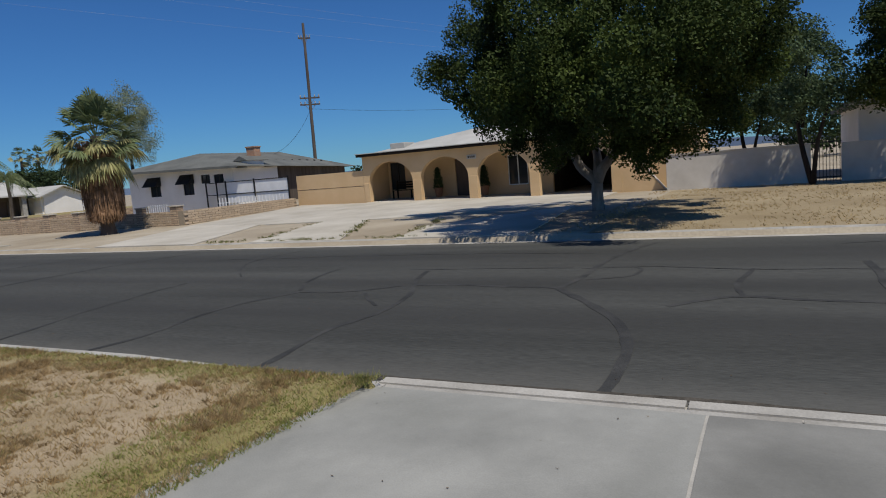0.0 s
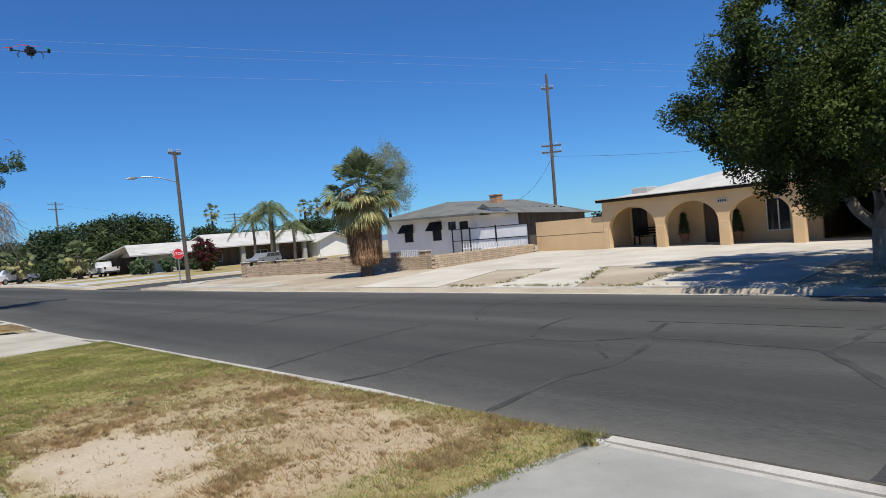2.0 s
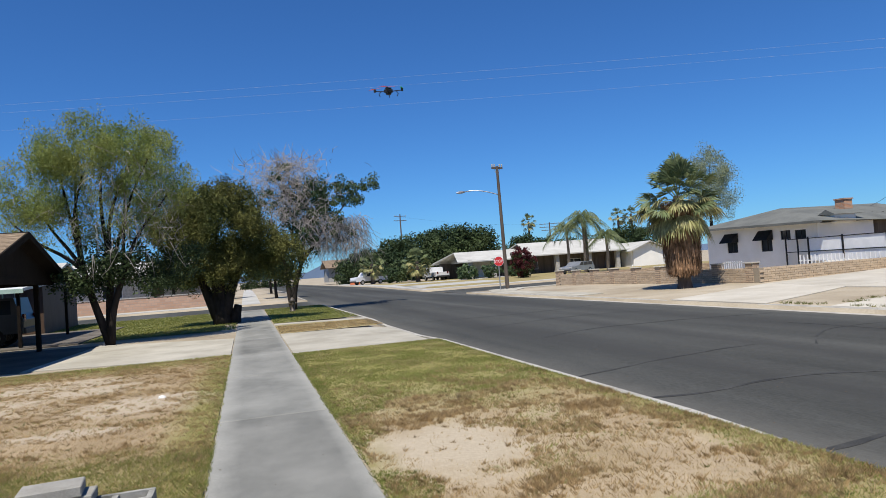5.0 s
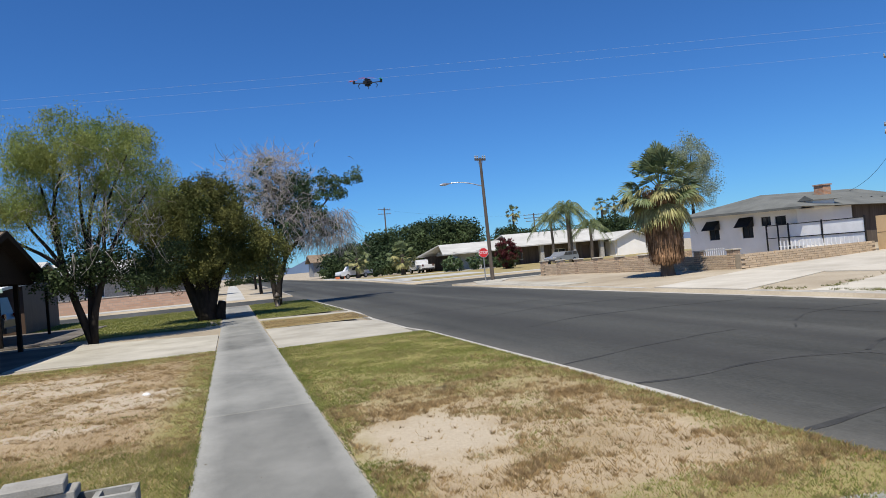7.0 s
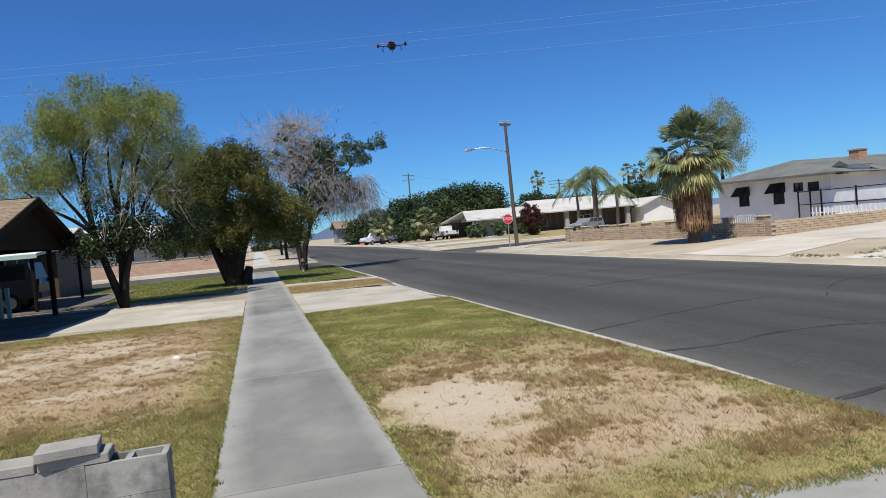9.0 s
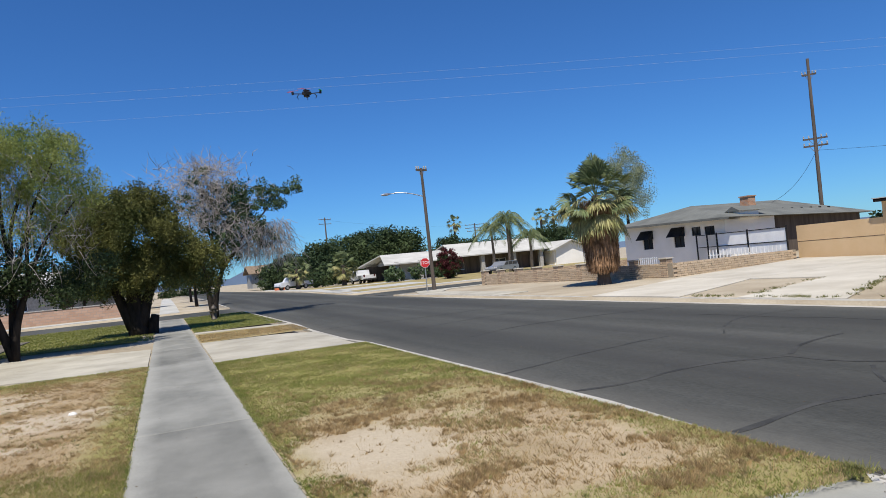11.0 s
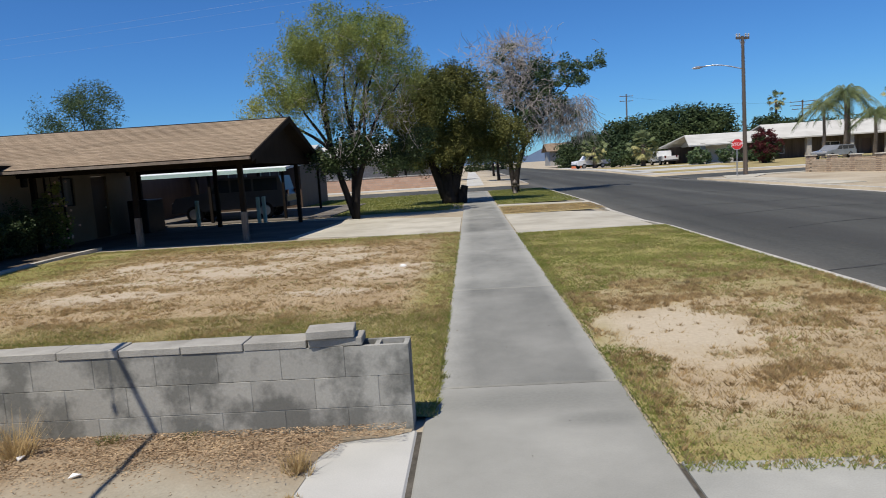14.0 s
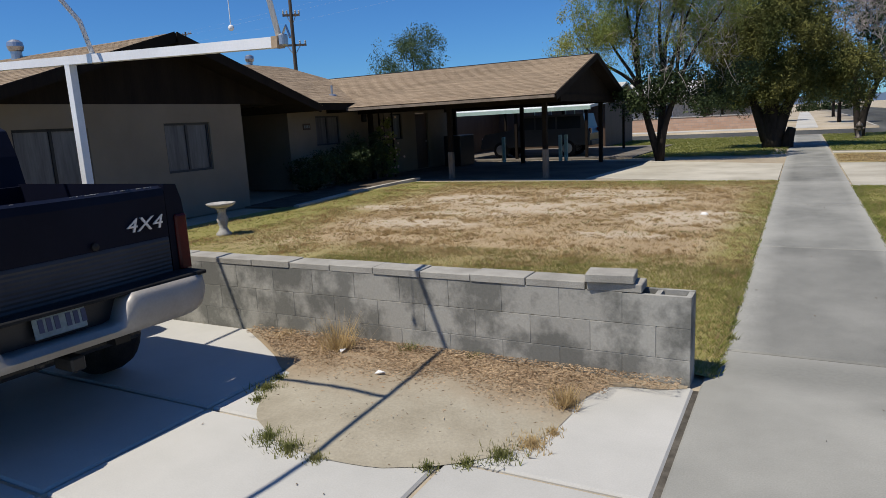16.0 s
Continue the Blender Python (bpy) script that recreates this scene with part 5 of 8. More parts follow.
truck.matrix_basis = Matrix.Translation((TXR, TY1, 0)) @ pose(0, 0, 0, 0, 0, -1.5) @ Matrix.Translation((-TXR, -TY1, 0)) @ truck.matrix_basis


# ---- houses ----
def gable_roof(ridge0, ridge1, half, eave_drop, thick=0.12):
    """Two sloping slabs under a level ridge; returns the two meshes."""
    r0, r1 = Vector(ridge0), Vector(ridge1)
    d = (r1 - r0).normalized()
    s = Vector((-d.y, d.x, 0))
    out = []
    for k in (1, -1):
        e0, e1 = r0 + s * half * k - Vector((0, 0, eave_drop)), r1 + s * half * k - Vector((0, 0, eave_drop))
        t = Vector((0, 0, -thick))
        q = [r0 + t, r1 + t, e1 + t, e0 + t, r0, r1, e1, e0]
        if k > 0:
            q = [q[i] for i in (1, 0, 3, 2, 5, 4, 7, 6)]
        out.append(B().hexa(q))
    return out


M["shingle_row"] = mat("shingle_tabs", (0.20, 0.148, 0.098), (0.31, 0.24, 0.165), 4.0, 0.95, 0.6, 45, vary=0.14, fine=0.32)
TABS = [mesh_of("shingle", B().hexa([(0, 0, 0.001), (0.888, 0, 0.001), (0.888, 0.151, 0.001), (0, 0.151, 0.001), (0, 0, t), (0.888, 0, t), (0.888, 0.151, 0.006), (0, 0.151, 0.006)]), "shingle_piece") for t in (0.009, 0.011, 0.013)]


def shingles(corner, along, up, width, height, parent, row=0.145, tab=0.9, parts=0):
    """Courses of shingle tabs laid over a slope, each a thin wedge; near ones as parts, the rest joined."""
    c, a, u = Vector(corner), Vector(along).normalized(), Vector(up).normalized()
    nrm = a.cross(u)
    if nrm.z < 0:
        nrm = -nrm
    allb = B()
    nrow = int(height / row)
    for r in range(nrow):
        x = -tab * ((r * 0.37) % 1)
        while x < width:
            x0, x1 = max(0, x), min(width, x + tab - 0.012)
            w = x1 - x0
            x += tab
            if w < 0.05:
                continue
            p = c + a * x0 + u * (r * row)
            if parts > 0 and w > tab * 0.9 and x0 < 10.0:
                parts -= 1
                m = Matrix(((a.x, u.x, nrm.x, p.x), (a.y, u.y, nrm.y, p.y), (a.z, u.z, nrm.z, p.z), (0, 0, 0, 1)))
                piece("shingle", TABS[(r * 7 + int(x * 3)) % 3], parent, m)
                continue
            th = 0.009 + 0.004 * abs(math.sin(r * 12.9 + x * 7.1))
            q = [p, p + a * w, p + a * w + u * (row * 1.04), p + u * (row * 1.04)]
            allb.hexa([v + nrm * 0.001 for v in q] + [q[0] + nrm * th, q[1] + nrm * th, q[2] + nrm * 0.006, q[3] + nrm * 0.006])
    return part("shingle", allb, "shingle_row", parent, "brown asphalt shingle courses", kind="stuff")




def wall_with_holes(x0, x1, u0, u1, z0, z1, holes, axis="y"):
    """An upright wall x0..x1 thick, u0..u1 long, with rectangular openings (ua, ub, za, zb)."""
    b = B()
    cuts = sorted({u0, u1, *[h[0] for h in holes], *[h[1] for h in holes]})
    for a, c in zip(cuts, cuts[1:]):
        mid = (a + c) / 2
        spans, z = [], z0
        for h in sorted((h for h in holes if h[0] < mid < h[1]), key=lambda h: h[2]):
            spans.append((z, h[2]))
            z = h[3]
        spans.append((z, z1))
        for za, zb in spans:
            if zb - za > 0.001:
                if axis == "y":
                    b.box(x0, a, za, x1, c, zb)
                else:
                    b.box(a, x0, za, c, x1, zb)
    return b.weld()


def window(parent, x, u0, u1, z0, z1, axis="y", sash="white_metal", side=1, split=True, pane="glass"):
    """A sliding window set in an opening, facing +x (or -y), with frame, two panes and a sill."""
    def bx(ua, ub, za, zb, d0, d1):
        if axis == "y":
            return B().box(min(x + d0 * side, x + d1 * side), ua, za, max(x + d0 * side, x + d1 * side), ub, zb)
        return B().box(ua, min(x - d0 * side, x - d1 * side), za, ub, max(x - d0 * side, x - d1 * side), zb)
    f = 0.045
    fr = B()
    for q in ((u0, u1, z0, z0 + f), (u0, u1, z1 - f, z1), (u0, u0 + f, z0 + f, z1 - f), (u1 - f, u1, z0 + f, z1 - f)):
        t = bx(*q, -0.02, 0.035)
        fr.add(t.v, t.f)
    mid = (u0 + u1) / 2
    if split:
        t = bx(mid - 0.025, mid + 0.025, z0 + f, z1 - f, -0.02, 0.03)
        fr.add(t.v, t.f)
    w = part("window", fr, sash, parent)
    for a, c in (((u0 + f, mid - 0.025), (mid + 0.025, u1 - f)) if split else ((u0 + f, u1 - f),)):
        part("pane", bx(a, c, z0 + f, z1 - f, -0.008, 0.004), pane, w)
    part("sill", bx(u0 - 0.06, u1 + 0.06, z0 - 0.05, z0, -0.02, 0.07), sash, w)
    return w


# the shingled house with its carport
WXF, WXB = -11.0, -12.5
house = thing("house", (-15, 10, 0), "beige stucco house with brown shingle roof and dark eaves", "house")
part("wall", wall_with_holes(WXF - 0.2, WXF, 4.6, 11.1, 0, 2.28, [(9.0, 10.15, 0.93, 1.91), (6.1, 7.4, 0.5, 1.88)]), "stucco", house)
window(house, WXF - 0.08, 9.0, 10.15, 0.93, 1.91, sash="grey_paint", pane="curtain")
window(house, WXF - 0.08, 6.1, 7.4, 0.5, 1.88, sash="dark_metal", pane="curtain")
part("wall", B().box(WXB, 10.9, 0, WXF - 0.201, 11.1, 2.28), "stucco", house)
part("wall", wall_with_holes(WXB - 0.2, WXB, 14.35, 24.3, 0, 2.3, [(15.55, 16.7, 1.17, 2.02), (19.6, 20.35, 1.15, 2.03), (21.3, 22.25, 0.02, 2.05)]), "stucco", house)
boxes("wall", "stucco", house, (-15.0, 14.35, 0, WXB - 0.2, 14.55, 2.3), (-15.2, 10.9, 0, -15.0, 14.55, 2.3), (-15.0, 10.9, 0, WXB - 0.001, 11.1, 2.3))
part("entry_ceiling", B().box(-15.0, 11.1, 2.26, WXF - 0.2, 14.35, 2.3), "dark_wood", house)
part("door", B().box(-15.0, 11.8, 0.02, -14.94, 12.75, 2.05, 0.004), "door_shade_brown", house, "dark door deep in the entry")
window(house, WXB - 0.08, 15.55, 16.7, 1.17, 2.02, sash="grey_paint", pane="curtain")
window(house, WXB - 0.08, 19.6, 20.35, 1.15, 2.03, sash="dark_metal", split=False, pane="curtain")
door = part("door", B().box(WXB - 0.12, 21.32, 0.02, WXB - 0.07, 22.23, 2.03, 0.004), "door_shade_brown", house, "brown front door")
part("door_handle", B().ball((WXB - 0.04, 22.1, 1.0), 0.03), "galv", door)
boxes("wall", "stucco", house, (-23.0, 4.4, 0, WXF - 0.2, 4.6, 2.36), (-23.0, 24.1, 0, WXB - 0.2, 24.3, 2.42), (-23.2, 4.4, 0, -23.0, 24.3, 2.42))
part("gable", B().extrude([(0, 5.2, 2.28), (0, 12.8, 2.28), (0, 9.0, 3.44)], (WXF - 0.15, 0, 0), (WXF + 0.0, 0, 0)), "dark_wood", house, "dark brown boarded gable")
gx0 = WXF + 0.62
for b in gable_roof((gx0, 9.0, 3.55), (-20.4, 9.0, 3.55), 4.15, 1.33, 0.14):
    part("roof", b, "dark_wood", house)
for s in (-1, 1):
    part("barge_board", bar(Vector((gx0 + 0.015, 9.0, 3.47)), Vector((gx0 + 0.015, 9.0 + s * 4.15, 2.14)), 0.03, 0.19), "dark_wood", house)
sl = math.hypot(4.15, 1.33)
shingles((gx0 + 0.03, 9.0 - 4.2, 3.55 - 1.345), (-1, 0, 0), (0, 4.15, 1.33), 9.9, sl, house)
shingles((gx0 + 0.03, 9.0 + 4.2, 3.55 - 1.345), (-1, 0, 0), (0, -4.15, 1.33), 9.9, sl, house)
# main ridge runs along the house; its street slope
RX, RZ, EX, EZ = -17.3, 4.02, -11.75, 2.36
b = B().hexa([(EX, 12.3, EZ - 0.13), (EX, 17.1, EZ - 0.13), (RX, 17.1, RZ - 0.13), (RX, 12.3, RZ - 0.13), (EX, 12.3, EZ), (EX, 17.1, EZ), (RX, 17.1, RZ), (RX, 12.3, RZ)])
part("roof", b, "dark_wood", house)
part("roof", B().hexa([(RX, 12.3, RZ - 0.13), (RX, 17.3, RZ - 0.13), (-23.6, 17.3, 2.3), (-23.6, 12.3, 2.3), (RX, 12.3, RZ), (RX, 17.3, RZ), (-23.6, 17.3, 2.45), (-23.6, 12.3, 2.45)]), "dark_wood", house)
shingles((EX + 0.05, 12.3, EZ - 0.012), (0, 1, 0), (RX - EX, 0, RZ - EZ), 7.6, math.hypot(RX - EX, RZ - EZ), house)
part("fascia", B().box(EX + 0.0, 13.7, EZ - 0.2, EX + 0.03, 17.0, EZ - 0.01), "dark_wood", house)
# carport roof, ridge towards the street
CG, CY, CZ, CH, CD = -5.42, 19.95, 3.42, 3.85, 1.2
for b in gable_roof((CG, CY, CZ), (-23.6, CY, CZ), CH, CD, 0.13):
    part("roof", b, "dark_wood", house)
sl2 = math.hypot(CH, CD)
shingles((CG + 0.03, CY - CH - 0.04, CZ - CD - 0.012), (-1, 0, 0), (0, CH, CD), 18.2, sl2, house, parts=300)
shingles((CG + 0.03, CY + CH + 0.04, CZ - CD - 0.012), (-1, 0, 0), (0, -CH, CD), 18.2, sl2, house)
part("gutter", B().box(-11.7, CY - CH - 0.09, CZ - CD - 0.10, CG, CY - CH - 0.02, CZ - CD - 0.03), "eave_trim", house, "thin weathered tan eave gutter")
part("gable", B().extrude([(0, CY - CH + 0.45, CZ - CD + 0.02), (0, CY + CH - 0.45, CZ - CD + 0.02), (0, CY, CZ - 0.14)], (CG - 0.42, 0, 0), (CG - 0.36, 0, 0)), "dark_wood", house, "dark boarded carport gable")
for s in (-1, 1):
    part("barge_board", bar(Vector((CG + 0.015, CY, CZ - 0.08)), Vector((CG + 0.015, CY + s * CH, CZ - CD - 0.08)), 0.03, 0.18), "dark_wood", house)
for yb in (17.5, 23.3):
    part("header_beam", B().box(-12.3, yb - 0.07, 2.03, CG - 0.3, yb + 0.07, 2.27), "dark_wood", house)
part("tie_beam", B().box(CG - 0.45, 17.4, 2.05, CG - 0.33, 23.4, 2.25), "dark_wood", house)
for px in (-6.2, -9.12, -11.9):
    for py in (17.5, 23.3):
        worn = px > -11 and py < 20
        post = part("post", B().box(px - 0.065, py - 0.065, 0.0, px + 0.065, py + 0.065, 2.03, 0.008), "dark_wood", house)
        if worn:
            part("post_sleeve", B().box(px - 0.072, py - 0.072, 0.0, px + 0.072, py + 0.072, 0.78, 0.006), "worn_wood", post, "paint-worn grey foot of the post")
part("plaque", B().box(WXB, 14.96, 1.64, WXB + 0.02, 15.28, 1.82, 0.004), "door_shade_brown", house, "small dark-framed number plaque")
for k in range(4):
    part("plaque_bar", B().box(WXB + 0.02, 15.0 + k * 0.065, 1.69, WXB + 0.024, 15.04 + k * 0.065, 1.77), "plate", house)
part("porch_lamp", B().box(WXB, 17.85, 1.8, WXB + 0.12, 18.02, 2.06, 0.02), "dark_metal", house)
b = B()
for k in range(9):
    b.tube([(WXB + 0.6, 18.25, 0.05), (WXB + 0.6, 18.25, 2.1)], 0.012, 5) if k == 0 else b.box(WXB + 0.45, 18.2, 0.2 + k * 0.2, WXB + 0.95, 18.22, 0.22 + k * 0.2)
b.box(WXB + 0.43, 18.19, 0, WXB + 0.47, 18.23, 2.1).box(WXB + 0.93, 18.19, 0, WXB + 0.97, 18.23, 2.1)
part("trellis", b, "dark_wood", house, "dark wooden trellis")
for x, y, z in ((-15.0, 8.75, 3.5), (-17.3, 18.2, 3.98)):
    tv = part("turbine_vent", B().lathe([(0.11, -0.3), (0.11, 0.12), (0.14, 0.14), (0.165, 0.22), (0.15, 0.31), (0.08, 0.36), (0.02, 0.37)], (x, y, z), 16), "galv", house, "ribbed metal turbine vent")
part("vent_pipe", B().lathe([(0.16, -0.06), (0.14, 0.02), (0.035, 0.05), (0.035, 0.3)], (-12.66, 16.66, 2.63), 10), "galv", house)
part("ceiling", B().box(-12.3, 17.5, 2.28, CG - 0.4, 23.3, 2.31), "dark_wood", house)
single("storage_box", B().box(-11.9, 22.3, 0.01, -11.2, 23.5, 1.15, 0.02), "black", "dark covered cart in the carport", "cart")
M["shrub"] = mat("shrub_leaf", (0.03, 0.05, 0.018), (0.06, 0.085, 0.03), 2, 0.6, 0, 12, vary=0.4, leaf=0.2)

# ---- plants ----


def leaf_quads(P, size, aspect=0.5, droop=0.0, flat=0.0):
    """One small folded leaf (two triangles) at each point."""
    n = len(P)
    d = rng.normal(size=(n, 3))
    d[:, 2] = d[:, 2] * (1 - flat) - droop
    d /= np.linalg.norm(d, axis=1, keepdims=True) + 1e-9
    o = np.cross(d, rng.normal(size=(n, 3)))
    o /= np.linalg.norm(o, axis=1, keepdims=True) + 1e-9
    s = (size * rng.uniform(0.6, 1.4, n))[:, None]
    v = np.stack([P - d * s * 0.5, P + o * s * aspect * 0.5, P + d * s * 0.5, P - o * s * aspect * 0.5], 1).reshape(-1, 3)
    return v, np.arange(4 * n).reshape(-1, 4)


def clump_centres(blobs, n, lo=0.45):
    """Centres spread through ellipsoids, denser towards their skins."""
    w = np.array([b_[3] * b_[4] * b_[5] for b_ in blobs]) ** 0.8
    idx = rng.choice(len(blobs), n, p=w / w.sum())
    d = rng.normal(size=(n, 3))
    d /= np.linalg.norm(d, axis=1, keepdims=True)
    r = rng.uniform(lo ** 2, 1, n) ** 0.5
    bl = np.array(blobs)[idx]
    return bl[:, :3] + d * r[:, None] * bl[:, 3:6]


def foliage(centres, radius, per, size, aspect=0.5, droop=0.0, flat=0.0, squash=0.8, facing=0.55):
    """Leaves round clump centres, laid roughly like scales that face outward and up; facing 0: at random."""
    k = len(centres)
    rad = radius * rng.uniform(0.6, 1.35, k)
    d = rng.normal(size=(k * per, 3))
    d *= (rng.uniform(0.12, 1, k * per) ** 0.5 / np.linalg.norm(d, axis=1))[:, None]
    P = np.repeat(centres, per, 0) + d * np.repeat(rad, per)[:, None] * np.array([1.0, 1.0, squash])
    if not facing:
        return leaf_quads(P, size, aspect, droop, flat)
    n = facing * (d / (np.linalg.norm(d, axis=1, keepdims=True) + 1e-9) + np.array([0, 0, 0.45])) + (1 - facing) * rng.normal(size=d.shape)
    n /= np.linalg.norm(n, axis=1, keepdims=True) + 1e-9
    t = rng.normal(size=d.shape)
    t[:, 2] -= droop
    t -= n * (t * n).sum(1, keepdims=True)
    t /= np.linalg.norm(t, axis=1, keepdims=True) + 1e-9
    o = np.cross(n, t)
    s = (size * rng.uniform(0.6, 1.4, len(P)))[:, None]
    v = np.stack([P - t * s * 0.5, P + o * s * aspect * 0.5, P + t * s * 0.5, P - o * s * aspect * 0.5], 1).reshape(-1, 3)
    return v, np.arange(4 * len(P)).reshape(-1, 4)


def lobes(blobs, n, reach, each, lo=0.8):
    """Clump centres gathered into separate lobes over a crown."""
    c = clump_centres(blobs, n, lo)
    d = rng.normal(size=(n * each, 3))
    d *= (rng.uniform(0.3, 1, n * each) ** 0.5 / np.linalg.norm(d, axis=1))[:, None]
    return np.repeat(c, each, 0) + d * np.repeat(reach * rng.uniform(0.7, 1.3, n), each)[:, None]


def limb(p, q, bow, n=7):
    """A bent branch line from p to q."""
    p, q = Vector(p), Vector(q)
    side = (q - p).cross(Vector((0.3, 0.2, 1))).normalized()
    return [p.lerp(q, i / (n - 1)) + side * bow * math.sin(math.pi * i / (n - 1)) + Vector((0, 0, 0.25 * bow * math.sin(2 * math.pi * i / (n - 1)))) for i in range(n)]


def taper(a, b_, n=7):
    return [a + (b_ - a) * i / (n - 1) for i in range(n)]


def tree(name, base, label, stems, crown, crown_mat, bark="bark", twigs=None, category="tree", crown_label=""):
    root = thing(name, base, label, category)
    b = B()
    for p, q, r0, r1, bow in stems:
        b.tube(limb(p, q, bow), taper(r0, r1), 9)
    part("trunk", b, bark, root, smooth=True)
    part("crown", crown, crown_mat, root, crown_label)
    if twigs is not None:
        part("branchwork", twigs, "pale_twig", root, "bare grey twigs", kind="stuff")
    return root


def stem_set(base, forks, spread_pts, r):
    """A trunk that splits, with limbs reaching into the crown."""
    out = []
    bx, by, bz = base
    for f, rr in forks:
        out.append(((bx, by, bz - 0.1), f, r, rr, 0.15))
    for q in spread_pts:
        f, rr = min(forks, key=lambda k: (Vector(k[0]) - Vector(q)).length)
        out.append((f, q, rr * 0.75, 0.03, 0.35))
    return out


# the broad shade tree in front of the arches
bz = yard(20.3, 4.4)
T1 = (20.3, 4.4, bz)
blobs = [(19.0, 3.9, 5.2, 4.6, 3.7, 2.7), (19.4, 4.3, 7.1, 3.0, 2.7, 1.3), (18.6, 1.2, 3.3, 3.4, 2.2, 1.7), (18.6, 5.7, 4.0, 3.6, 1.8, 1.5), (19.6, 0.5, 5.2, 3.2, 1.5, 2.1), (18.0, 3.2, 3.2, 3.8, 3.2, 1.2), (14.9, 3.3, 4.2, 2.2, 2.7, 1.6), (15.4, 0.7, 3.6, 2.0, 1.3, 1.4), (18.2, 1.6, 2.4, 2.4, 1.3, 0.9), (18.4, 4.6, 2.8, 2.2, 2.4, 0.7), (14.5, 4.9, 3.5, 1.7, 1.4, 0.9), (14.0, 2.0, 3.0, 1.4, 1.6, 0.9)]
cc = np.concatenate([clump_centres(blobs, 280, 0.3), clump_centres([blobs[6], blobs[7], blobs[10], blobs[11]], 110, 0.2), lobes(blobs, 66, 0.62, 6, 0.97), clump_centres([(19.3, 8.7, 4.5, 0.9, 0.75, 0.75), (19.3, 7.8, 5.6, 0.8, 0.6, 0.5)], 26, 0.3), clump_centres([(19.7, 1.6, 7.6, 1.2, 1.1, 0.8), (19.7, 5.8, 7.7, 1.3, 1.2, 0.8), (19.5, 3.6, 8.3, 1.2, 1.6, 0.6), (18.6, 2.4, 1.9, 1.2, 1.0, 0.35), (18.8, 5.2, 1.9, 0.9, 0.7, 0.35)], 110, 0.3)])
crown = foliage(cc, 0.40, 350, 0.08, 0.6, 0.45, 0, 1.05, 0.4)
forks = [((20.1, 5.0, bz + 1.75), 0.13), ((20.3, 3.7, bz + 1.8), 0.13), ((20.7, 4.5, bz + 1.9), 0.11)]
st = [((20.3, 4.4, bz - 0.1), (20.3, 4.4, bz + 1.0), 0.20, 0.16, 0.02)] + [(p_[0], p_[1], 0.15, p_[3], p_[4]) if p_[0][2] < bz else p_ for p_ in stem_set((20.3, 4.4, bz + 0.95), forks, [(19.8, 7.6, 4.6), (20.0, 8.9, 4.7), (19.0, 5.5, 6.0), (20.4, 1.2, 5.0), (20.2, 0.0, 4.5), (21.4, 3.5, 6.0), (20.3, 4.3, 7.0), (22.0, 5.6, 5.4), (18.4, 2.8, 5.2)], 0.17)]
shade_tree = tree("shade_tree", T1, "broad dark green evergreen shade tree with pale trunk", st, crown, "ficus", "grey_bark")
shade_tree.location = (20.2, 4.95, bz)

# feathery pale-green tree with several leaning trunks
W0 = (-4.6, 25.6, 0)
blobs = [(-4.4, 25.6, 5.9, 2.4, 2.2, 1.7), (-6.4, 25.4, 5.3, 1.5, 1.8, 1.2), (-2.7, 25.8, 5.6, 1.3, 1.8, 1.1), (-5.3, 25.6, 6.7, 1.5, 1.5, 0.75), (-3.6, 25.5, 6.9, 1.4, 1.4, 0.7), (-7.6, 25.4, 4.6, 0.8, 1.3, 0.9), (-1.9, 25.8, 5.3, 0.7, 1.2, 0.6), (-4.8, 25.3, 4.2, 1.8, 1.5, 0.7)]
cc = np.concatenate([clump_centres(blobs, 190, 0.35), lobes(blobs, 44, 0.6, 6, 0.95)])
crown = foliage(cc, 0.40, 165, 0.10, 0.28, 1.2, 0, 1.15, 0.25)
forks = [((-5.3, 25.5, 2.6), 0.10), ((-4.5, 25.8, 2.7), 0.11), ((-4.0, 25.4, 2.5), 0.09)]
st = stem_set(W0, forks, [(-6.6, 25.3, 5.0), (-5.4, 25.6, 6.4), (-4.6, 25.7, 6.6), (-3.6, 25.5, 6.4), (-2.5, 25.7, 5.2), (-4.0, 26.6, 6.0), (-5.0, 24.6, 5.8), (-7.4, 25.4, 4.4), (-3.0, 25.0, 6.4), (-6.0, 25.9, 6.2)], 0.15)
tw = B()
for i in range(620):
    x, z = -4.0 + min(1.7, rng.normal(0, 1.2)), rng.uniform(3.0, 6.3)
    p = Vector((x, 25.4 + rng.normal(0, 1.1), z))
    q = p + Vector((rng.normal(0, 0.3), rng.normal(0, 0.3), rng.uniform(-0.9, 0.7)))
    tw.tube(limb(p, q, 0.12, 4), taper(0.010, 0.003, 4), 3, False)
feathery = tree("feathery_tree", W0, "airy pale green tree with several dark leaning trunks", st, crown, "willow", "dark_bark", tw)
feathery.location, feathery.scale = Vector(W0) * 0.92, (0.92, 0.92, 0.92)
cc = clump_centres([(-5.4, 25.4, 2.3, 1.0, 1.1, 0.7), (-3.0, 25.6, 2.4, 1.3, 1.2, 0.7), (-4.2, 25.4, 2.9, 1.2, 1.1, 0.8), (-1.9, 25.8, 2.9, 0.7, 0.8, 0.5)], 120, 0.2)
ivy = single("ivy_growth", foliage(cc, 0.4, 90, 0.10, 0.6), "shrub", "dark leafy growth hanging round the leaning trunks", "vine", kind="stuff")
ivy.scale = (0.92, 0.92, 0.92)

# dark dense tree beside the pavement
C0 = (-1.0, 29.6, 0)
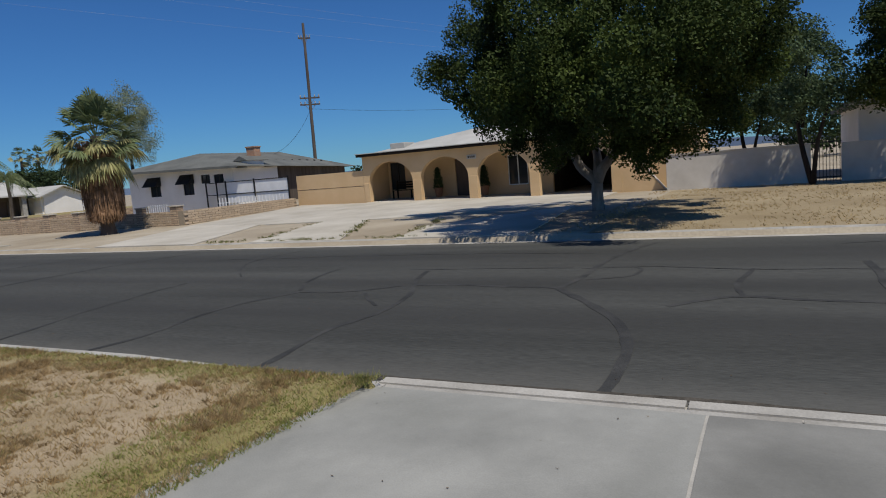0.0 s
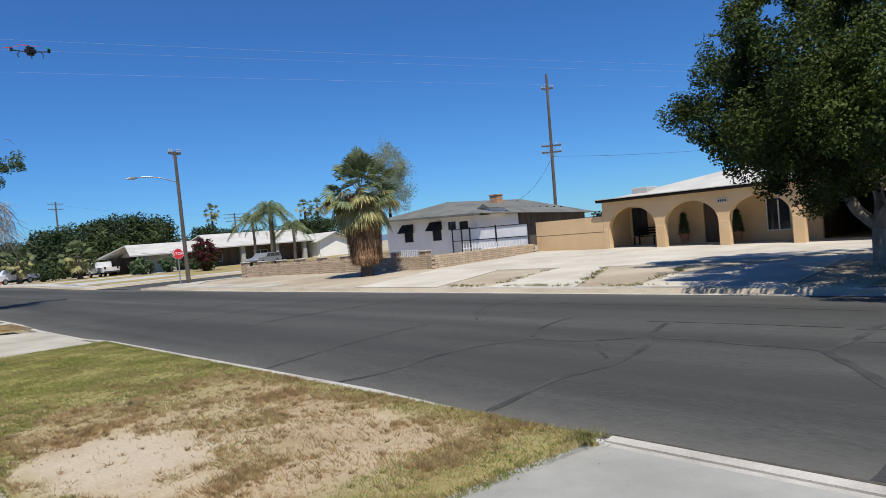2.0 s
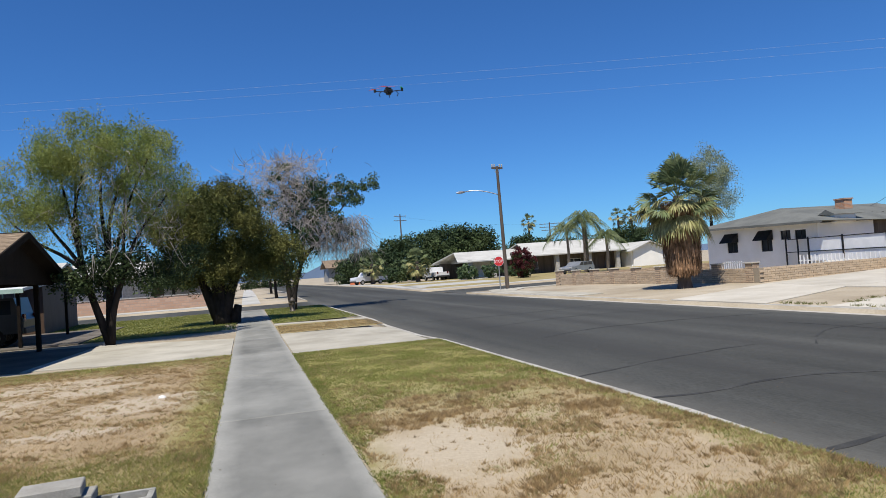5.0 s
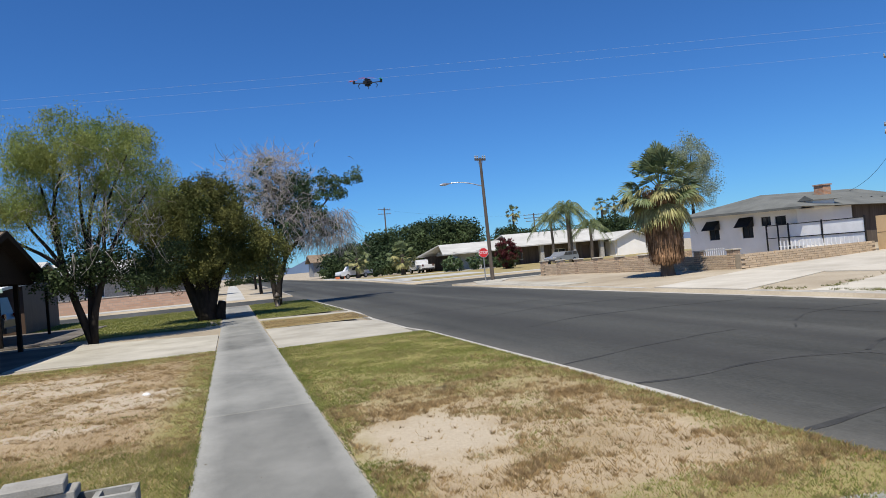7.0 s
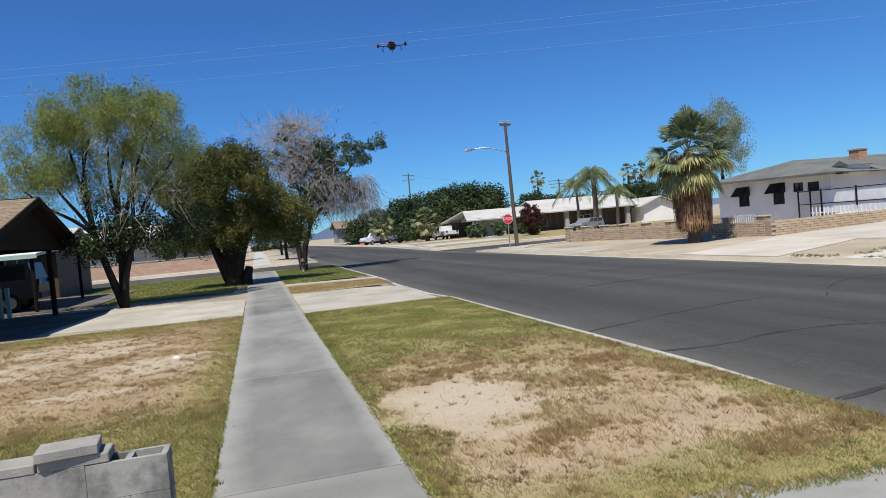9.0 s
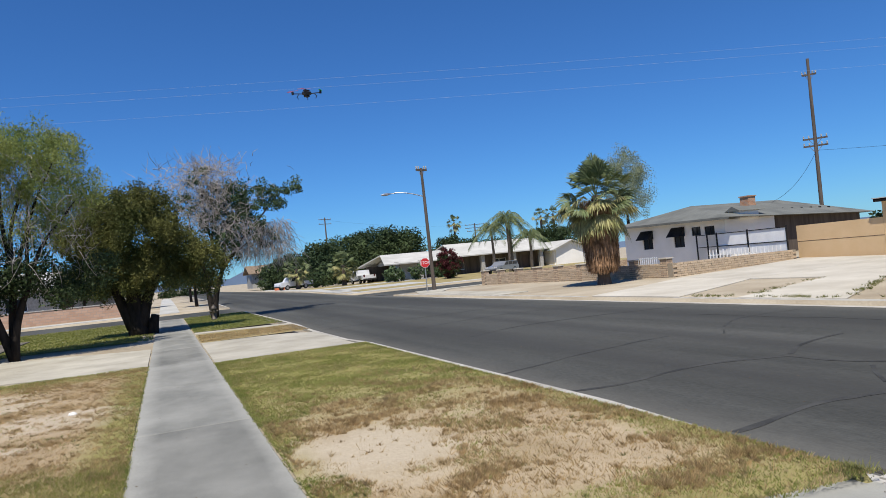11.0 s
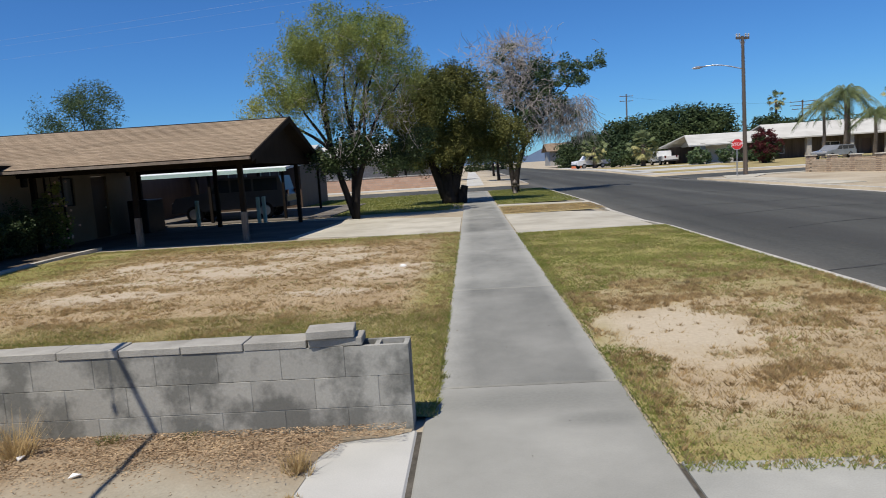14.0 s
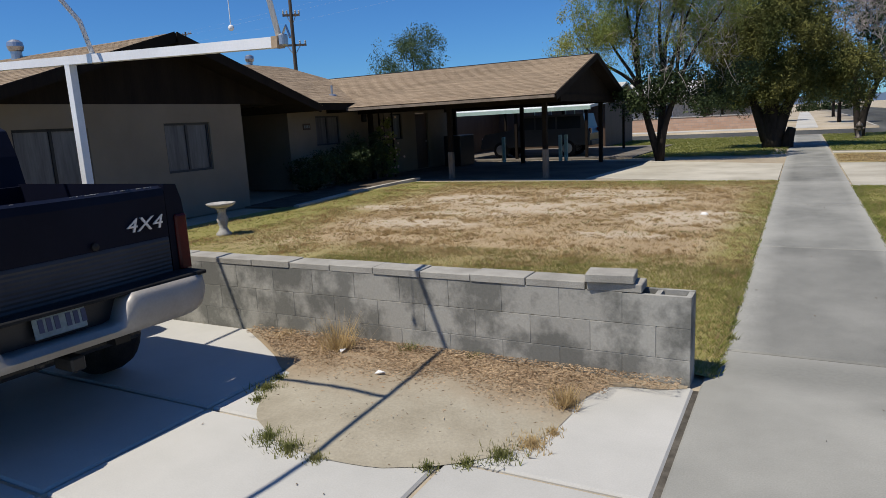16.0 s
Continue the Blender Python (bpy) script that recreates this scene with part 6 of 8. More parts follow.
blobs = [(-0.9, 29.6, 3.9, 2.0, 2.0, 1.9), (-0.6, 29.6, 5.1, 1.35, 1.4, 1.0), (-2.5, 29.4, 4.1, 1.2, 1.3, 1.0), (-2.3, 29.4, 2.8, 1.2, 1.3, 1.2), (0.6, 29.7, 3.2, 1.1, 1.3, 1.3), (1.7, 29.8, 2.6, 0.9, 1.0, 1.0), (-0.6, 29.3, 2.5, 1.6, 1.3, 0.75), (-1.9, 29.4, 5.0, 0.8, 0.9, 0.7)]
cc = np.concatenate([clump_centres(blobs, 560, 0.5), lobes(blobs, 16, 0.4, 5, 0.95)])
crown = foliage(cc, 0.34, 170, 0.11, 0.34, 0.6, 0, 1.5, 0.3)
cypress = tree("cypress_tree", C0, "dense dark olive-green tree with a thick short trunk", [((-1.0, 29.6, -0.1), (-1.1, 29.6, 2.2), 0.42, 0.24, 0.05), ((-0.9, 29.6, 0.3), (-0.2, 29.5, 2.4), 0.28, 0.15, 0.08), ((-1.2, 29.6, 0.3), (-1.9, 29.6, 2.4), 0.26, 0.14, 0.08), ((-0.5, 29.5, 0.0), (-0.35, 29.4, 0.75), 0.24, 0.16, 0.02)], crown, "cypress", "dark_bark")

# half-bare tree by the kerb
A0 = (2.55, 38.9, 0)
blobs = [(3.4, 39.4, 5.6, 1.3, 1.0, 1.5), (4.6, 39, 5.6, 1.3, 1.5, 1.6), (6.2, 39.2, 6.5, 1.1, 1.3, 0.9), (3.4, 38.6, 3.9, 1.5, 1.4, 0.9), (7.7, 39.2, 6.7, 0.8, 0.8, 0.45), (5.4, 39.0, 4.2, 1.0, 1.0, 0.9), (1.4, 39.3, 5.6, 0.7, 0.8, 1.2), (2.6, 39.2, 7.4, 1.0, 1.0, 0.5), (3.3, 39.2, 6.3, 1.7, 1.2, 1.2)]
cc = clump_centres(blobs, 250, 0.3)
crown = foliage(cc, 0.34, 95, 0.13, 0.45, 0.3, 0, 0.8, 0.2)
forks = [((2.3, 38.9, 2.3), 0.12), ((3.1, 38.9, 2.4), 0.12)]
st = stem_set(A0, forks, [(1.6, 38.8, 5.6), (2.4, 39, 6.8), (3.3, 39, 7.2), (4.6, 39, 5.8), (6.2, 39.2, 6.0), (5.0, 39, 4.2), (2.9, 38.4, 5.5)], 0.2)
tw = B()
for i in range(2600):
    a = rng.uniform(0, 1)
    p = Vector((2.6 + rng.normal(0, 1.1), 38.6 + rng.normal(0, 0.9), rng.uniform(4.2, 8.0))) if a < 0.6 else Vector((rng.uniform(3, 7), 39 + rng.normal(0, 0.8), rng.uniform(3.2, 5.0)))
    q = p + Vector((rng.normal(0, 0.45), rng.normal(0, 0.35), rng.uniform(-0.2, 0.9) if a < 0.6 else rng.uniform(-1.2, -0.2)))
    tw.tube(limb(p, q, 0.1, 4), taper(0.016, 0.006, 4), 3, False)
half_bare = tree("half_bare_tree", A0, "half-bare street tree with grey twigs and blue-green leaves", st, crown, "acacia", "dark_bark", tw)
half_bare.location, half_bare.scale = Vector(A0) * 0.945, (0.945, 0.945, 1.0)
for x, y, h in ((2.6, 62.0, 4.5), (-2.5, 70.0, 5.0), (2.8, 80.0, 5.0), (-6.0, 62.0, 4.0)):
    g0 = rise(y)
    cc = clump_centres([(x, y, g0 + h * 0.68, 1.9, 1.9, h * 0.30), (x + 0.8, y, g0 + h * 0.55, 1.4, 1.4, h * 0.2)], 80, 0.4)
    tree("street_tree", (x, y, g0), "small dark green street tree on the far pavement", [((x, y, g0 - 0.1), (x, y, g0 + h * 0.5), 0.16, 0.09, 0.08), ((x, y, g0 + h * 0.4), (x + 0.8, y, g0 + h * 0.7), 0.08, 0.03, 0.1)], foliage(cc, 0.6, 60, 0.25, 0.5), "acacia", "dark_bark")
# thin pale tree behind the fan palm, and trees past the arches
for x, y, gz, h, wd, m_, lab, dens in ((32.9, 40.9, 0.2, 8.9, 2.0, "silver_leaf", "thin silvery tree behind the palm", 190), (27.0, -1.1, 0.0, 5.9, 1.1, "acacia", "slim two-stemmed tree by the white wall", 60), (26.6, -4.2, 0.0, 6.6, 1.6, "ficus", "tall dark tree at the yard's edge", 230),
                                      (-21.3, 36.1, 0.0, 7.2, 2.3, "acacia", "round grey-green tree behind the roof", 150), (27.5, -8.2, 0.0, 7.6, 2.6, "ficus", "dark tree over the white building", 200), (33.0, 1.0, 0.2, 5.6, 2.2, "acacia", "leafy tree behind the white wall", 150)):
    blobs = [(x, y, gz + h * 0.70, wd, wd, h * 0.27), (x + 0.5, y + 0.4, gz + h * 0.86, wd * 0.7, wd * 0.7, h * 0.15), (x - 0.4, y - 0.7 * wd, gz + h * 0.55, wd * 0.6, wd * 0.6, h * 0.16), (x, y + 0.6 * wd, gz + h * 0.52, wd * 0.5, wd * 0.5, h * 0.15)]
    cc = clump_centres(blobs, dens, 0.45)
    tree("yard_tree", (x, y, gz), lab, [((x, y, gz - 0.1), (x + 0.5, y + 0.5, gz + h * 0.6), 0.11, 0.05, 0.15), ((x, y, gz - 0.1), (x - 0.3, y - 0.6, gz + h * 0.55), 0.09, 0.04, 0.2), ((x + 0.3, y + 0.3, gz + h * 0.35), (x + 0.2, y, gz + h * 0.85), 0.06, 0.03, 0.1)], foliage(cc, 0.48, 110 if x > 0 else 130, 0.12, 0.36, 0.8, 0, 1.3, 0.3) if m_ == "silver_leaf" or x < 0 else foliage(cc, 0.55, 200, 0.12, 0.45, 0.3), m_, "dark_bark")


def fan_leaf(origin, direction, petiole, radius, n=20, droop=0.3):
    """A palm fan: a stalk and a spread of folded segments whose tips hang."""
    o, d = Vector(origin), Vector(direction).normalized()
    side = d.cross(Vector((0, 0, 1)))
    side = Vector((1, 0, 0)) if side.length < 0.05 else side.normalized()
    side = Matrix.Rotation(rng.uniform(-0.7, 0.7), 3, d) @ side
    upn = side.cross(d)
    hub = o + d * petiole
    vs, fs = [], []
    w = 0.025
    vs += [o - side * w, o + side * w, hub + side * w * 0.7, hub - side * w * 0.7]
    fs.append((0, 1, 2, 3))
    for i in range(n):
        a = math.radians(-76 + 152 * i / (n - 1))
        t = (d * math.cos(a) + side * math.sin(a)).normalized()
        L = radius * (0.8 + 0.2 * math.cos(a)) * rng.uniform(0.88, 1.1)
        k = side * math.cos(a) - d * math.sin(a)
        m1 = hub + t * L * 0.6 + upn * 0.05 * (i % 2) - Vector((0, 0, droop * L * 0.12))
        e = hub + t * L * 0.95 - Vector((0, 0, droop * L * rng.uniform(0.35, 0.75)))
        ww = 0.052 * radius
        b0 = len(vs)
        vs += [hub, m1 - k * ww, e, m1 + k * ww]
        fs.append((b0, b0 + 1, b0 + 2, b0 + 3))
    return vs, fs


def fan_palm(name, base, h, crown_r, skirt, label, n_green=36, n_olive=32):
    x, y, z = base
    root = thing(name, base, label, "palm tree")
    b = B()
    b.tube([(x, y, z - 0.1), (x, y, z + 0.3), (x, y, z + h * 0.5), (x, y, z + h)], [0.36, 0.28, 0.24, 0.2], 12)
    for k in range(40):
        a, zz = k * 2.4, z + 0.15 + (h - 0.2) * k / 40
        b.add([(x + 0.25 * math.cos(a - 0.3), y + 0.25 * math.sin(a - 0.3), zz), (x + 0.25 * math.cos(a + 0.3), y + 0.25 * math.sin(a + 0.3), zz), (x + 0.33 * math.cos(a), y + 0.33 * math.sin(a), zz + 0.12)], [(0, 1, 2)])
    part("trunk", b, "pole_wood", root)
    top = Vector((x, y, z + h))
    for nm, n, e0, e1, mt, pe, dr in (("green_crown", n_green, -16, 84, "palm_green", 0.75, 0.35), ("olive_crown", n_olive, -56, -8, "palm_olive", 0.7, 0.75)):
        b = B()
        for k in range(n):
            if skirt:
                b = B()
            az, el = k * 2.39996 + rng.uniform(-0.2, 0.2), math.radians(e0 + (e1 - e0) * (k + 0.5) / n + rng.uniform(-13, 13))
            d = Vector((math.cos(az) * math.cos(el), math.sin(az) * math.cos(el), math.sin(el)))
            b.add(*fan_leaf(top + Vector((0, 0, -0.35 + 0.35 * k / n)), d, crown_r * 0.58 * rng.uniform(0.7, 1.1), crown_r * 0.41, 22, dr))
            if skirt:
                part("frond", b, mt, root)
        if not skirt:
            part(nm, b, mt, root)
    if skirt:
        b = B()
        for k in range(4200):
            a = rng.uniform(0, 6.283)
            u = rng.uniform(0, 1) ** 0.8
            z1 = z + h - 0.2 - u * (skirt - 0.7)
            r0 = 0.25 + 0.55 * (1 - 0.45 * u) * rng.uniform(0.3, 1.15)
            ln = rng.uniform(0.6, 1.5)
            z0 = max(z + 0.75 - 0.35 * rng.random(), z1 - ln)
            r1 = (0.64 + 0.2 * (1 - u)) * rng.uniform(0.6, 1.15)
            da = rng.normal(0, 0.08)
            w = rng.uniform(0.015, 0.04)
            p, q = Vector((x + r0 * math.cos(a), y + r0 * math.sin(a), z1)), Vector((x + r1 * math.cos(a + da), y + r1 * math.sin(a + da), z0))
            s = Vector((-math.sin(a), math.cos(a), 0)) * w
            mid = p.lerp(q, 0.5) + Vector((math.cos(a), math.sin(a), 0)) * 0.08
            b.add([p - s, p + s, mid + s * 1.3, mid - s * 1.3, q], [(0, 1, 2, 3), (3, 2, 4)])
        part("dead_skirt", b, "palm_dead", root, "hanging skirt of dead brown fronds")
    return root


fan_palm("fan_palm", (18.45, 25.0, yard(18.45, 25.0)), 4.05, 2.2, 3.5, "stocky fan palm with a skirt of dead fronds")


def feather_palm(name, base, h, r, label, n=20):
    x, y, z = base
    root = thing(name, base, label, "palm tree")
    part("trunk", B().tube([(x, y, z - 0.1), (x + 0.1, y, z + h * 0.5), (x, y, z + h)], [0.2, 0.15, 0.12], 8), "bark", root)
    for k in range(n):
        b = B()
        az, el = k * 2.39996, math.radians(5 + 78 * (k / n))
        pts = []
        for i in range(9):
            u = i / 8
            rr = r * u * math.cos(el)
            pts.append(Vector((x + rr * math.cos(az), y + rr * math.sin(az), z + h + r * u * math.sin(el) - 0.85 * r * u * u)))
        s = Vector((-math.sin(az), math.cos(az), 0))
        for i in range(1, 8):
            for j in range(3):
                p = pts[i].lerp(pts[i + 1], j / 3)
                for sg in (-1, 1):
                    e = p + s * sg * 0.15 * r * (1.2 - 0.09 * i) + Vector((0, 0, -0.50)) + (pts[i + 1] - pts[i]) * 0.5
                    b.add([p, p + (pts[i + 1] - pts[i]) * 0.22, e], [(0, 1, 2)])
        part("frond", b, "palm_green", root)
    return root


for x, y, h, r, lab in ((34.4, 66.7, 5.0, 2.9, "feathery queen palm before the white-roofed house"), (36.0, 65.9, 6.0, 3.4, "tall queen palm before the white-roofed house"), (38.1, 64.7, 3.9, 2.6, "shorter queen palm on the lawn"), (36.9, 67.0, 5.7, 3.1, "queen palm beside the others")):
    feather_palm("queen_palm", (x, y, rise(y)), h, r, lab)
for x, y, h in ((57.2, 127.5, 10.0), (73.2, 119.0, 9.6), (75.6, 118.0, 9.8), (30.0, 138.0, 6.5), (-6.0, 150.0, 7.0)):
    fan_palm("far_palm", (x, y, 0.2), h, 2.1, 0, "tall thin fan palm in the distance", 16, 10)
for x, y, h in ((21.0, 82.0, 2.6), (11.0 + 6, 92.0, 2.8)):
    fan_palm("low_palm", (x, y, 0.2), h, 2.2, 0, "low bushy palm at the street's far side", 22, 14)


def wood(name, blobs, n, rad, label, mt="wood_leaf", size=0.42, per=120):
    cc = clump_centres(blobs, n, 0.6)
    single(name, foliage(cc, rad, per, size, 0.55), mt, label, "trees", kind="stuff")


wood("far_trees", [(28, 112, 3.2, 8, 9, 4.0), (35, 112, 4.2, 7, 8, 4.6), (39.5, 112, 4.2, 4, 8, 3.9), (20, 112, 2.4, 5, 6, 3.0)], 560, 1.5, "dense dark green grove beyond the houses")
wood("far_trees", [(54, 121, 3.6, 5, 6, 4.0), (63, 120, 2.8, 7, 6, 2.8), (72, 116, 3.6, 5, 6, 4.0), (79, 116, 3.4, 6, 6, 3.8)], 330, 1.4, "dark trees behind the white roof")
wood("far_trees", [(-22, 130, 3, 14, 8, 4), (-4, 150, 3, 8, 8, 4.5), (-48, 120, 3, 16, 8, 4), (5, 170, 3, 5, 8, 4.5)], 320, 1.5, "far street trees behind the houses")
wood("far_trees", [(75, 22, 3.5, 6, 14, 4), (66, 44, 2.0, 3, 5, 1.5), (70, -10, 4.5, 6, 12, 5), (60, -28, 5, 8, 10, 5)], 320, 1.4, "trees behind the houses across the street")
wood("hedge", [(24.5, 73, 1.0, 1.2, 1.0, 0.9), (27.5, 72.5, 1.2, 1.0, 1.0, 1.0), (30, 72, 0.9, 1.2, 1, 0.8)], 60, 0.5, "low green shrubs before the porch", "acacia", 0.3, 40)
wood("hedge", [(20.0, 88, 1.4, 1.8, 3, 1.3), (22, 97, 1.8, 3, 5, 1.7), (21, 106, 1.6, 2.4, 4, 1.5), (17.5, 120, 1.8, 2, 8, 1.8)], 150, 0.8, "shrubs along the far side of the street", "wood_leaf", 0.4, 40)
bz = rise(64)
cc = np.concatenate([lobes([(27.85, 64.2, bz + 1.7, 1.1, 1.1, 1.1), (27.6, 64.2, bz + 2.5, 0.7, 0.8, 0.7)], 26, 0.4, 4, 0.9), clump_centres([(27.8, 64.2, bz + 1.4, 1.0, 1.0, 1.1)], 50, 0.2)])
bougain = tree("bougainvillea", (27.85, 64.2, bz), "deep red bougainvillea bush on the lawn", [((27.85, 64.2, bz - 0.1), (27.85, 64.2, bz + 1.4), 0.1, 0.05, 0.05), ((27.85, 64.2, bz), (27.2, 64.1, bz + 1.8), 0.06, 0.03, 0.1)], foliage(cc, 0.3, 80, 0.14, 0.6, 0, 0, 1.0, 0.2), "bougain", "dark_bark", category="bush")
part("leaves", foliage(cc[60:130] - np.array([0, 0, 0.3]), 0.35, 50, 0.16, 0.5, 0, 0, 1.0, 0.2), "wood_leaf", bougain, "dark green leaves among the blossom")

# shrubs by the house front
for y, r_, h_ in ((14.4, 0.9, 0.5), (15.8, 0.9, 0.62), (17.0, 0.7, 0.75)):
    bush = thing("shrub", (WXB + 0.75, y, 0), "dark rounded shrub under the house window", "shrub", "shrubs along the house")
    cc = clump_centres([(WXB + 0.75, y, h_, 0.6, r_, h_)], 55, 0.3)
    part("foliage", foliage(cc, 0.22, 100, 0.06, 0.6), "shrub", bush)
    part("stem", B().tube([(WXB + 0.75, y, -0.02), (WXB + 0.73, y + 0.05, h_ * 0.6), (WXB + 0.8, y - 0.1, h_ * 1.2)], [0.03, 0.022, 0.01], 6).tube([(WXB + 0.75, y, 0.0), (WXB + 0.7, y + 0.3, h_)], [0.02, 0.01], 5), "dark_bark", bush)
cc = clump_centres([(WXB + 0.75, 18.1, 1.1, 0.3, 0.25, 0.9), (WXB + 0.8, 18.05, 0.5, 0.35, 0.3, 0.5)], 60, 0.3)
rose = single("rose_bush", foliage(cc, 0.16, 60, 0.06, 0.6), "willow", "climbing rose with pale blossoms on the trellis", "rose bush")
for i in range(26):
    p = cc[i] + rng.normal(0, 0.08, 3) + np.array([0.16, -0.06, 0])
    part("blossom", B().ball(tuple(p), 0.035, 6, 4), "rose", rose)

# ---- the house with arches ----
AX = 29.0
ag = yard(AX, 13)
arch_house = thing("arch_house", (AX + 4, 11, ag), "peach stucco house front with round arches and pale roof", "house")
cols = [18.97, 15.97, 12.93, 9.88, 6.19]     # centres of the piers
top, spring, half_pier = 2.72, 1.45, 0.23


def arch_bay(y0, y1):
    """The wall over an arched opening between two pier faces."""
    r = (y1 - y0) / 2
    yc = (y0 + y1) / 2
    n = 20
    rise_ = min(r, 1.02)
    a = [(yc + r * math.cos(math.pi * i / n), spring + rise_ * math.sin(math.pi * i / n)) for i in range(n + 1)]
    b = B()
    for x in (AX, AX + 0.3):
        vs = [(x, y, z) for y, z in a] + [(x, y, top) for y, z in a]
        fs = [(i, i + 1, n + 2 + i, n + 1 + i) for i in range(n)]
        b.add(vs, fs if x > AX else [q[::-1] for q in fs])
    b.add([(AX, y, z) for y, z in a] + [(AX + 0.3, y, z) for y, z in a], [(i, n + 1 + i, n + 2 + i, i + 1) for i in range(n)])
    return b


for i, yc in enumerate(cols):
    gz = 0.1
    w = half_pier - (0.13 if i == 0 else 0)
    part("pier", B().box(AX - 0.012, yc - half_pier, gz - 0.1, AX + 0.312, yc + w, spring, 0.01), "peach", arch_house)
    part("pier_top", B().box(AX, yc - half_pier, spring, AX + 0.3, yc + w, top), "peach", arch_house)
for a, c in zip(cols[1:], cols):
    part("arch", arch_bay(a + half_pier, c - half_pier), "peach", arch_house)
part("parapet", B().box(AX - 0.001, 5.96, top, AX + 0.301, 19.07, 2.80), "peach", arch_house)
part("fascia", B().hexa([(AX - 0.28, 5.6, 2.80), (AX - 0.28, 19.25, 2.80), (AX + 0.3, 19.25, 2.80), (AX + 0.3, 5.6, 2.80), (AX - 0.28, 5.6, 2.93), (AX - 0.28, 19.25, 2.93), (AX + 0.3, 19.25, 2.99), (AX + 0.3, 5.6, 2.99)]), "dark_wood", arch_house, "dark brown fascia board")
part("roof", B().hexa([(AX - 0.3, 5.5, 2.935), (AX - 0.3, 19.3, 2.935), (AX + 9, 19.3, 2.94), (AX + 9, 5.5, 2.94), (AX - 0.3, 5.5, 2.97), (AX - 0.3, 19.3, 2.97), (AX + 9, 19.3, 3.3), (AX + 9, 5.5, 3.3)]), "white_roof", arch_house, "pale porch roof")
hx0, hx1, hy0, hy1 = AX + 2.4, AX + 12, 4.0, 20.0
b = B().add([(hx0, hy0, 3.05), (hx1, hy0, 3.05), (hx1, hy1, 3.05), (hx0, hy1, 3.05), (hx0 + 4.8, hy0 + 4.8, 4.15), (hx0 + 4.8, hy1 - 4.8, 4.15)], [(0, 1, 4), (1, 2, 5, 4), (2, 3, 5), (3, 0, 4, 5), (3, 2, 1, 0)])
part("hip_roof", b, "white_roof", arch_house, "low white hipped roof")
part("roof_box", B().box(AX + 3.0, 18.2, 2.95, AX + 4.2, 19.1, 3.5, 0.02), "white_roof", arch_house)
bw = AX + 2.4
part("wall", wall_with_holes(bw, bw + 0.2, 3.4, 19.2, 0.1, 2.9, [(14.2, 14.95, 0.12, 2.35), (11.0, 12.05, 0.8, 2.3), (17.95, 18.85, 0.95, 2.42), (6.6, 9.75, 0.1, 2.45)]), "peach", arch_house)
part("wall", B().box(AX + 0.302, 18.98, 0.1, bw - 0.001, 19.18, 2.79), "peach", arch_house, "end wall of the porch")
boxes("wall", "peach", arch_house, (bw + 0.2, 19.0, 0.1, bw + 9, 19.2, 2.9), (bw + 0.2, 3.4, 0.1, bw + 9, 3.6, 2.9), (bw + 8.8, 3.6, 0.1, bw + 9, 19.0, 2.9))
part("door", B().box(bw + 0.05, 14.22, 0.12, bw + 0.1, 14.93, 2.33), "door_shade_brown", arch_house, "dark front door")
part("garage_door", B().box(bw + 6.0, 6.4, 0.1, bw + 6.06, 9.95, 2.45), "door_shade_brown", arch_house, "dark garage door in shade")
boxes("wall", "door_shade_brown", arch_house, (bw + 0.2, 6.3, 0.1, bw + 6.1, 6.5, 2.9), (bw + 0.2, 9.85, 0.1, bw + 6.1, 10.05, 2.9))
window(arch_house, bw + 0.08, 11.0, 12.05, 0.8, 2.3, side=-1, sash="white_metal")
window(arch_house, bw + 0.08, 17.95, 18.85, 0.95, 2.42, side=-1, sash="dark_metal")
part("sign", B().box(AX - 0.03, 12.68, 2.24, AX, 13.17, 2.44, 0.005), "cream_concrete", arch_house, "beige number panel")
for k in range(4):
    part("sign_bar", B().box(AX - 0.036, 12.75 + k * 0.1, 2.29, AX - 0.03, 12.81 + k * 0.1, 2.39), "dark_metal", arch_house)
gz = 0.2
part("buttress", B().extrude([(0, 5.955, gz - 0.1), (0, 4.22, gz - 0.1), (0, 4.22, gz + 0.06), (0, 5.955, 2.48)], (AX, 0, 0), (AX + 0.3, 0, 0)), "peach", arch_house, "sloping peach wing wall")
part("coping", bar(Vector((AX + 0.15, 4.19, gz + 0.075)), Vector((AX + 0.15, 5.95, 2.495)), 0.34, 0.03), "cream_concrete", arch_house, "thin pale coping on the wing wall")
arch_house.location.z -= 0.25
for y in (15.75, 13.15):
    gz = yard(AX + 1.9, y)
    pot = thing("potted_shrub", (AX + 1.9, y, gz + 0.015), "narrow dark conical shrub in a clay pot", "potted plant", "shrubs on the porch")
    part("pot", B().lathe([(0.16, 0), (0.22, 0.4), (0.25, 0.42), (0.25, 0.48), (0.2, 0.48), (0.18, 0.4)], (AX + 1.9, y, gz + 0.015), 14), "terracotta", pot)
    cc = np.array([(AX + 1.9 + 0.5 * r_ * math.cos(a), y + 0.5 * r_ * math.sin(a), gz + 0.5 + u * 1.0) for u, a, r_ in ((k / 60, k * 2.4, 0.38 * (1 - k / 60) + 0.05) for k in range(60))])
    part("shrub", foliage(cc, 0.13, 50, 0.06, 0.5), "shrub", pot)
by, bg = 17.75, yard(AX + 1.9, 17.75) + 0.015
bench = thing("bench", (AX + 1.9, by, bg), "dark slatted bench on the porch", "bench")
for k in range(4):
    part("slat", B().box(AX + 1.55 + k * 0.12, by - 0.6, bg + 0.42, AX + 1.64 + k * 0.12, by + 0.6, bg + 0.45), "dark_wood", bench)
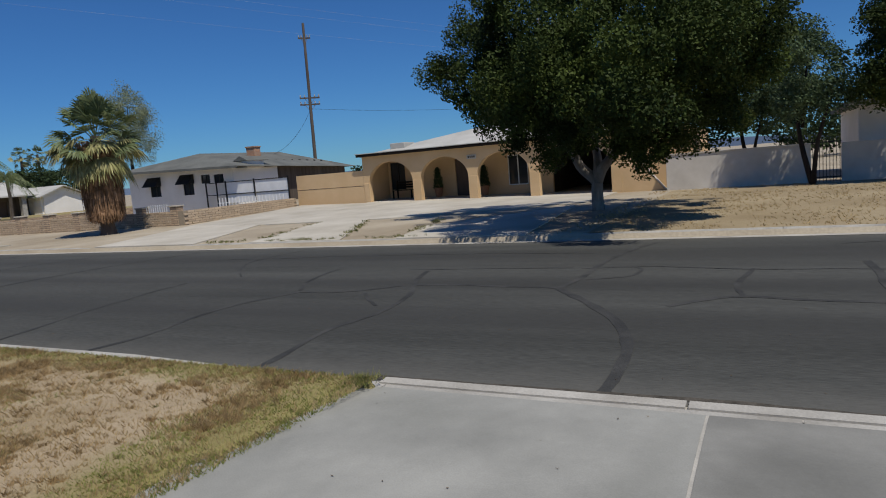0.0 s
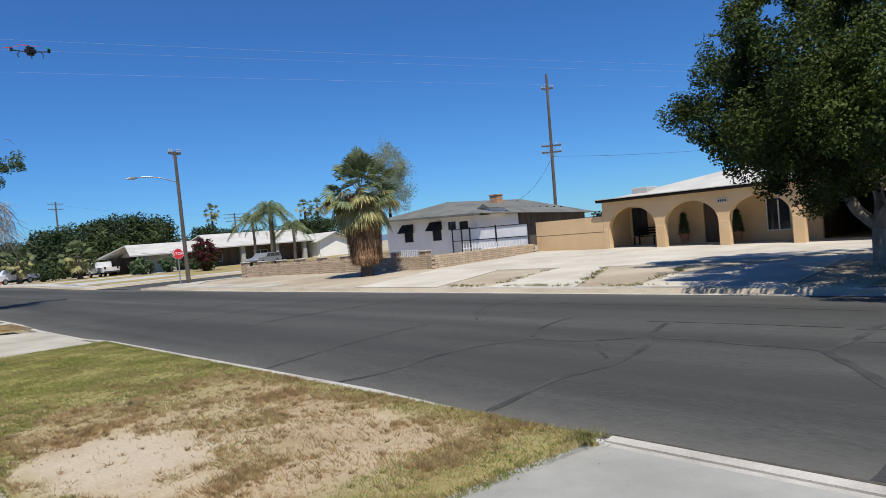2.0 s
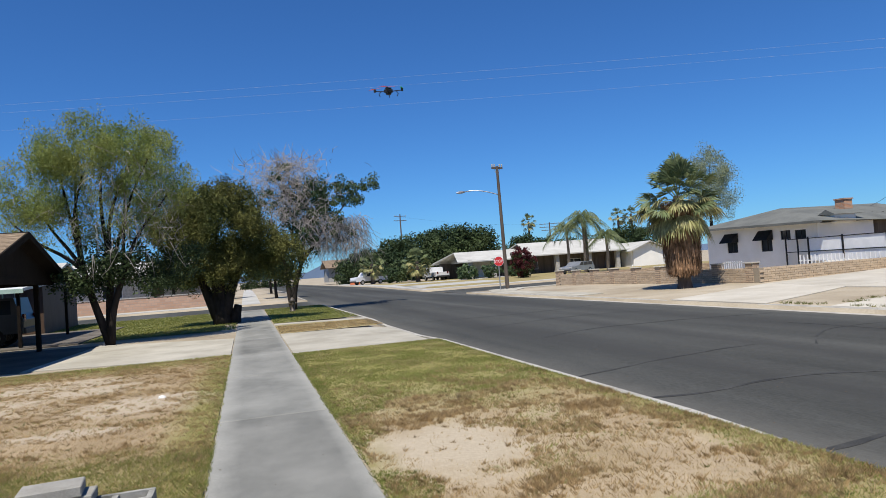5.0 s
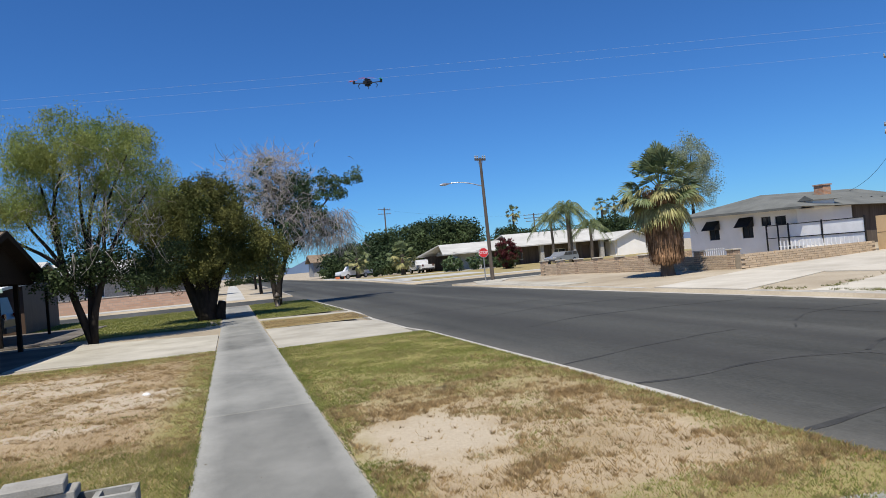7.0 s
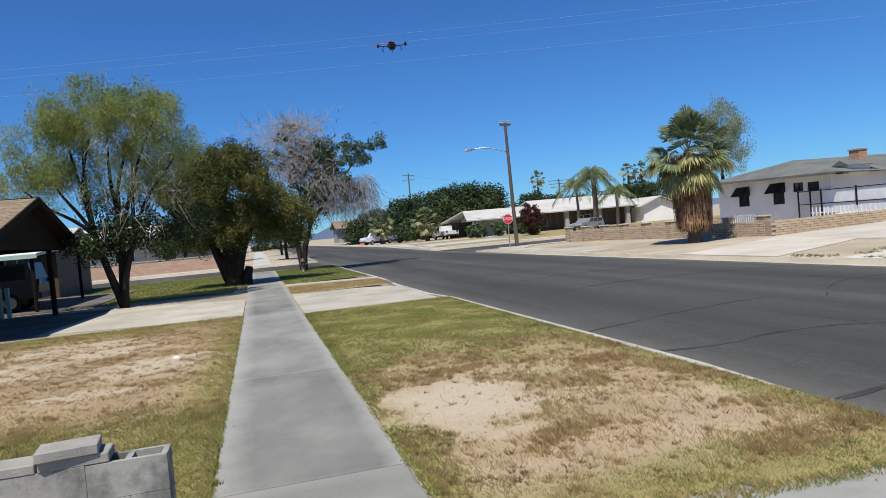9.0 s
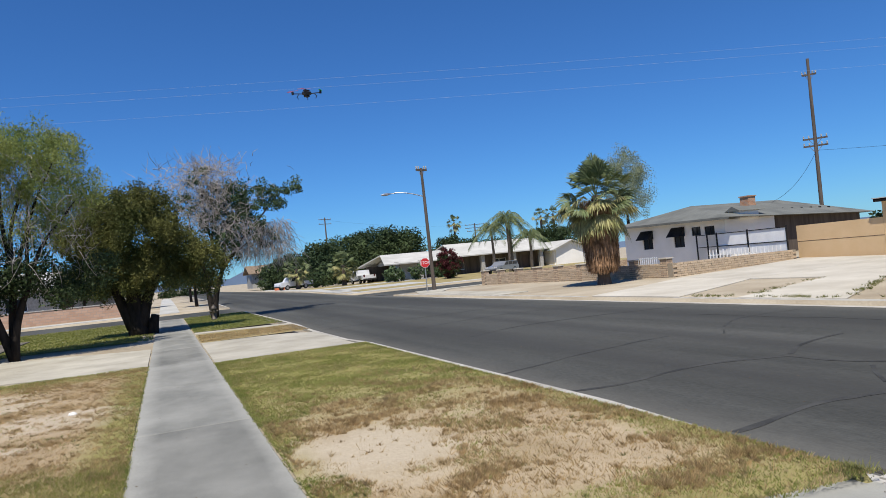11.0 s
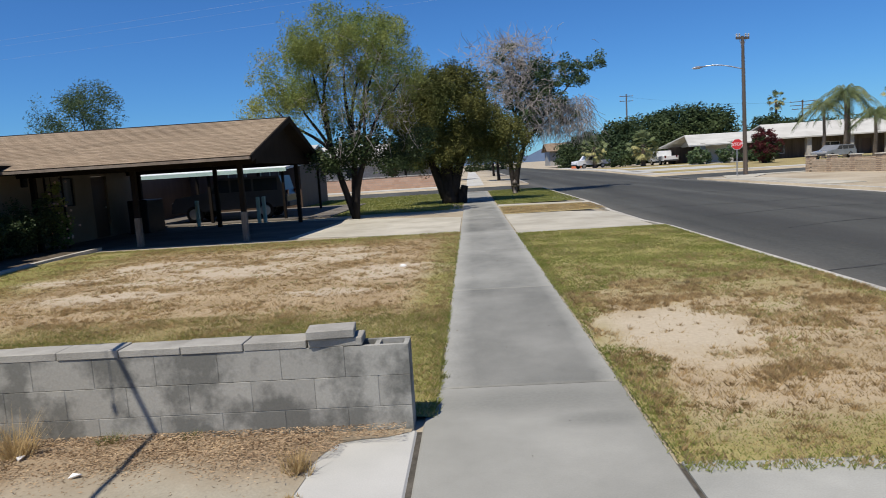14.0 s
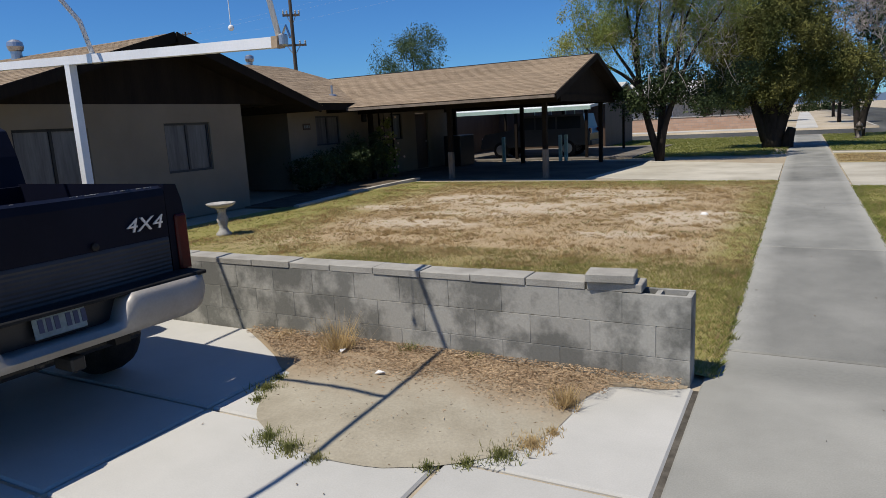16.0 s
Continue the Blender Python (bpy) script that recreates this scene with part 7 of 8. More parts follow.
for k in range(3):
    part("back_slat", B().box(AX + 2.05, by - 0.6, bg + 0.54 + k * 0.13, AX + 2.08, by + 0.6, bg + 0.63 + k * 0.13), "dark_wood", bench)
for y in (by - 0.55, by + 0.55):
    boxes("leg", "dark_wood", bench, (AX + 1.55, y - 0.03, bg, AX + 1.61, y + 0.03, bg + 0.42), (AX + 2.02, y - 0.03, bg, AX + 2.08, y + 0.03, bg + 0.95))
part("wall_side", B().box(AX, 19.08, 0.0, AX + 0.25, 23.4, 1.87), "peach", thing("garden_wall", (AX, 21, 0.3), "plain peach garden wall with a level joint", "wall"))
structure("garden_wall_joint", B().box(AX - 0.006, 19.08, 1.08, AX, 23.4, 1.10), "door_shade_brown", "thin dark joint across the peach wall")
# white walls past the wing wall
ww = thing("white_wall", (28.9, -1, 0.15), "tall white-painted yard wall", "wall")
part("panel", B().box(28.6, -1.1, -0.1, 28.8, 4.1, 1.44, 0.01), "old_wall", ww)
part("panel", B().box(28.6, -9.0, -0.1, 28.8, -2.1, 1.42, 0.01), "old_wall", ww)
part("coping", B().box(28.56, -1.12, 1.44, 28.84, 4.1, 1.48), "old_wall", ww)
gate = thing("iron_gate", (28.7, -3.1, 0.12), "dark iron gate between white walls", "gate")
for k in range(9):
    part("bar", B().box(28.69, -3.56 + k * 0.11, 0.15, 28.71, -3.54 + k * 0.11, 1.75), "dark_metal", gate)
boxes("rail", "dark_metal", gate, (28.68, -3.6, 0.3, 28.72, -2.6, 0.34), (28.68, -3.6, 1.6, 28.72, -2.6, 1.64))
gate.location += Vector((0, 1.5, -0.14))
white_bld = thing("white_building", (33, -8, 0.2), "plain white building with a small window", "building")
part("wall", wall_with_holes(30.4, 30.6, -16, -4.0, 0, 3.0, [(-6.6, -5.6, 1.2, 2.1)]), "white_wall", white_bld)
boxes("wall", "white_wall", white_bld, (30.6, -16, 0, 38, -15.8, 3.0), (30.6, -4.2, 0, 38, -4.0, 3.0), (37.8, -15.8, 0, 38, -4.2, 3.0))
window(white_bld, 30.45, -6.6, -5.6, 1.2, 2.1, side=-1)
part("roof", B().box(30.0, -16.4, 3.0, 38.4, -3.6, 3.2), "grey_roof", white_bld)
white_bld.location += Vector((0, 1.2, -0.25))

# ---- the grey-roofed white house ----
grey_house = thing("hip_house", (33, 29, 0.45), "white house with grey hipped roof and dark awnings", "house")
GX, G1, GZ = 28.6, 35.9, 0.15
part("wall", wall_with_holes(GX, GX + 0.2, 27.5, G1, GZ, 2.82, [(33.4, 34.3, 1.33, 2.3), (30.65, 31.5, 1.3, 2.3), (29.3, 30.0, 1.9, 2.4), (28.25, 29.0, 1.88, 2.36)]), "white_wall", grey_house)
boxes("wall", "white_wall", grey_house, (GX, G1, GZ, 40, G1 + 0.2, 2.8), (GX + 0.2, 27.5, GZ, 32.4, 27.7, 2.62), (40, 29.0, GZ, 40.2, G1, 2.5))
for y0, y1, z0, z1 in ((33.4, 34.3, 1.33, 2.3), (30.65, 31.5, 1.3, 2.3), (29.3, 30.0, 1.9, 2.4), (28.25, 29.0, 1.88, 2.36)):
    window(grey_house, GX + 0.08, y0, y1, z0, z1, side=-1, sash="dark_metal")
for y0, y1 in ((33.3, 34.45), (30.55, 31.65)):
    part("awning", B().add([(GX - 0.5, y0, 1.95), (GX - 0.5, y1, 1.95), (GX - 0.02, y1, 2.5), (GX - 0.02, y0, 2.5), (GX - 0.02, y0, 1.95), (GX - 0.02, y1, 1.95)], [(0, 1, 2, 3), (0, 3, 4), (1, 5, 2), (0, 4, 5, 1)]), "dark_metal", grey_house, "dark window awning")
e = 0.7
b = B().add([(GX - e, 26.5, 2.72), (43, 28.7, 2.4), (43, 38.5, 2.4), (GX - e, 36.5, 2.95), (31.6, 33.0, 3.85), (38.6, 32.4, 3.82)], [(3, 4, 0), (0, 4, 5, 1), (1, 5, 2), (2, 5, 4, 3), (0, 1, 2, 3)])
part("roof", b, "grey_roof", grey_house, "grey hipped roof")
part("wall", B().hexa([(32.4, 27.75, GZ), (42, 29.15, GZ), (42, 29.35, GZ), (32.4, 27.95, GZ), (32.4, 27.75, 2.62), (42, 29.15, 2.43), (42, 29.35, 2.43), (32.4, 27.95, 2.62)]), "pole_wood", grey_house, "brown boarded side wall")
part("eave_board", B().hexa([(GX - e - 0.03, 26.5, 2.6), (GX - e, 26.5, 2.6), (GX - e, 36.5, 2.83), (GX - e - 0.03, 36.5, 2.83), (GX - e - 0.03, 26.5, 2.73), (GX - e, 26.5, 2.73), (GX - e, 36.5, 2.96), (GX - e - 0.03, 36.5, 2.96)]), "grey_roof", grey_house)
dormer = part("dormer", B().box(GX + 1.0, 27.3, 2.6, GX + 2.4, 28.1, 3.05), "white_wall", grey_house, "small white dormer")
part("dormer_roof", B().extrude([(0, 27.15, 3.03), (0, 28.25, 3.03), (0, 27.7, 3.3)], (GX + 0.85, 0, 0), (GX + 2.9, 0, 0)), "grey_roof", dormer, "grey dormer roof")
chim = part("chimney", B().box(33.7, 30.35, 3.0, 34.3, 31.0, 4.02), "chimney", grey_house, "orange-red brick chimney")
part("chimney_cap", B().box(33.65, 30.3, 4.02, 34.35, 31.05, 4.09), "chimney", chim)
for k in range(8):
    vx = 33.5 + k * 0.95
    ve = 26.5 + (vx - 27.9) * 0.146
    vy, vz = ve + 0.35 * (32.8 - ve), 2.72 - 0.021 * (vx - 27.9) + 0.35 * 1.2
    part("roof_vent", B().box(vx - 0.06, vy - 0.06, vz - 0.15, vx + 0.06, vy + 0.06, vz + 0.14), "dark_metal", grey_house)
fence = thing("panel_fence", (28.4, 25, 0.45), "white panel fence with dark posts above the brick wall", "fence")
for k, (a, c) in enumerate(((23.45, 25.75), (25.85, 27.85))):
    part("panel", B().box(28.35, a, 0.7, 28.39, c, 1.16, 0.005), "white_metal", fence)
    part("panel", B().box(28.35, a, 1.2, 28.39, c, 1.85, 0.005), "white_metal", fence)
for y in (23.42, 25.8, 27.9, 28.6, 29.4):
    part("post", B().box(28.3, y - 0.03, 0.1, 28.36, y + 0.03, 1.95), "dark_metal", fence)
boxes("rail", "dark_metal", fence, (28.31, 23.4, 1.16, 28.35, 29.4, 1.2), (28.31, 23.4, 1.85, 28.35, 29.4, 1.89))
picket = thing("picket_fence", (27.8, 25, 0.45), "small white picket fence along the brick wall", "fence")
for k in range(20):
    y = 23.5 + k * 0.24
    pk = part("picket", B().box(27.9, y, 0.2, 27.93, y + 0.06, 1.0 + 0.03 * (k % 2)), "white_metal", picket)
part("rail", B().box(27.93, 23.5, 0.7, 27.95, 28.2, 0.75), "white_metal", picket)
# low brick walls
low = thing("brick_wall", (21.2, 32, 0.1), "low tan slump-brick wall with short piers", "wall")
part("wall", B().prism([(21.0, 23.6), (21.25, 23.6), (21.25, 39.6), (21.0, 39.6)], -0.1, 0.92), "brick_bed", low)
part("wall", B().prism([(21.0, 23.3), (28.6, 22.6), (28.6, 22.9), (21.0, 23.6)], lambda x, y: -0.1, lambda x, y: 0.92), "brick_bed", low)
part("wall", B().prism([(21.25, 39.35), (36, 39.35), (36, 39.6), (21.25, 39.6)], -0.1, 0.9), "slump", low)
BRICKS = [mesh_of("brick", B().box(0, -0.03, 0, w, 0.02, 0.088, 0.006), "brick_piece") for w in (0.386, 0.378, 0.382)]
rest, count = B(), 0
for z_i in range(10, -1, -1):
    for o, dr, ln, slope in (((20.995, 23.62), 90.0, 15.9, 0.0), ((21.02, 23.29), -5.26, 7.6, 0.0)):
        u = -0.2 * (z_i % 2)
        while u < ln - 0.2:
            a = math.radians(dr)
            zz = -0.08 + z_i * 0.1 + slope * max(u, 0)
            if u >= 0 and zz < 0.9 + slope * u:
                m = pose(o[0] + u * math.cos(a), o[1] + u * math.sin(a), zz, 0, 0, dr)
                if zz > yard(21, 28) - 0.1 and count < 300 and u < 13:
                    piece("brick", BRICKS[(z_i + int(u * 5)) % 3], low, m)
                    count += 1
                elif zz > yard(21, 28) - 0.15:
                    t = B().box(0, -0.03, 0, 0.384, 0.02, 0.088).move(m)
                    rest.add(t.v, t.f)
            u += 0.4
part("brick_course", rest, "brick_rest", low, kind="stuff")
for k in range(9):
    y = 23.6 + k * 2.0
    part("pier", B().box(20.96, y, -0.1, 21.36, y + 0.4, 1.12, 0.01), "slump", low)
    part("pier_cap", B().box(20.92, y - 0.04, 1.12, 21.40, y + 0.44, 1.18, 0.012), "cream_concrete", low, "pale concrete pier cap")
low.matrix_basis = Matrix.Translation((20.9, 23.6, -0.2)) @ pose(0, 0, 0, 0, 0, 4.5) @ Matrix.Translation((-21, -23.6, 0)) @ low.matrix_basis
planter = thing("picket_guard", (21.1, 25, 0.7), "little white iron guard on the brick wall", "guard rail")
for k in range(10):
    part("bar", B().box(21.1, 24.3 + k * 0.14, 0.68, 21.12, 24.33 + k * 0.14, 1.05), "white_metal", planter)
part("rail", B().box(21.1, 24.2, 0.98, 21.12, 25.7, 1.01), "white_metal", planter)
planter.location += Vector((-0.17, 0, 0))

# ---- the long white-roofed house beyond the side street ----
wz = rise(76) - 0.35
long_house = thing("ranch_house", (40, 78, wz), "long low house with bright white roof and porch", "house")
# porch wall borrows the brown pole colour to deepen the recess's shade
part("wall", wall_with_holes(76, 76.25, 29, 47, wz, wz + 2.5, [(33, 35, wz + 0.9, wz + 1.9), (39, 41, wz + 0.9, wz + 1.9), (43.4, 44.4, wz, wz + 2.05)], "x"), "pole_wood", long_house, "porch wall coloured brown to stand for deep shade")
boxes("wall", "white_wall", long_house, (47, 73.5, wz, 51.6, 73.75, wz + 2.3), (46.8, 73.75, wz, 47, 84, wz + 2.3), (51.6, 73.5, wz, 51.8, 84, wz + 2.3), (29, 84, wz, 51.6, 84.2, wz + 2.3), (28.8, 76, wz, 29, 84.2, wz + 2.4))
part("gable", B().extrude([(46.7, 0, wz + 2.3), (51.9, 0, wz + 2.3), (49.3, 0, wz + 3.3)], (0, 73.5, 0), (0, 73.7, 0)), "white_wall", long_house)
for x0, xr, x1, e0, hh in ((23.9, 25.3, 33.6, wz + 2.3, 1.25), (33.0, 34.0, 47.4, wz + 2.5, 1.7)):
    for y0 in (74.2, 86.0):
        part("roof", B().hexa([(x0, y0, e0), (x1, y0, e0), (x1, 80, e0 + hh), (xr, 80, e0 + hh), (x0, y0, e0 + 0.14), (x1, y0, e0 + 0.14), (x1, 80, e0 + hh + 0.14), (xr, 80, e0 + hh + 0.14)]), "white_roof", long_house)
part("porch_gable", B().extrude([(0, 74.6, wz + 2.3), (0, 85.6, wz + 2.3), (0, 80, wz + 3.4)], (26.2, 0, 0), (26.4, 0, 0)), "stone", long_house, "tan porch gable")
for x0, x1 in ((46.3, 49.3), (52.3, 49.3)):
    part("roof", B().hexa([(x0, 73.0, wz + 2.2), (x1, 73.0, wz + 3.36), (x1, 84, wz + 3.36), (x0, 84, wz + 2.2), (x0, 73.0, wz + 2.32), (x1, 73.0, wz + 3.48), (x1, 84, wz + 3.48), (x0, 84, wz + 2.32)]), "white_roof", long_house)
for x in (25.6, 28.6, 33.0, 37.0, 41.5, 45.5):
    part("porch_post", B().box(x - 0.25, 74.6, wz - 0.2, x + 0.25, 75.1, wz + 2.6), "stone", long_house)
# added wall whose dark colour fills in the shade under the roof
part("wall", B().box(24.6, 84.0, wz, 28.8, 84.2, wz + 2.4), "pole_wood", long_house, "added back wall, dark for the shade in the open carport")
part("porch_wall", B().box(22.0, 73.0, wz - 0.3, 28.5, 73.25, wz + 0.3), "white_wall", long_house)
for x0, x1 in ((33, 35), (39, 41)):
    window(long_house, 76.1, x0, x1, wz + 0.9, wz + 1.9, "x")
part("door", B().box(43.4, 76.1, wz, 44.4, 76.15, wz + 2.05), "door_shade_brown", long_house)

# ---- houses past the left side of the crossing ----
b = thing("brick_yard_wall", (-10, 57, 0.1), "low pinkish block wall along the side street", "wall")
part("wall", B().box(-26, 57, 0, -1.6, 57.25, 1.05), "pinkbrick", b)
part("wall", B().box(-1.8, 57.25, 0, -1.6, 75, 1.05), "pinkbrick", b)
part("coping", B().box(-26, 56.96, 1.05, -1.56, 57.29, 1.12), "stone", b)
back_house = thing("far_house", (-14, 66, 0.3), "pale pinkish house behind the block wall", "house")
part("wall", wall_with_holes(64, 64.25, -26, -4, 0.2, 2.9, [(-12, -10.4, 1.1, 2.2), (-8, -7, 0.2, 2.25), (-18, -16.5, 1.1, 2.2)], "x"), "stone", back_house)
boxes("wall", "stone", back_house, (-4.2, 64.25, 0.2, -4, 74, 2.9), (-26, 74, 0.2, -4, 74.2, 2.9), (-26.2, 64.0, 0.2, -26, 74.2, 2.9))
for r_ in gable_roof((-3.2, 69, 4.4), (-27, 69, 4.4), 5.8, 1.5):
    part("roof", r_, "white_roof", back_house)
for x0, x1 in ((-12, -10.4), (-18, -16.5)):
    window(back_house, 64.1, x0, x1, 1.1, 2.2, "x")
part("door", B().box(-8, 64.1, 0.2, -7, 64.15, 2.25), "door_shade_brown", back_house)
# neighbour's open carport behind the shingled one
nb = thing("metal_carport", (-10, 30, 0), "flat white-roofed carport over a parked car", "carport")
part("roof", B().hexa([(-13.4, 25.2, 1.92), (-7.1, 25.2, 1.92), (-7.1, 31.7, 2.35), (-13.4, 31.7, 2.35), (-13.4, 25.2, 2.02), (-7.1, 25.2, 2.02), (-7.1, 31.7, 2.5), (-13.4, 31.7, 2.5)]), "white_metal", nb)
part("fascia", B().box(-13.42, 25.16, 1.86, -7.08, 25.2, 2.0), "mint", nb)
for x in (-13.2, -10.2, -7.3):
    for y in (25.4, 31.5):
        part("post", B().box(x - 0.05, y - 0.05, 0, x + 0.05, y + 0.05, 1.95), "dark_wood", nb)
nh = thing("neighbour_house", (-16, 36, 0), "house behind the carport, walls coloured dark brown for shade", "house")
# walls in dark brown: the shade behind the carport is put into the colour
part("wall", wall_with_holes(34.0, 34.2, -22, -8.8, 0, 2.5, [(-12.6, -11.6, 1.2, 2.1), (-10.9, -9.9, 1.2, 2.1)], "x"), "door_shade_brown", nh)
# first wall is lengthened southward to keep sunlight out of the carport
boxes("wall", "door_shade_brown", nh, (-14.8, 24.35, 0, -14.6, 34, 2.3), (-22, 40, 0, -8.8, 40.2, 2.5), (-9.0, 34.2, 0, -8.8, 40, 2.5), (-22.2, 34.0, 0, -22, 40.2, 2.6))
for x0, x1 in ((-12.6, -11.6), (-10.9, -9.9)):
    window(nh, 34.08, x0, x1, 1.2, 2.1, "x", sash="mint", pane="curtain")
for r_ in gable_roof((-8.4, 37, 3.3), (-22.6, 37, 3.3), 3.6, 0.9):
    part("roof", r_, "white_roof", nh)
single("concrete_pad", B().box(-14.5, 25.0, -0.05, -5.5, 33.9, 0.035), "carport_floor", "concrete pad under the metal carport, coloured dark for its shade", "pad", kind="structure")
for x, y in ((-10.22, 24.1), (-8.0, 24.3), (-7.78, 24.3)):
    single("bollard", B().box(x - 0.06, y - 0.06, 0.0, x + 0.06, y + 0.06, 0.97, 0.015), "mint", "pale mint-painted square wooden post", "post", "posts before the carport")


def car(name, at, turn, label, paint, kind="suv"):
    """A parked vehicle: body, glasshouse, wheels, lights; nose towards +x before the turn."""
    root = thing(name, (0, 0, 0), label, "car")
    L, Wd = 4.7, 1.8
    side = {"suv": [(-2.3, 0.45), (-2.33, 0.9), (-2.2, 1.12), (-2.05, 1.68), (0.35, 1.70), (1.0, 1.15), (2.15, 1.0), (2.33, 0.75), (2.33, 0.42)],
            "wagon": [(-2.3, 0.42), (-2.33, 0.82), (-2.2, 0.93), (-1.95, 1.36), (0.2, 1.40), (0.95, 0.95), (2.15, 0.84), (2.33, 0.68), (2.33, 0.40)],
            "van": [(-2.3, 0.45), (-2.33, 1.0), (-2.25, 1.95), (1.3, 1.95), (1.75, 1.2), (2.25, 1.05), (2.33, 0.75), (2.33, 0.42)],
            "pickup": [(-2.6, 0.5), (-2.6, 1.05), (-0.5, 1.05), (-0.4, 1.7), (0.7, 1.72), (1.2, 1.15), (2.4, 1.02), (2.5, 0.75), (2.5, 0.45)]}[kind]
    body = part("body", B().extrude([(x, 0, z) for x, z in side], (0, Wd / 2, 0), (0, -Wd / 2, 0)), paint, root)
    zl, zh = {"van": (1.25, 1.8), "wagon": (0.96, 1.32)}.get(kind, (1.12, 1.6))
    spans = {"wagon": ((-1.95, -1.05), (-0.97, -0.15), (-0.07, 0.68)), "suv": ((-1.95, -1.0), (-0.92, -0.1), (-0.02, 0.72)), "van": ((0.3, 1.3),), "pickup": ((-0.3, 0.85),)}[kind]
    for a, c in spans:
        for s in (1, -1):
            part("window", B().extrude([(a, 0, zl), (c, 0, zl), (c - (0.28 if c > 0.5 else 0), 0, zh), (a, 0, zh)], (0, s * (Wd / 2 - 0.004), 0), (0, s * (Wd / 2 + 0.008), 0)), "glass", root)
    wx = (1.45, -1.4)
    for x in wx:
        for s in (1, -1):
            m = pose(x, s * (Wd / 2 - 0.09), 0.34, 90, 0, 0)
            w = part("wheel", B().lathe([(0.2, -0.1), (0.21, 0.105), (0.05, 0.11)], (0, 0, 0), 14).move(m if s < 0 else m @ pose(0, 0, 0, 180, 0, 0)), "galv", root)
            part("tyre", B().lathe([(0.21, -0.1), (0.32, -0.105), (0.34, -0.06), (0.34, 0.06), (0.32, 0.105), (0.21, 0.1)], (0, 0, 0), 18).move(m), "rubber", w)
    for s in (1, -1):
        part("tail_light", B().box(side[0][0] - 0.03, s * 0.7 - 0.1, 0.85, side[0][0] + 0.05, s * 0.7 + 0.1, 1.1), "taillight", root)
        part("headlight", B().box(side[-1][0] - 0.1, s * 0.65 - 0.15, 0.7, side[-1][0] + 0.012, s * 0.65 + 0.15, 0.85), "chrome", root)
    boxes("bumper", "grey_paint", root, (side[0][0] - 0.08, -0.85, 0.42, side[0][0] + 0.1, 0.85, 0.62, 0.02), (side[-1][0] - 0.1, -0.85, 0.40, side[-1][0] + 0.06, 0.85, 0.58, 0.02))
    root.matrix_basis = pose(*at, 0, 0, turn)
    return root


car("parked_suv", (-9.75, 27.0, 0.035), 182, "sport utility vehicle under the carport, paint darkened for deep shade", "car_shade")
wagon = car("station_wagon", (33.2, 62.6, rise(62.6) + 0.02), 207, "silver station wagon parked before the white-roofed house", "car_silver", "wagon")
wagon.scale = (0.88, 0.88, 0.92)
car("parked_van", (23.9, 84.0, rise(84)), 95, "white pickup van parked by the trees", "car_white", "pickup")
car("white_pickup", (16.6, 93.0, rise(93)), 200, "white pickup truck parked far down the street", "car_white", "pickup")
single("barrier", B().box(14.6, 97, 0.2, 16.0, 97.12, 0.95, 0.02), "barrier", "orange construction barrier by the far kerb", "barrier")
far_home = thing("far_bungalow", (18, 128, 0.2), "small tan bungalow far down the street", "house")
part("wall", B().box(14.8, 124, 0.6, 24, 132, 3.2), "stone", far_home)
for r_ in gable_roof((14.2, 128, 4.8), (24.6, 128, 4.8), 4.8, 1.5):
    part("roof", r_, "shingle", far_home)

# ---- poles, wires, signs ----


def utility_pole(name, x, y, z, h, arms, label, lean=(0, 0), r=0.16, turn=0.0, braces=True):
    root = thing(name, (x, y, z), label, "utility pole")
    tp = Vector((x + lean[0], y + lean[1], z + h))
    bs_ = Vector((x, y, z - 0.2))
    part("pole", B().tube([bs_, bs_.lerp(tp, 0.5), tp], [r * 1.1, r * 0.9, r * 0.7], 10), "pole_wood", root)
    c, s = math.cos(turn), math.sin(turn)
    for u, hw in arms:
        p = bs_.lerp(tp, u)
        d = Vector((c, s, 0)) * hw
        arm = part("crossarm", bar(p - d, p + d, 0.1, 0.12), "pole_wood", root)
        for k in (-0.92, -0.5, 0.5, 0.92):
            q = p + d * k
            part("insulator", B().lathe([(0.03, 0.05), (0.06, 0.1), (0.04, 0.2), (0.06, 0.22), (0.02, 0.28)], tuple(q), 8), "stone", arm)
        if braces:
            part("brace", B().tube([p + Vector((0, 0, -0.6)), p + d * 0.55], 0.02, 4).tube([p + Vector((0, 0, -0.6)), p - d * 0.55], 0.02, 4), "galv", root)
    return root


corner_pole = utility_pole("street_pole", 16.78, 41.55, 0.0, 8.3, [(0.985, 0.42)], "brown wooden utility pole with a street light", (-0.05, 0.2), 0.125, 0.2)
lp = Vector((16.75, 41.7, 6.35))
pts = [lp + Vector((-2.2 * u, 0.8 * u, 0.42 * math.sin(u * 2.0))) for u in [i / 10 for i in range(11)]]
part("lamp_arm", B().tube(pts, 0.035, 8), "galv", corner_pole, "curved galvanised lamp arm", True)
part("lamp_head", B().lathe([(0.03, -0.35), (0.085, -0.15), (0.095, 0.1), (0.04, 0.3)], (0, 0, 0), 12).move(Matrix.Translation(pts[-1] + Vector((-0.25, 0, -0.02))) @ pose(0, 0, 0, 0, 84, 0)), "galv", corner_pole)
utility_pole("transmission_pole", 47.5, 35.95, 0.3, 14.6, [(0.915, 0.5), (0.576, 0.85), (0.538, 0.85)], "tall wooden power pole with several crossarms", (0.1, -0.1), 0.15, 2.25)
utility_pole("back_pole", -27.0, 32.3, 0, 10.5, [(0.97, 0.6), (0.80, 0.5), (0.64, 0.75)], "dark wooden power pole behind the house", (0, 0), 0.13, 0.6)
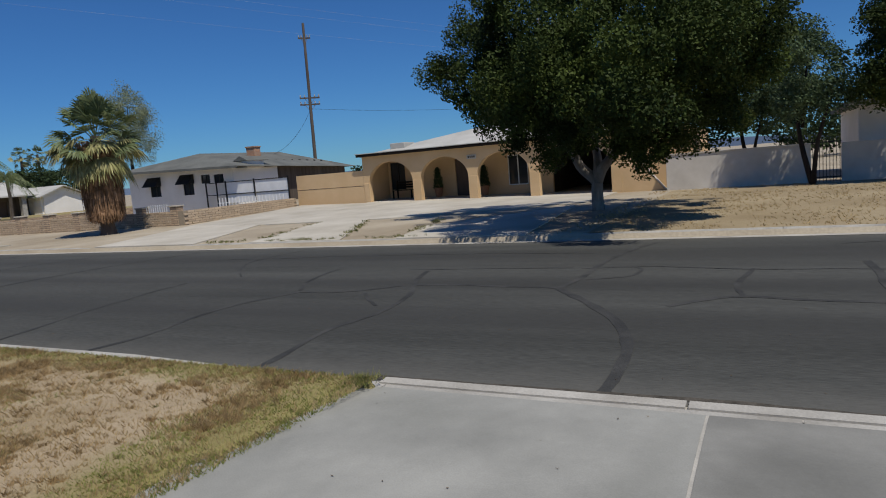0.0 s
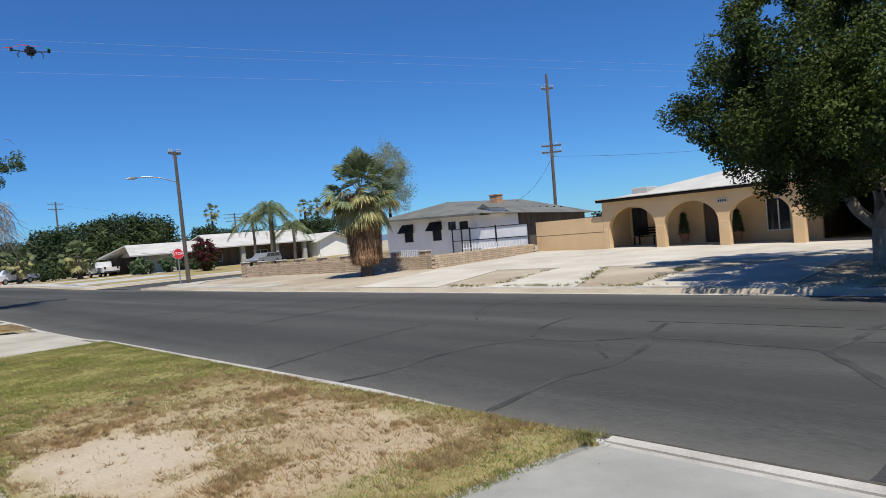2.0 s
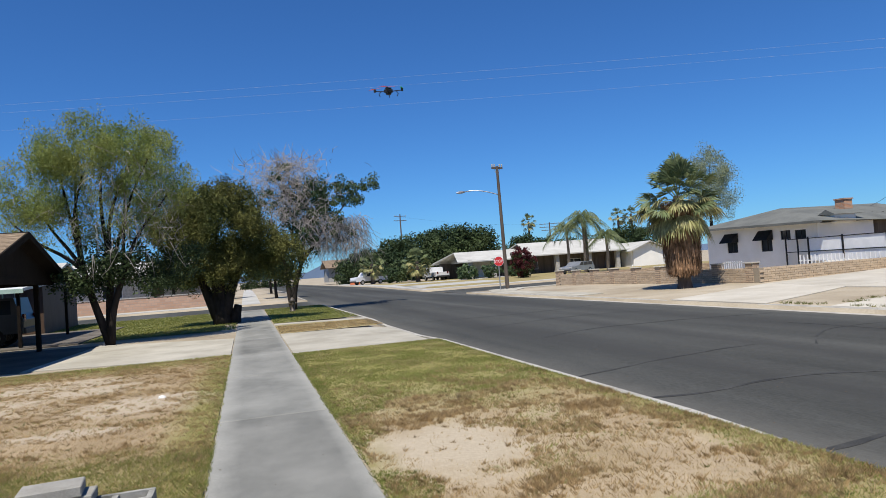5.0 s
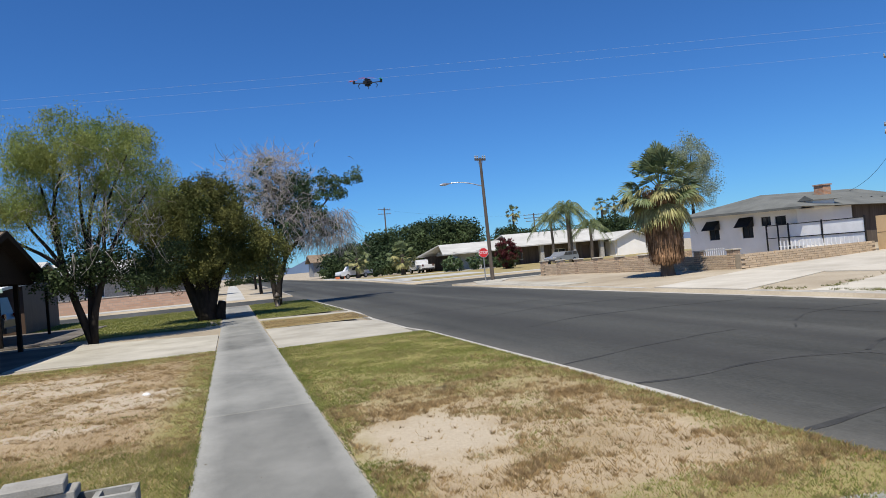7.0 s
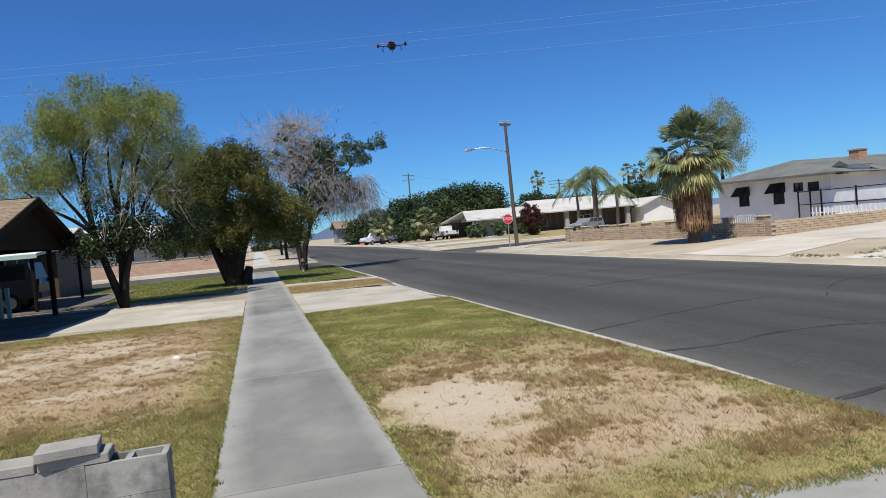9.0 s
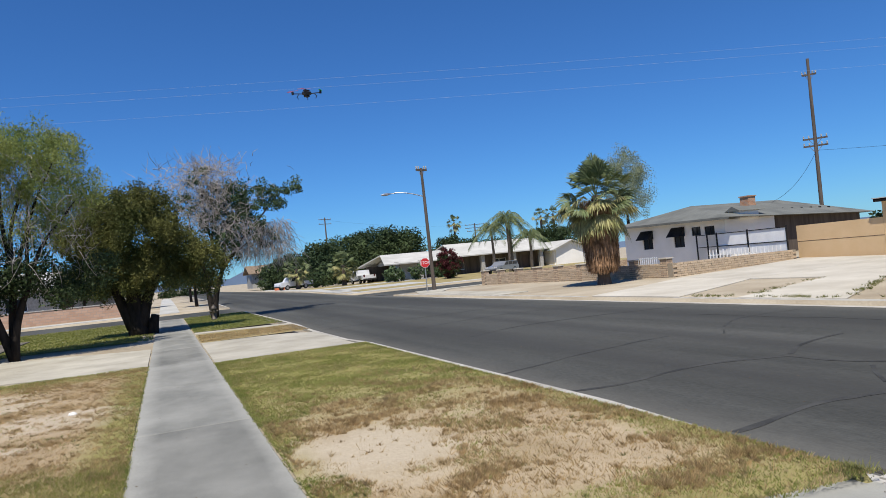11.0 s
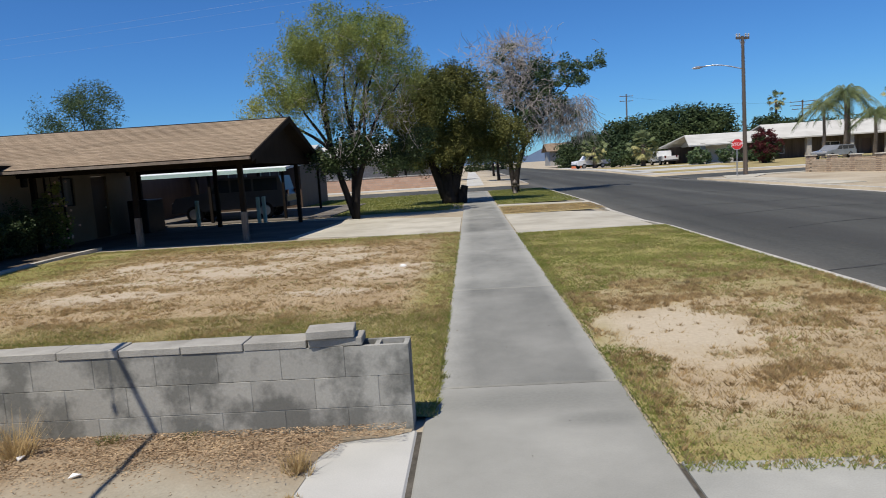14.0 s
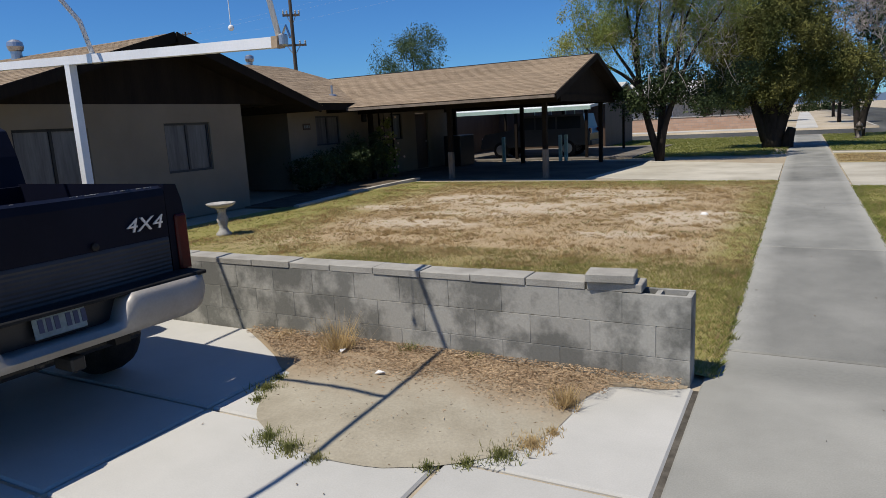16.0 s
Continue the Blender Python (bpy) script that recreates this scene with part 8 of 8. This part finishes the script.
utility_pole("distant_pole", 36.4, 155.4, 0.2, 15.2, [(0.97, 1.6), (0.9, 1.6)], "distant wooden power pole", (0, 0), 0.2, 0.2)
utility_pole("distant_pole", 70.0, 144.0, 0.2, 10.6, [(0.97, 2.4), (0.9, 2.4), (0.83, 2.0)], "distant pole with three wide crossarms", (0, 0), 0.2, -0.3)


def cable(a, c, sag, r=0.008):
    a, c = Vector(a), Vector(c)
    return B().tube([a.lerp(c, i / 24) - Vector((0, 0, sag * 4 * (i / 24) * (1 - i / 24))) for i in range(25)], r, 4, False)


for dz, off in ((0.0, 0.0), (-0.35, 0.5), (-1.5, 0.3)):
    single("power_cable", cable((-80, 72 + off, 16.6 + dz), (52, 20 + off, 12.2 + dz), 0.9, 0.0022), "wire", "thin bright overhead power cable", "cable", "overhead cables")
utility_pole("cable_pole", -80, 72, 0, 16.6, [(0.98, 1.2)], "wooden pole carrying the overhead cables")
utility_pole("cable_pole", 52, 20.3, 0.1, 12.2, [(0.98, 1.2)], "wooden pole carrying the overhead cables")
for a, c in (((47.5, 35.9, 7.6), (35.0, 30.6, 3.4)), ((36.4, 155.4, 14.8), (70, 144, 10.4)), ((47.5, 35.9, 7.7), (66, 10, 7.5))):
    single("service_cable", cable(a, c, 0.8, 0.012), "dark_metal", "thin dark service cable", "cable", "service cables")

stop = thing("stop_sign", (15.9, 40.6, 0.0), "red octagonal stop sign on a thin metal post", "road sign")
sz = 1.87
part("post", B().box(15.87, 40.6, -0.1, 15.93, 40.64, 2.2), "galv", stop)
octo = [(0.31 * math.cos(math.radians(22.5 + 45 * i)) / math.cos(math.radians(22.5)), 0.31 * math.sin(math.radians(22.5 + 45 * i)) / math.cos(math.radians(22.5))) for i in range(8)]
face = pose(15.9, 40.58, sz, 90, 0, -14)
part("rim", B().prism(octo, -0.004, 0.0).move(face), "white_metal", stop)
part("plate", B().prism([(x * 0.95, y * 0.95) for x, y in octo], 0.001, 0.005).move(face), "stop_red", stop)
me = text_mesh("STOP", 0.25, face @ pose(0, 0, 0.008), 0.002)
me.materials.append(M["white_metal"])
part("lettering", me, "white_metal", stop, "white STOP lettering")

hyd = thing("fire_hydrant", (2.25, 35.2, 0), "dark fire hydrant beside the pavement", "hydrant")
part("barrel", B().lathe([(0.16, 0), (0.16, 0.05), (0.11, 0.07), (0.11, 0.5), (0.14, 0.52), (0.14, 0.56), (0.12, 0.62), (0.07, 0.69), (0.03, 0.72), (0.03, 0.76)], (2.25, 35.2, 0), 16), "hydrant", hyd, smooth=True)
for d in ((0.2, 0, 0), (-0.2, 0, 0), (0, -0.2, 0)):
    part("outlet", B().tube([(2.25, 35.2, 0.42), (2.25 + d[0], 35.2 + d[1], 0.42)], 0.06, 10), "hydrant", hyd)

# scattered leaf scraps on concrete and asphalt
def scraps(n, x0, y0, x1, y1, zf):
    out = []
    for x, y in rng.uniform((x0, y0), (x1, y1), (n, 2)):
        a, l, w = rng.uniform(0, 6.283), rng.uniform(0.005, 0.015), rng.uniform(0.003, 0.006)
        c, s_ = math.cos(a), math.sin(a)
        z = zf(x, y) + 0.004
        out.append([(x + l * c, y + l * s_, z + 0.006), (x - w * s_, y + w * c, z), (x - l * c, y - l * s_, z + 0.003), (x + w * s_, y - w * c, z)])
    v = np.array(out).reshape(-1, 3)
    return v, np.arange(len(v)).reshape(-1, 4)


single("leaf_scraps", scraps(45, -3.0, 0.6, -0.45, 2.6, lambda x, y: 0.0), "leaf_bit", "dead leaf scraps on the driveway", "leaf litter", kind="stuff")
single("leaf_scraps", scraps(22, -0.4, 2.0, 0.98, 14.0, lambda x, y: 0.0), "leaf_bit", "dead leaf scraps on the pavement", "leaf litter", kind="stuff")
single("leaf_scraps", scraps(90, 4.8, -4.0, 9.0, 12.0, road_z), "leaf_bit", "dead leaf scraps on the street", "leaf litter", kind="stuff")
single("leaf_scraps", scraps(14, 1.2, 0.2, 4.2, 3.0, lambda x, y: apron_z(x, y)), "leaf_bit", "dead leaf scraps on the apron", "leaf litter", kind="stuff")

# ---- multicopter in the air ----
DP = Vector((1.52, 6.57, 3.5))
drone = thing("quadcopter", DP, "small black quadcopter hovering with orange and green propellers", "drone")
dm = Matrix.Translation(DP) @ pose(0, 0, 0, 6, -5, 28) @ Matrix.Scale(0.66, 4)
part("body", B().box(-0.06, -0.045, -0.02, 0.06, 0.045, 0.035, 0.01).box(-0.04, -0.03, -0.05, 0.04, 0.03, -0.02, 0.008).box(-0.045, -0.03, 0.04, 0.045, 0.03, 0.06, 0.006).move(dm), "black", drone)
for k in range(4):
    a = math.radians(45 + 90 * k)
    c, s = math.cos(a), math.sin(a)
    tip = Vector((0.21 * c, 0.21 * s, 0.01))
    arm = part("arm", bar(Vector((0.04 * c, 0.04 * s, 0.0)), tip, 0.02, 0.012).move(dm), "black", drone)
    part("motor", B().lathe([(0.016, -0.015), (0.018, 0.0), (0.018, 0.028), (0.006, 0.036)], tuple(tip), 12).move(dm), "dark_metal", arm)
    b = B()
    for sg in (0, math.pi):
        pa = 0.5 + k * 1.1 + sg
        d, n_ = Vector((math.cos(pa), math.sin(pa), 0)), Vector((-math.sin(pa), math.cos(pa), 0))
        h0 = tip + Vector((0, 0, 0.034))
        q = [h0 - n_ * 0.006, h0 + d * 0.04 - n_ * 0.014, h0 + d * 0.125 - n_ * 0.006, h0 + d * 0.125 + n_ * 0.008, h0 + d * 0.04 + n_ * 0.014 + Vector((0, 0, 0.006)), h0 + n_ * 0.006]
        b.add(q + [v + Vector((0, 0, 0.002)) for v in q], [(5, 4, 3, 2, 1, 0), (6, 7, 8, 9, 10, 11)] + [(i, (i + 1) % 6, 6 + (i + 1) % 6, 6 + i) for i in range(6)])
    part("propeller", b.move(dm), "orange" if k in (1, 2) else "lime", drone, "orange propeller" if k in (1, 2) else "green propeller")
    leg = [Vector((0.12 * c, 0.12 * s, -0.005)), Vector((0.15 * c, 0.15 * s, -0.04)), Vector((0.13 * c, 0.13 * s, -0.075))]
    part("leg", B().tube(leg, 0.006, 6).move(dm), "black", drone)

# ---- distance ----
b = B()
vs = []
for i in range(121):
    a = math.radians(-75 + 200 * i / 120)
    h = 22 + 20 * noise.noise(Vector((i * 0.12, 0, 0))) + (34 if abs(-75 + 200 * i / 120 - 9.0) < 2.5 else 0)
    vs += [(2600 * math.sin(a), 2600 * math.cos(a), -5), (2600 * math.sin(a), 2600 * math.cos(a), max(8, h))]
b.add(vs, [(2 * i, 2 * i + 2, 2 * i + 3, 2 * i + 1) for i in range(120)])
structure("backdrop", b, "mountain", "faint hills on the horizon, coloured blue for distance haze")
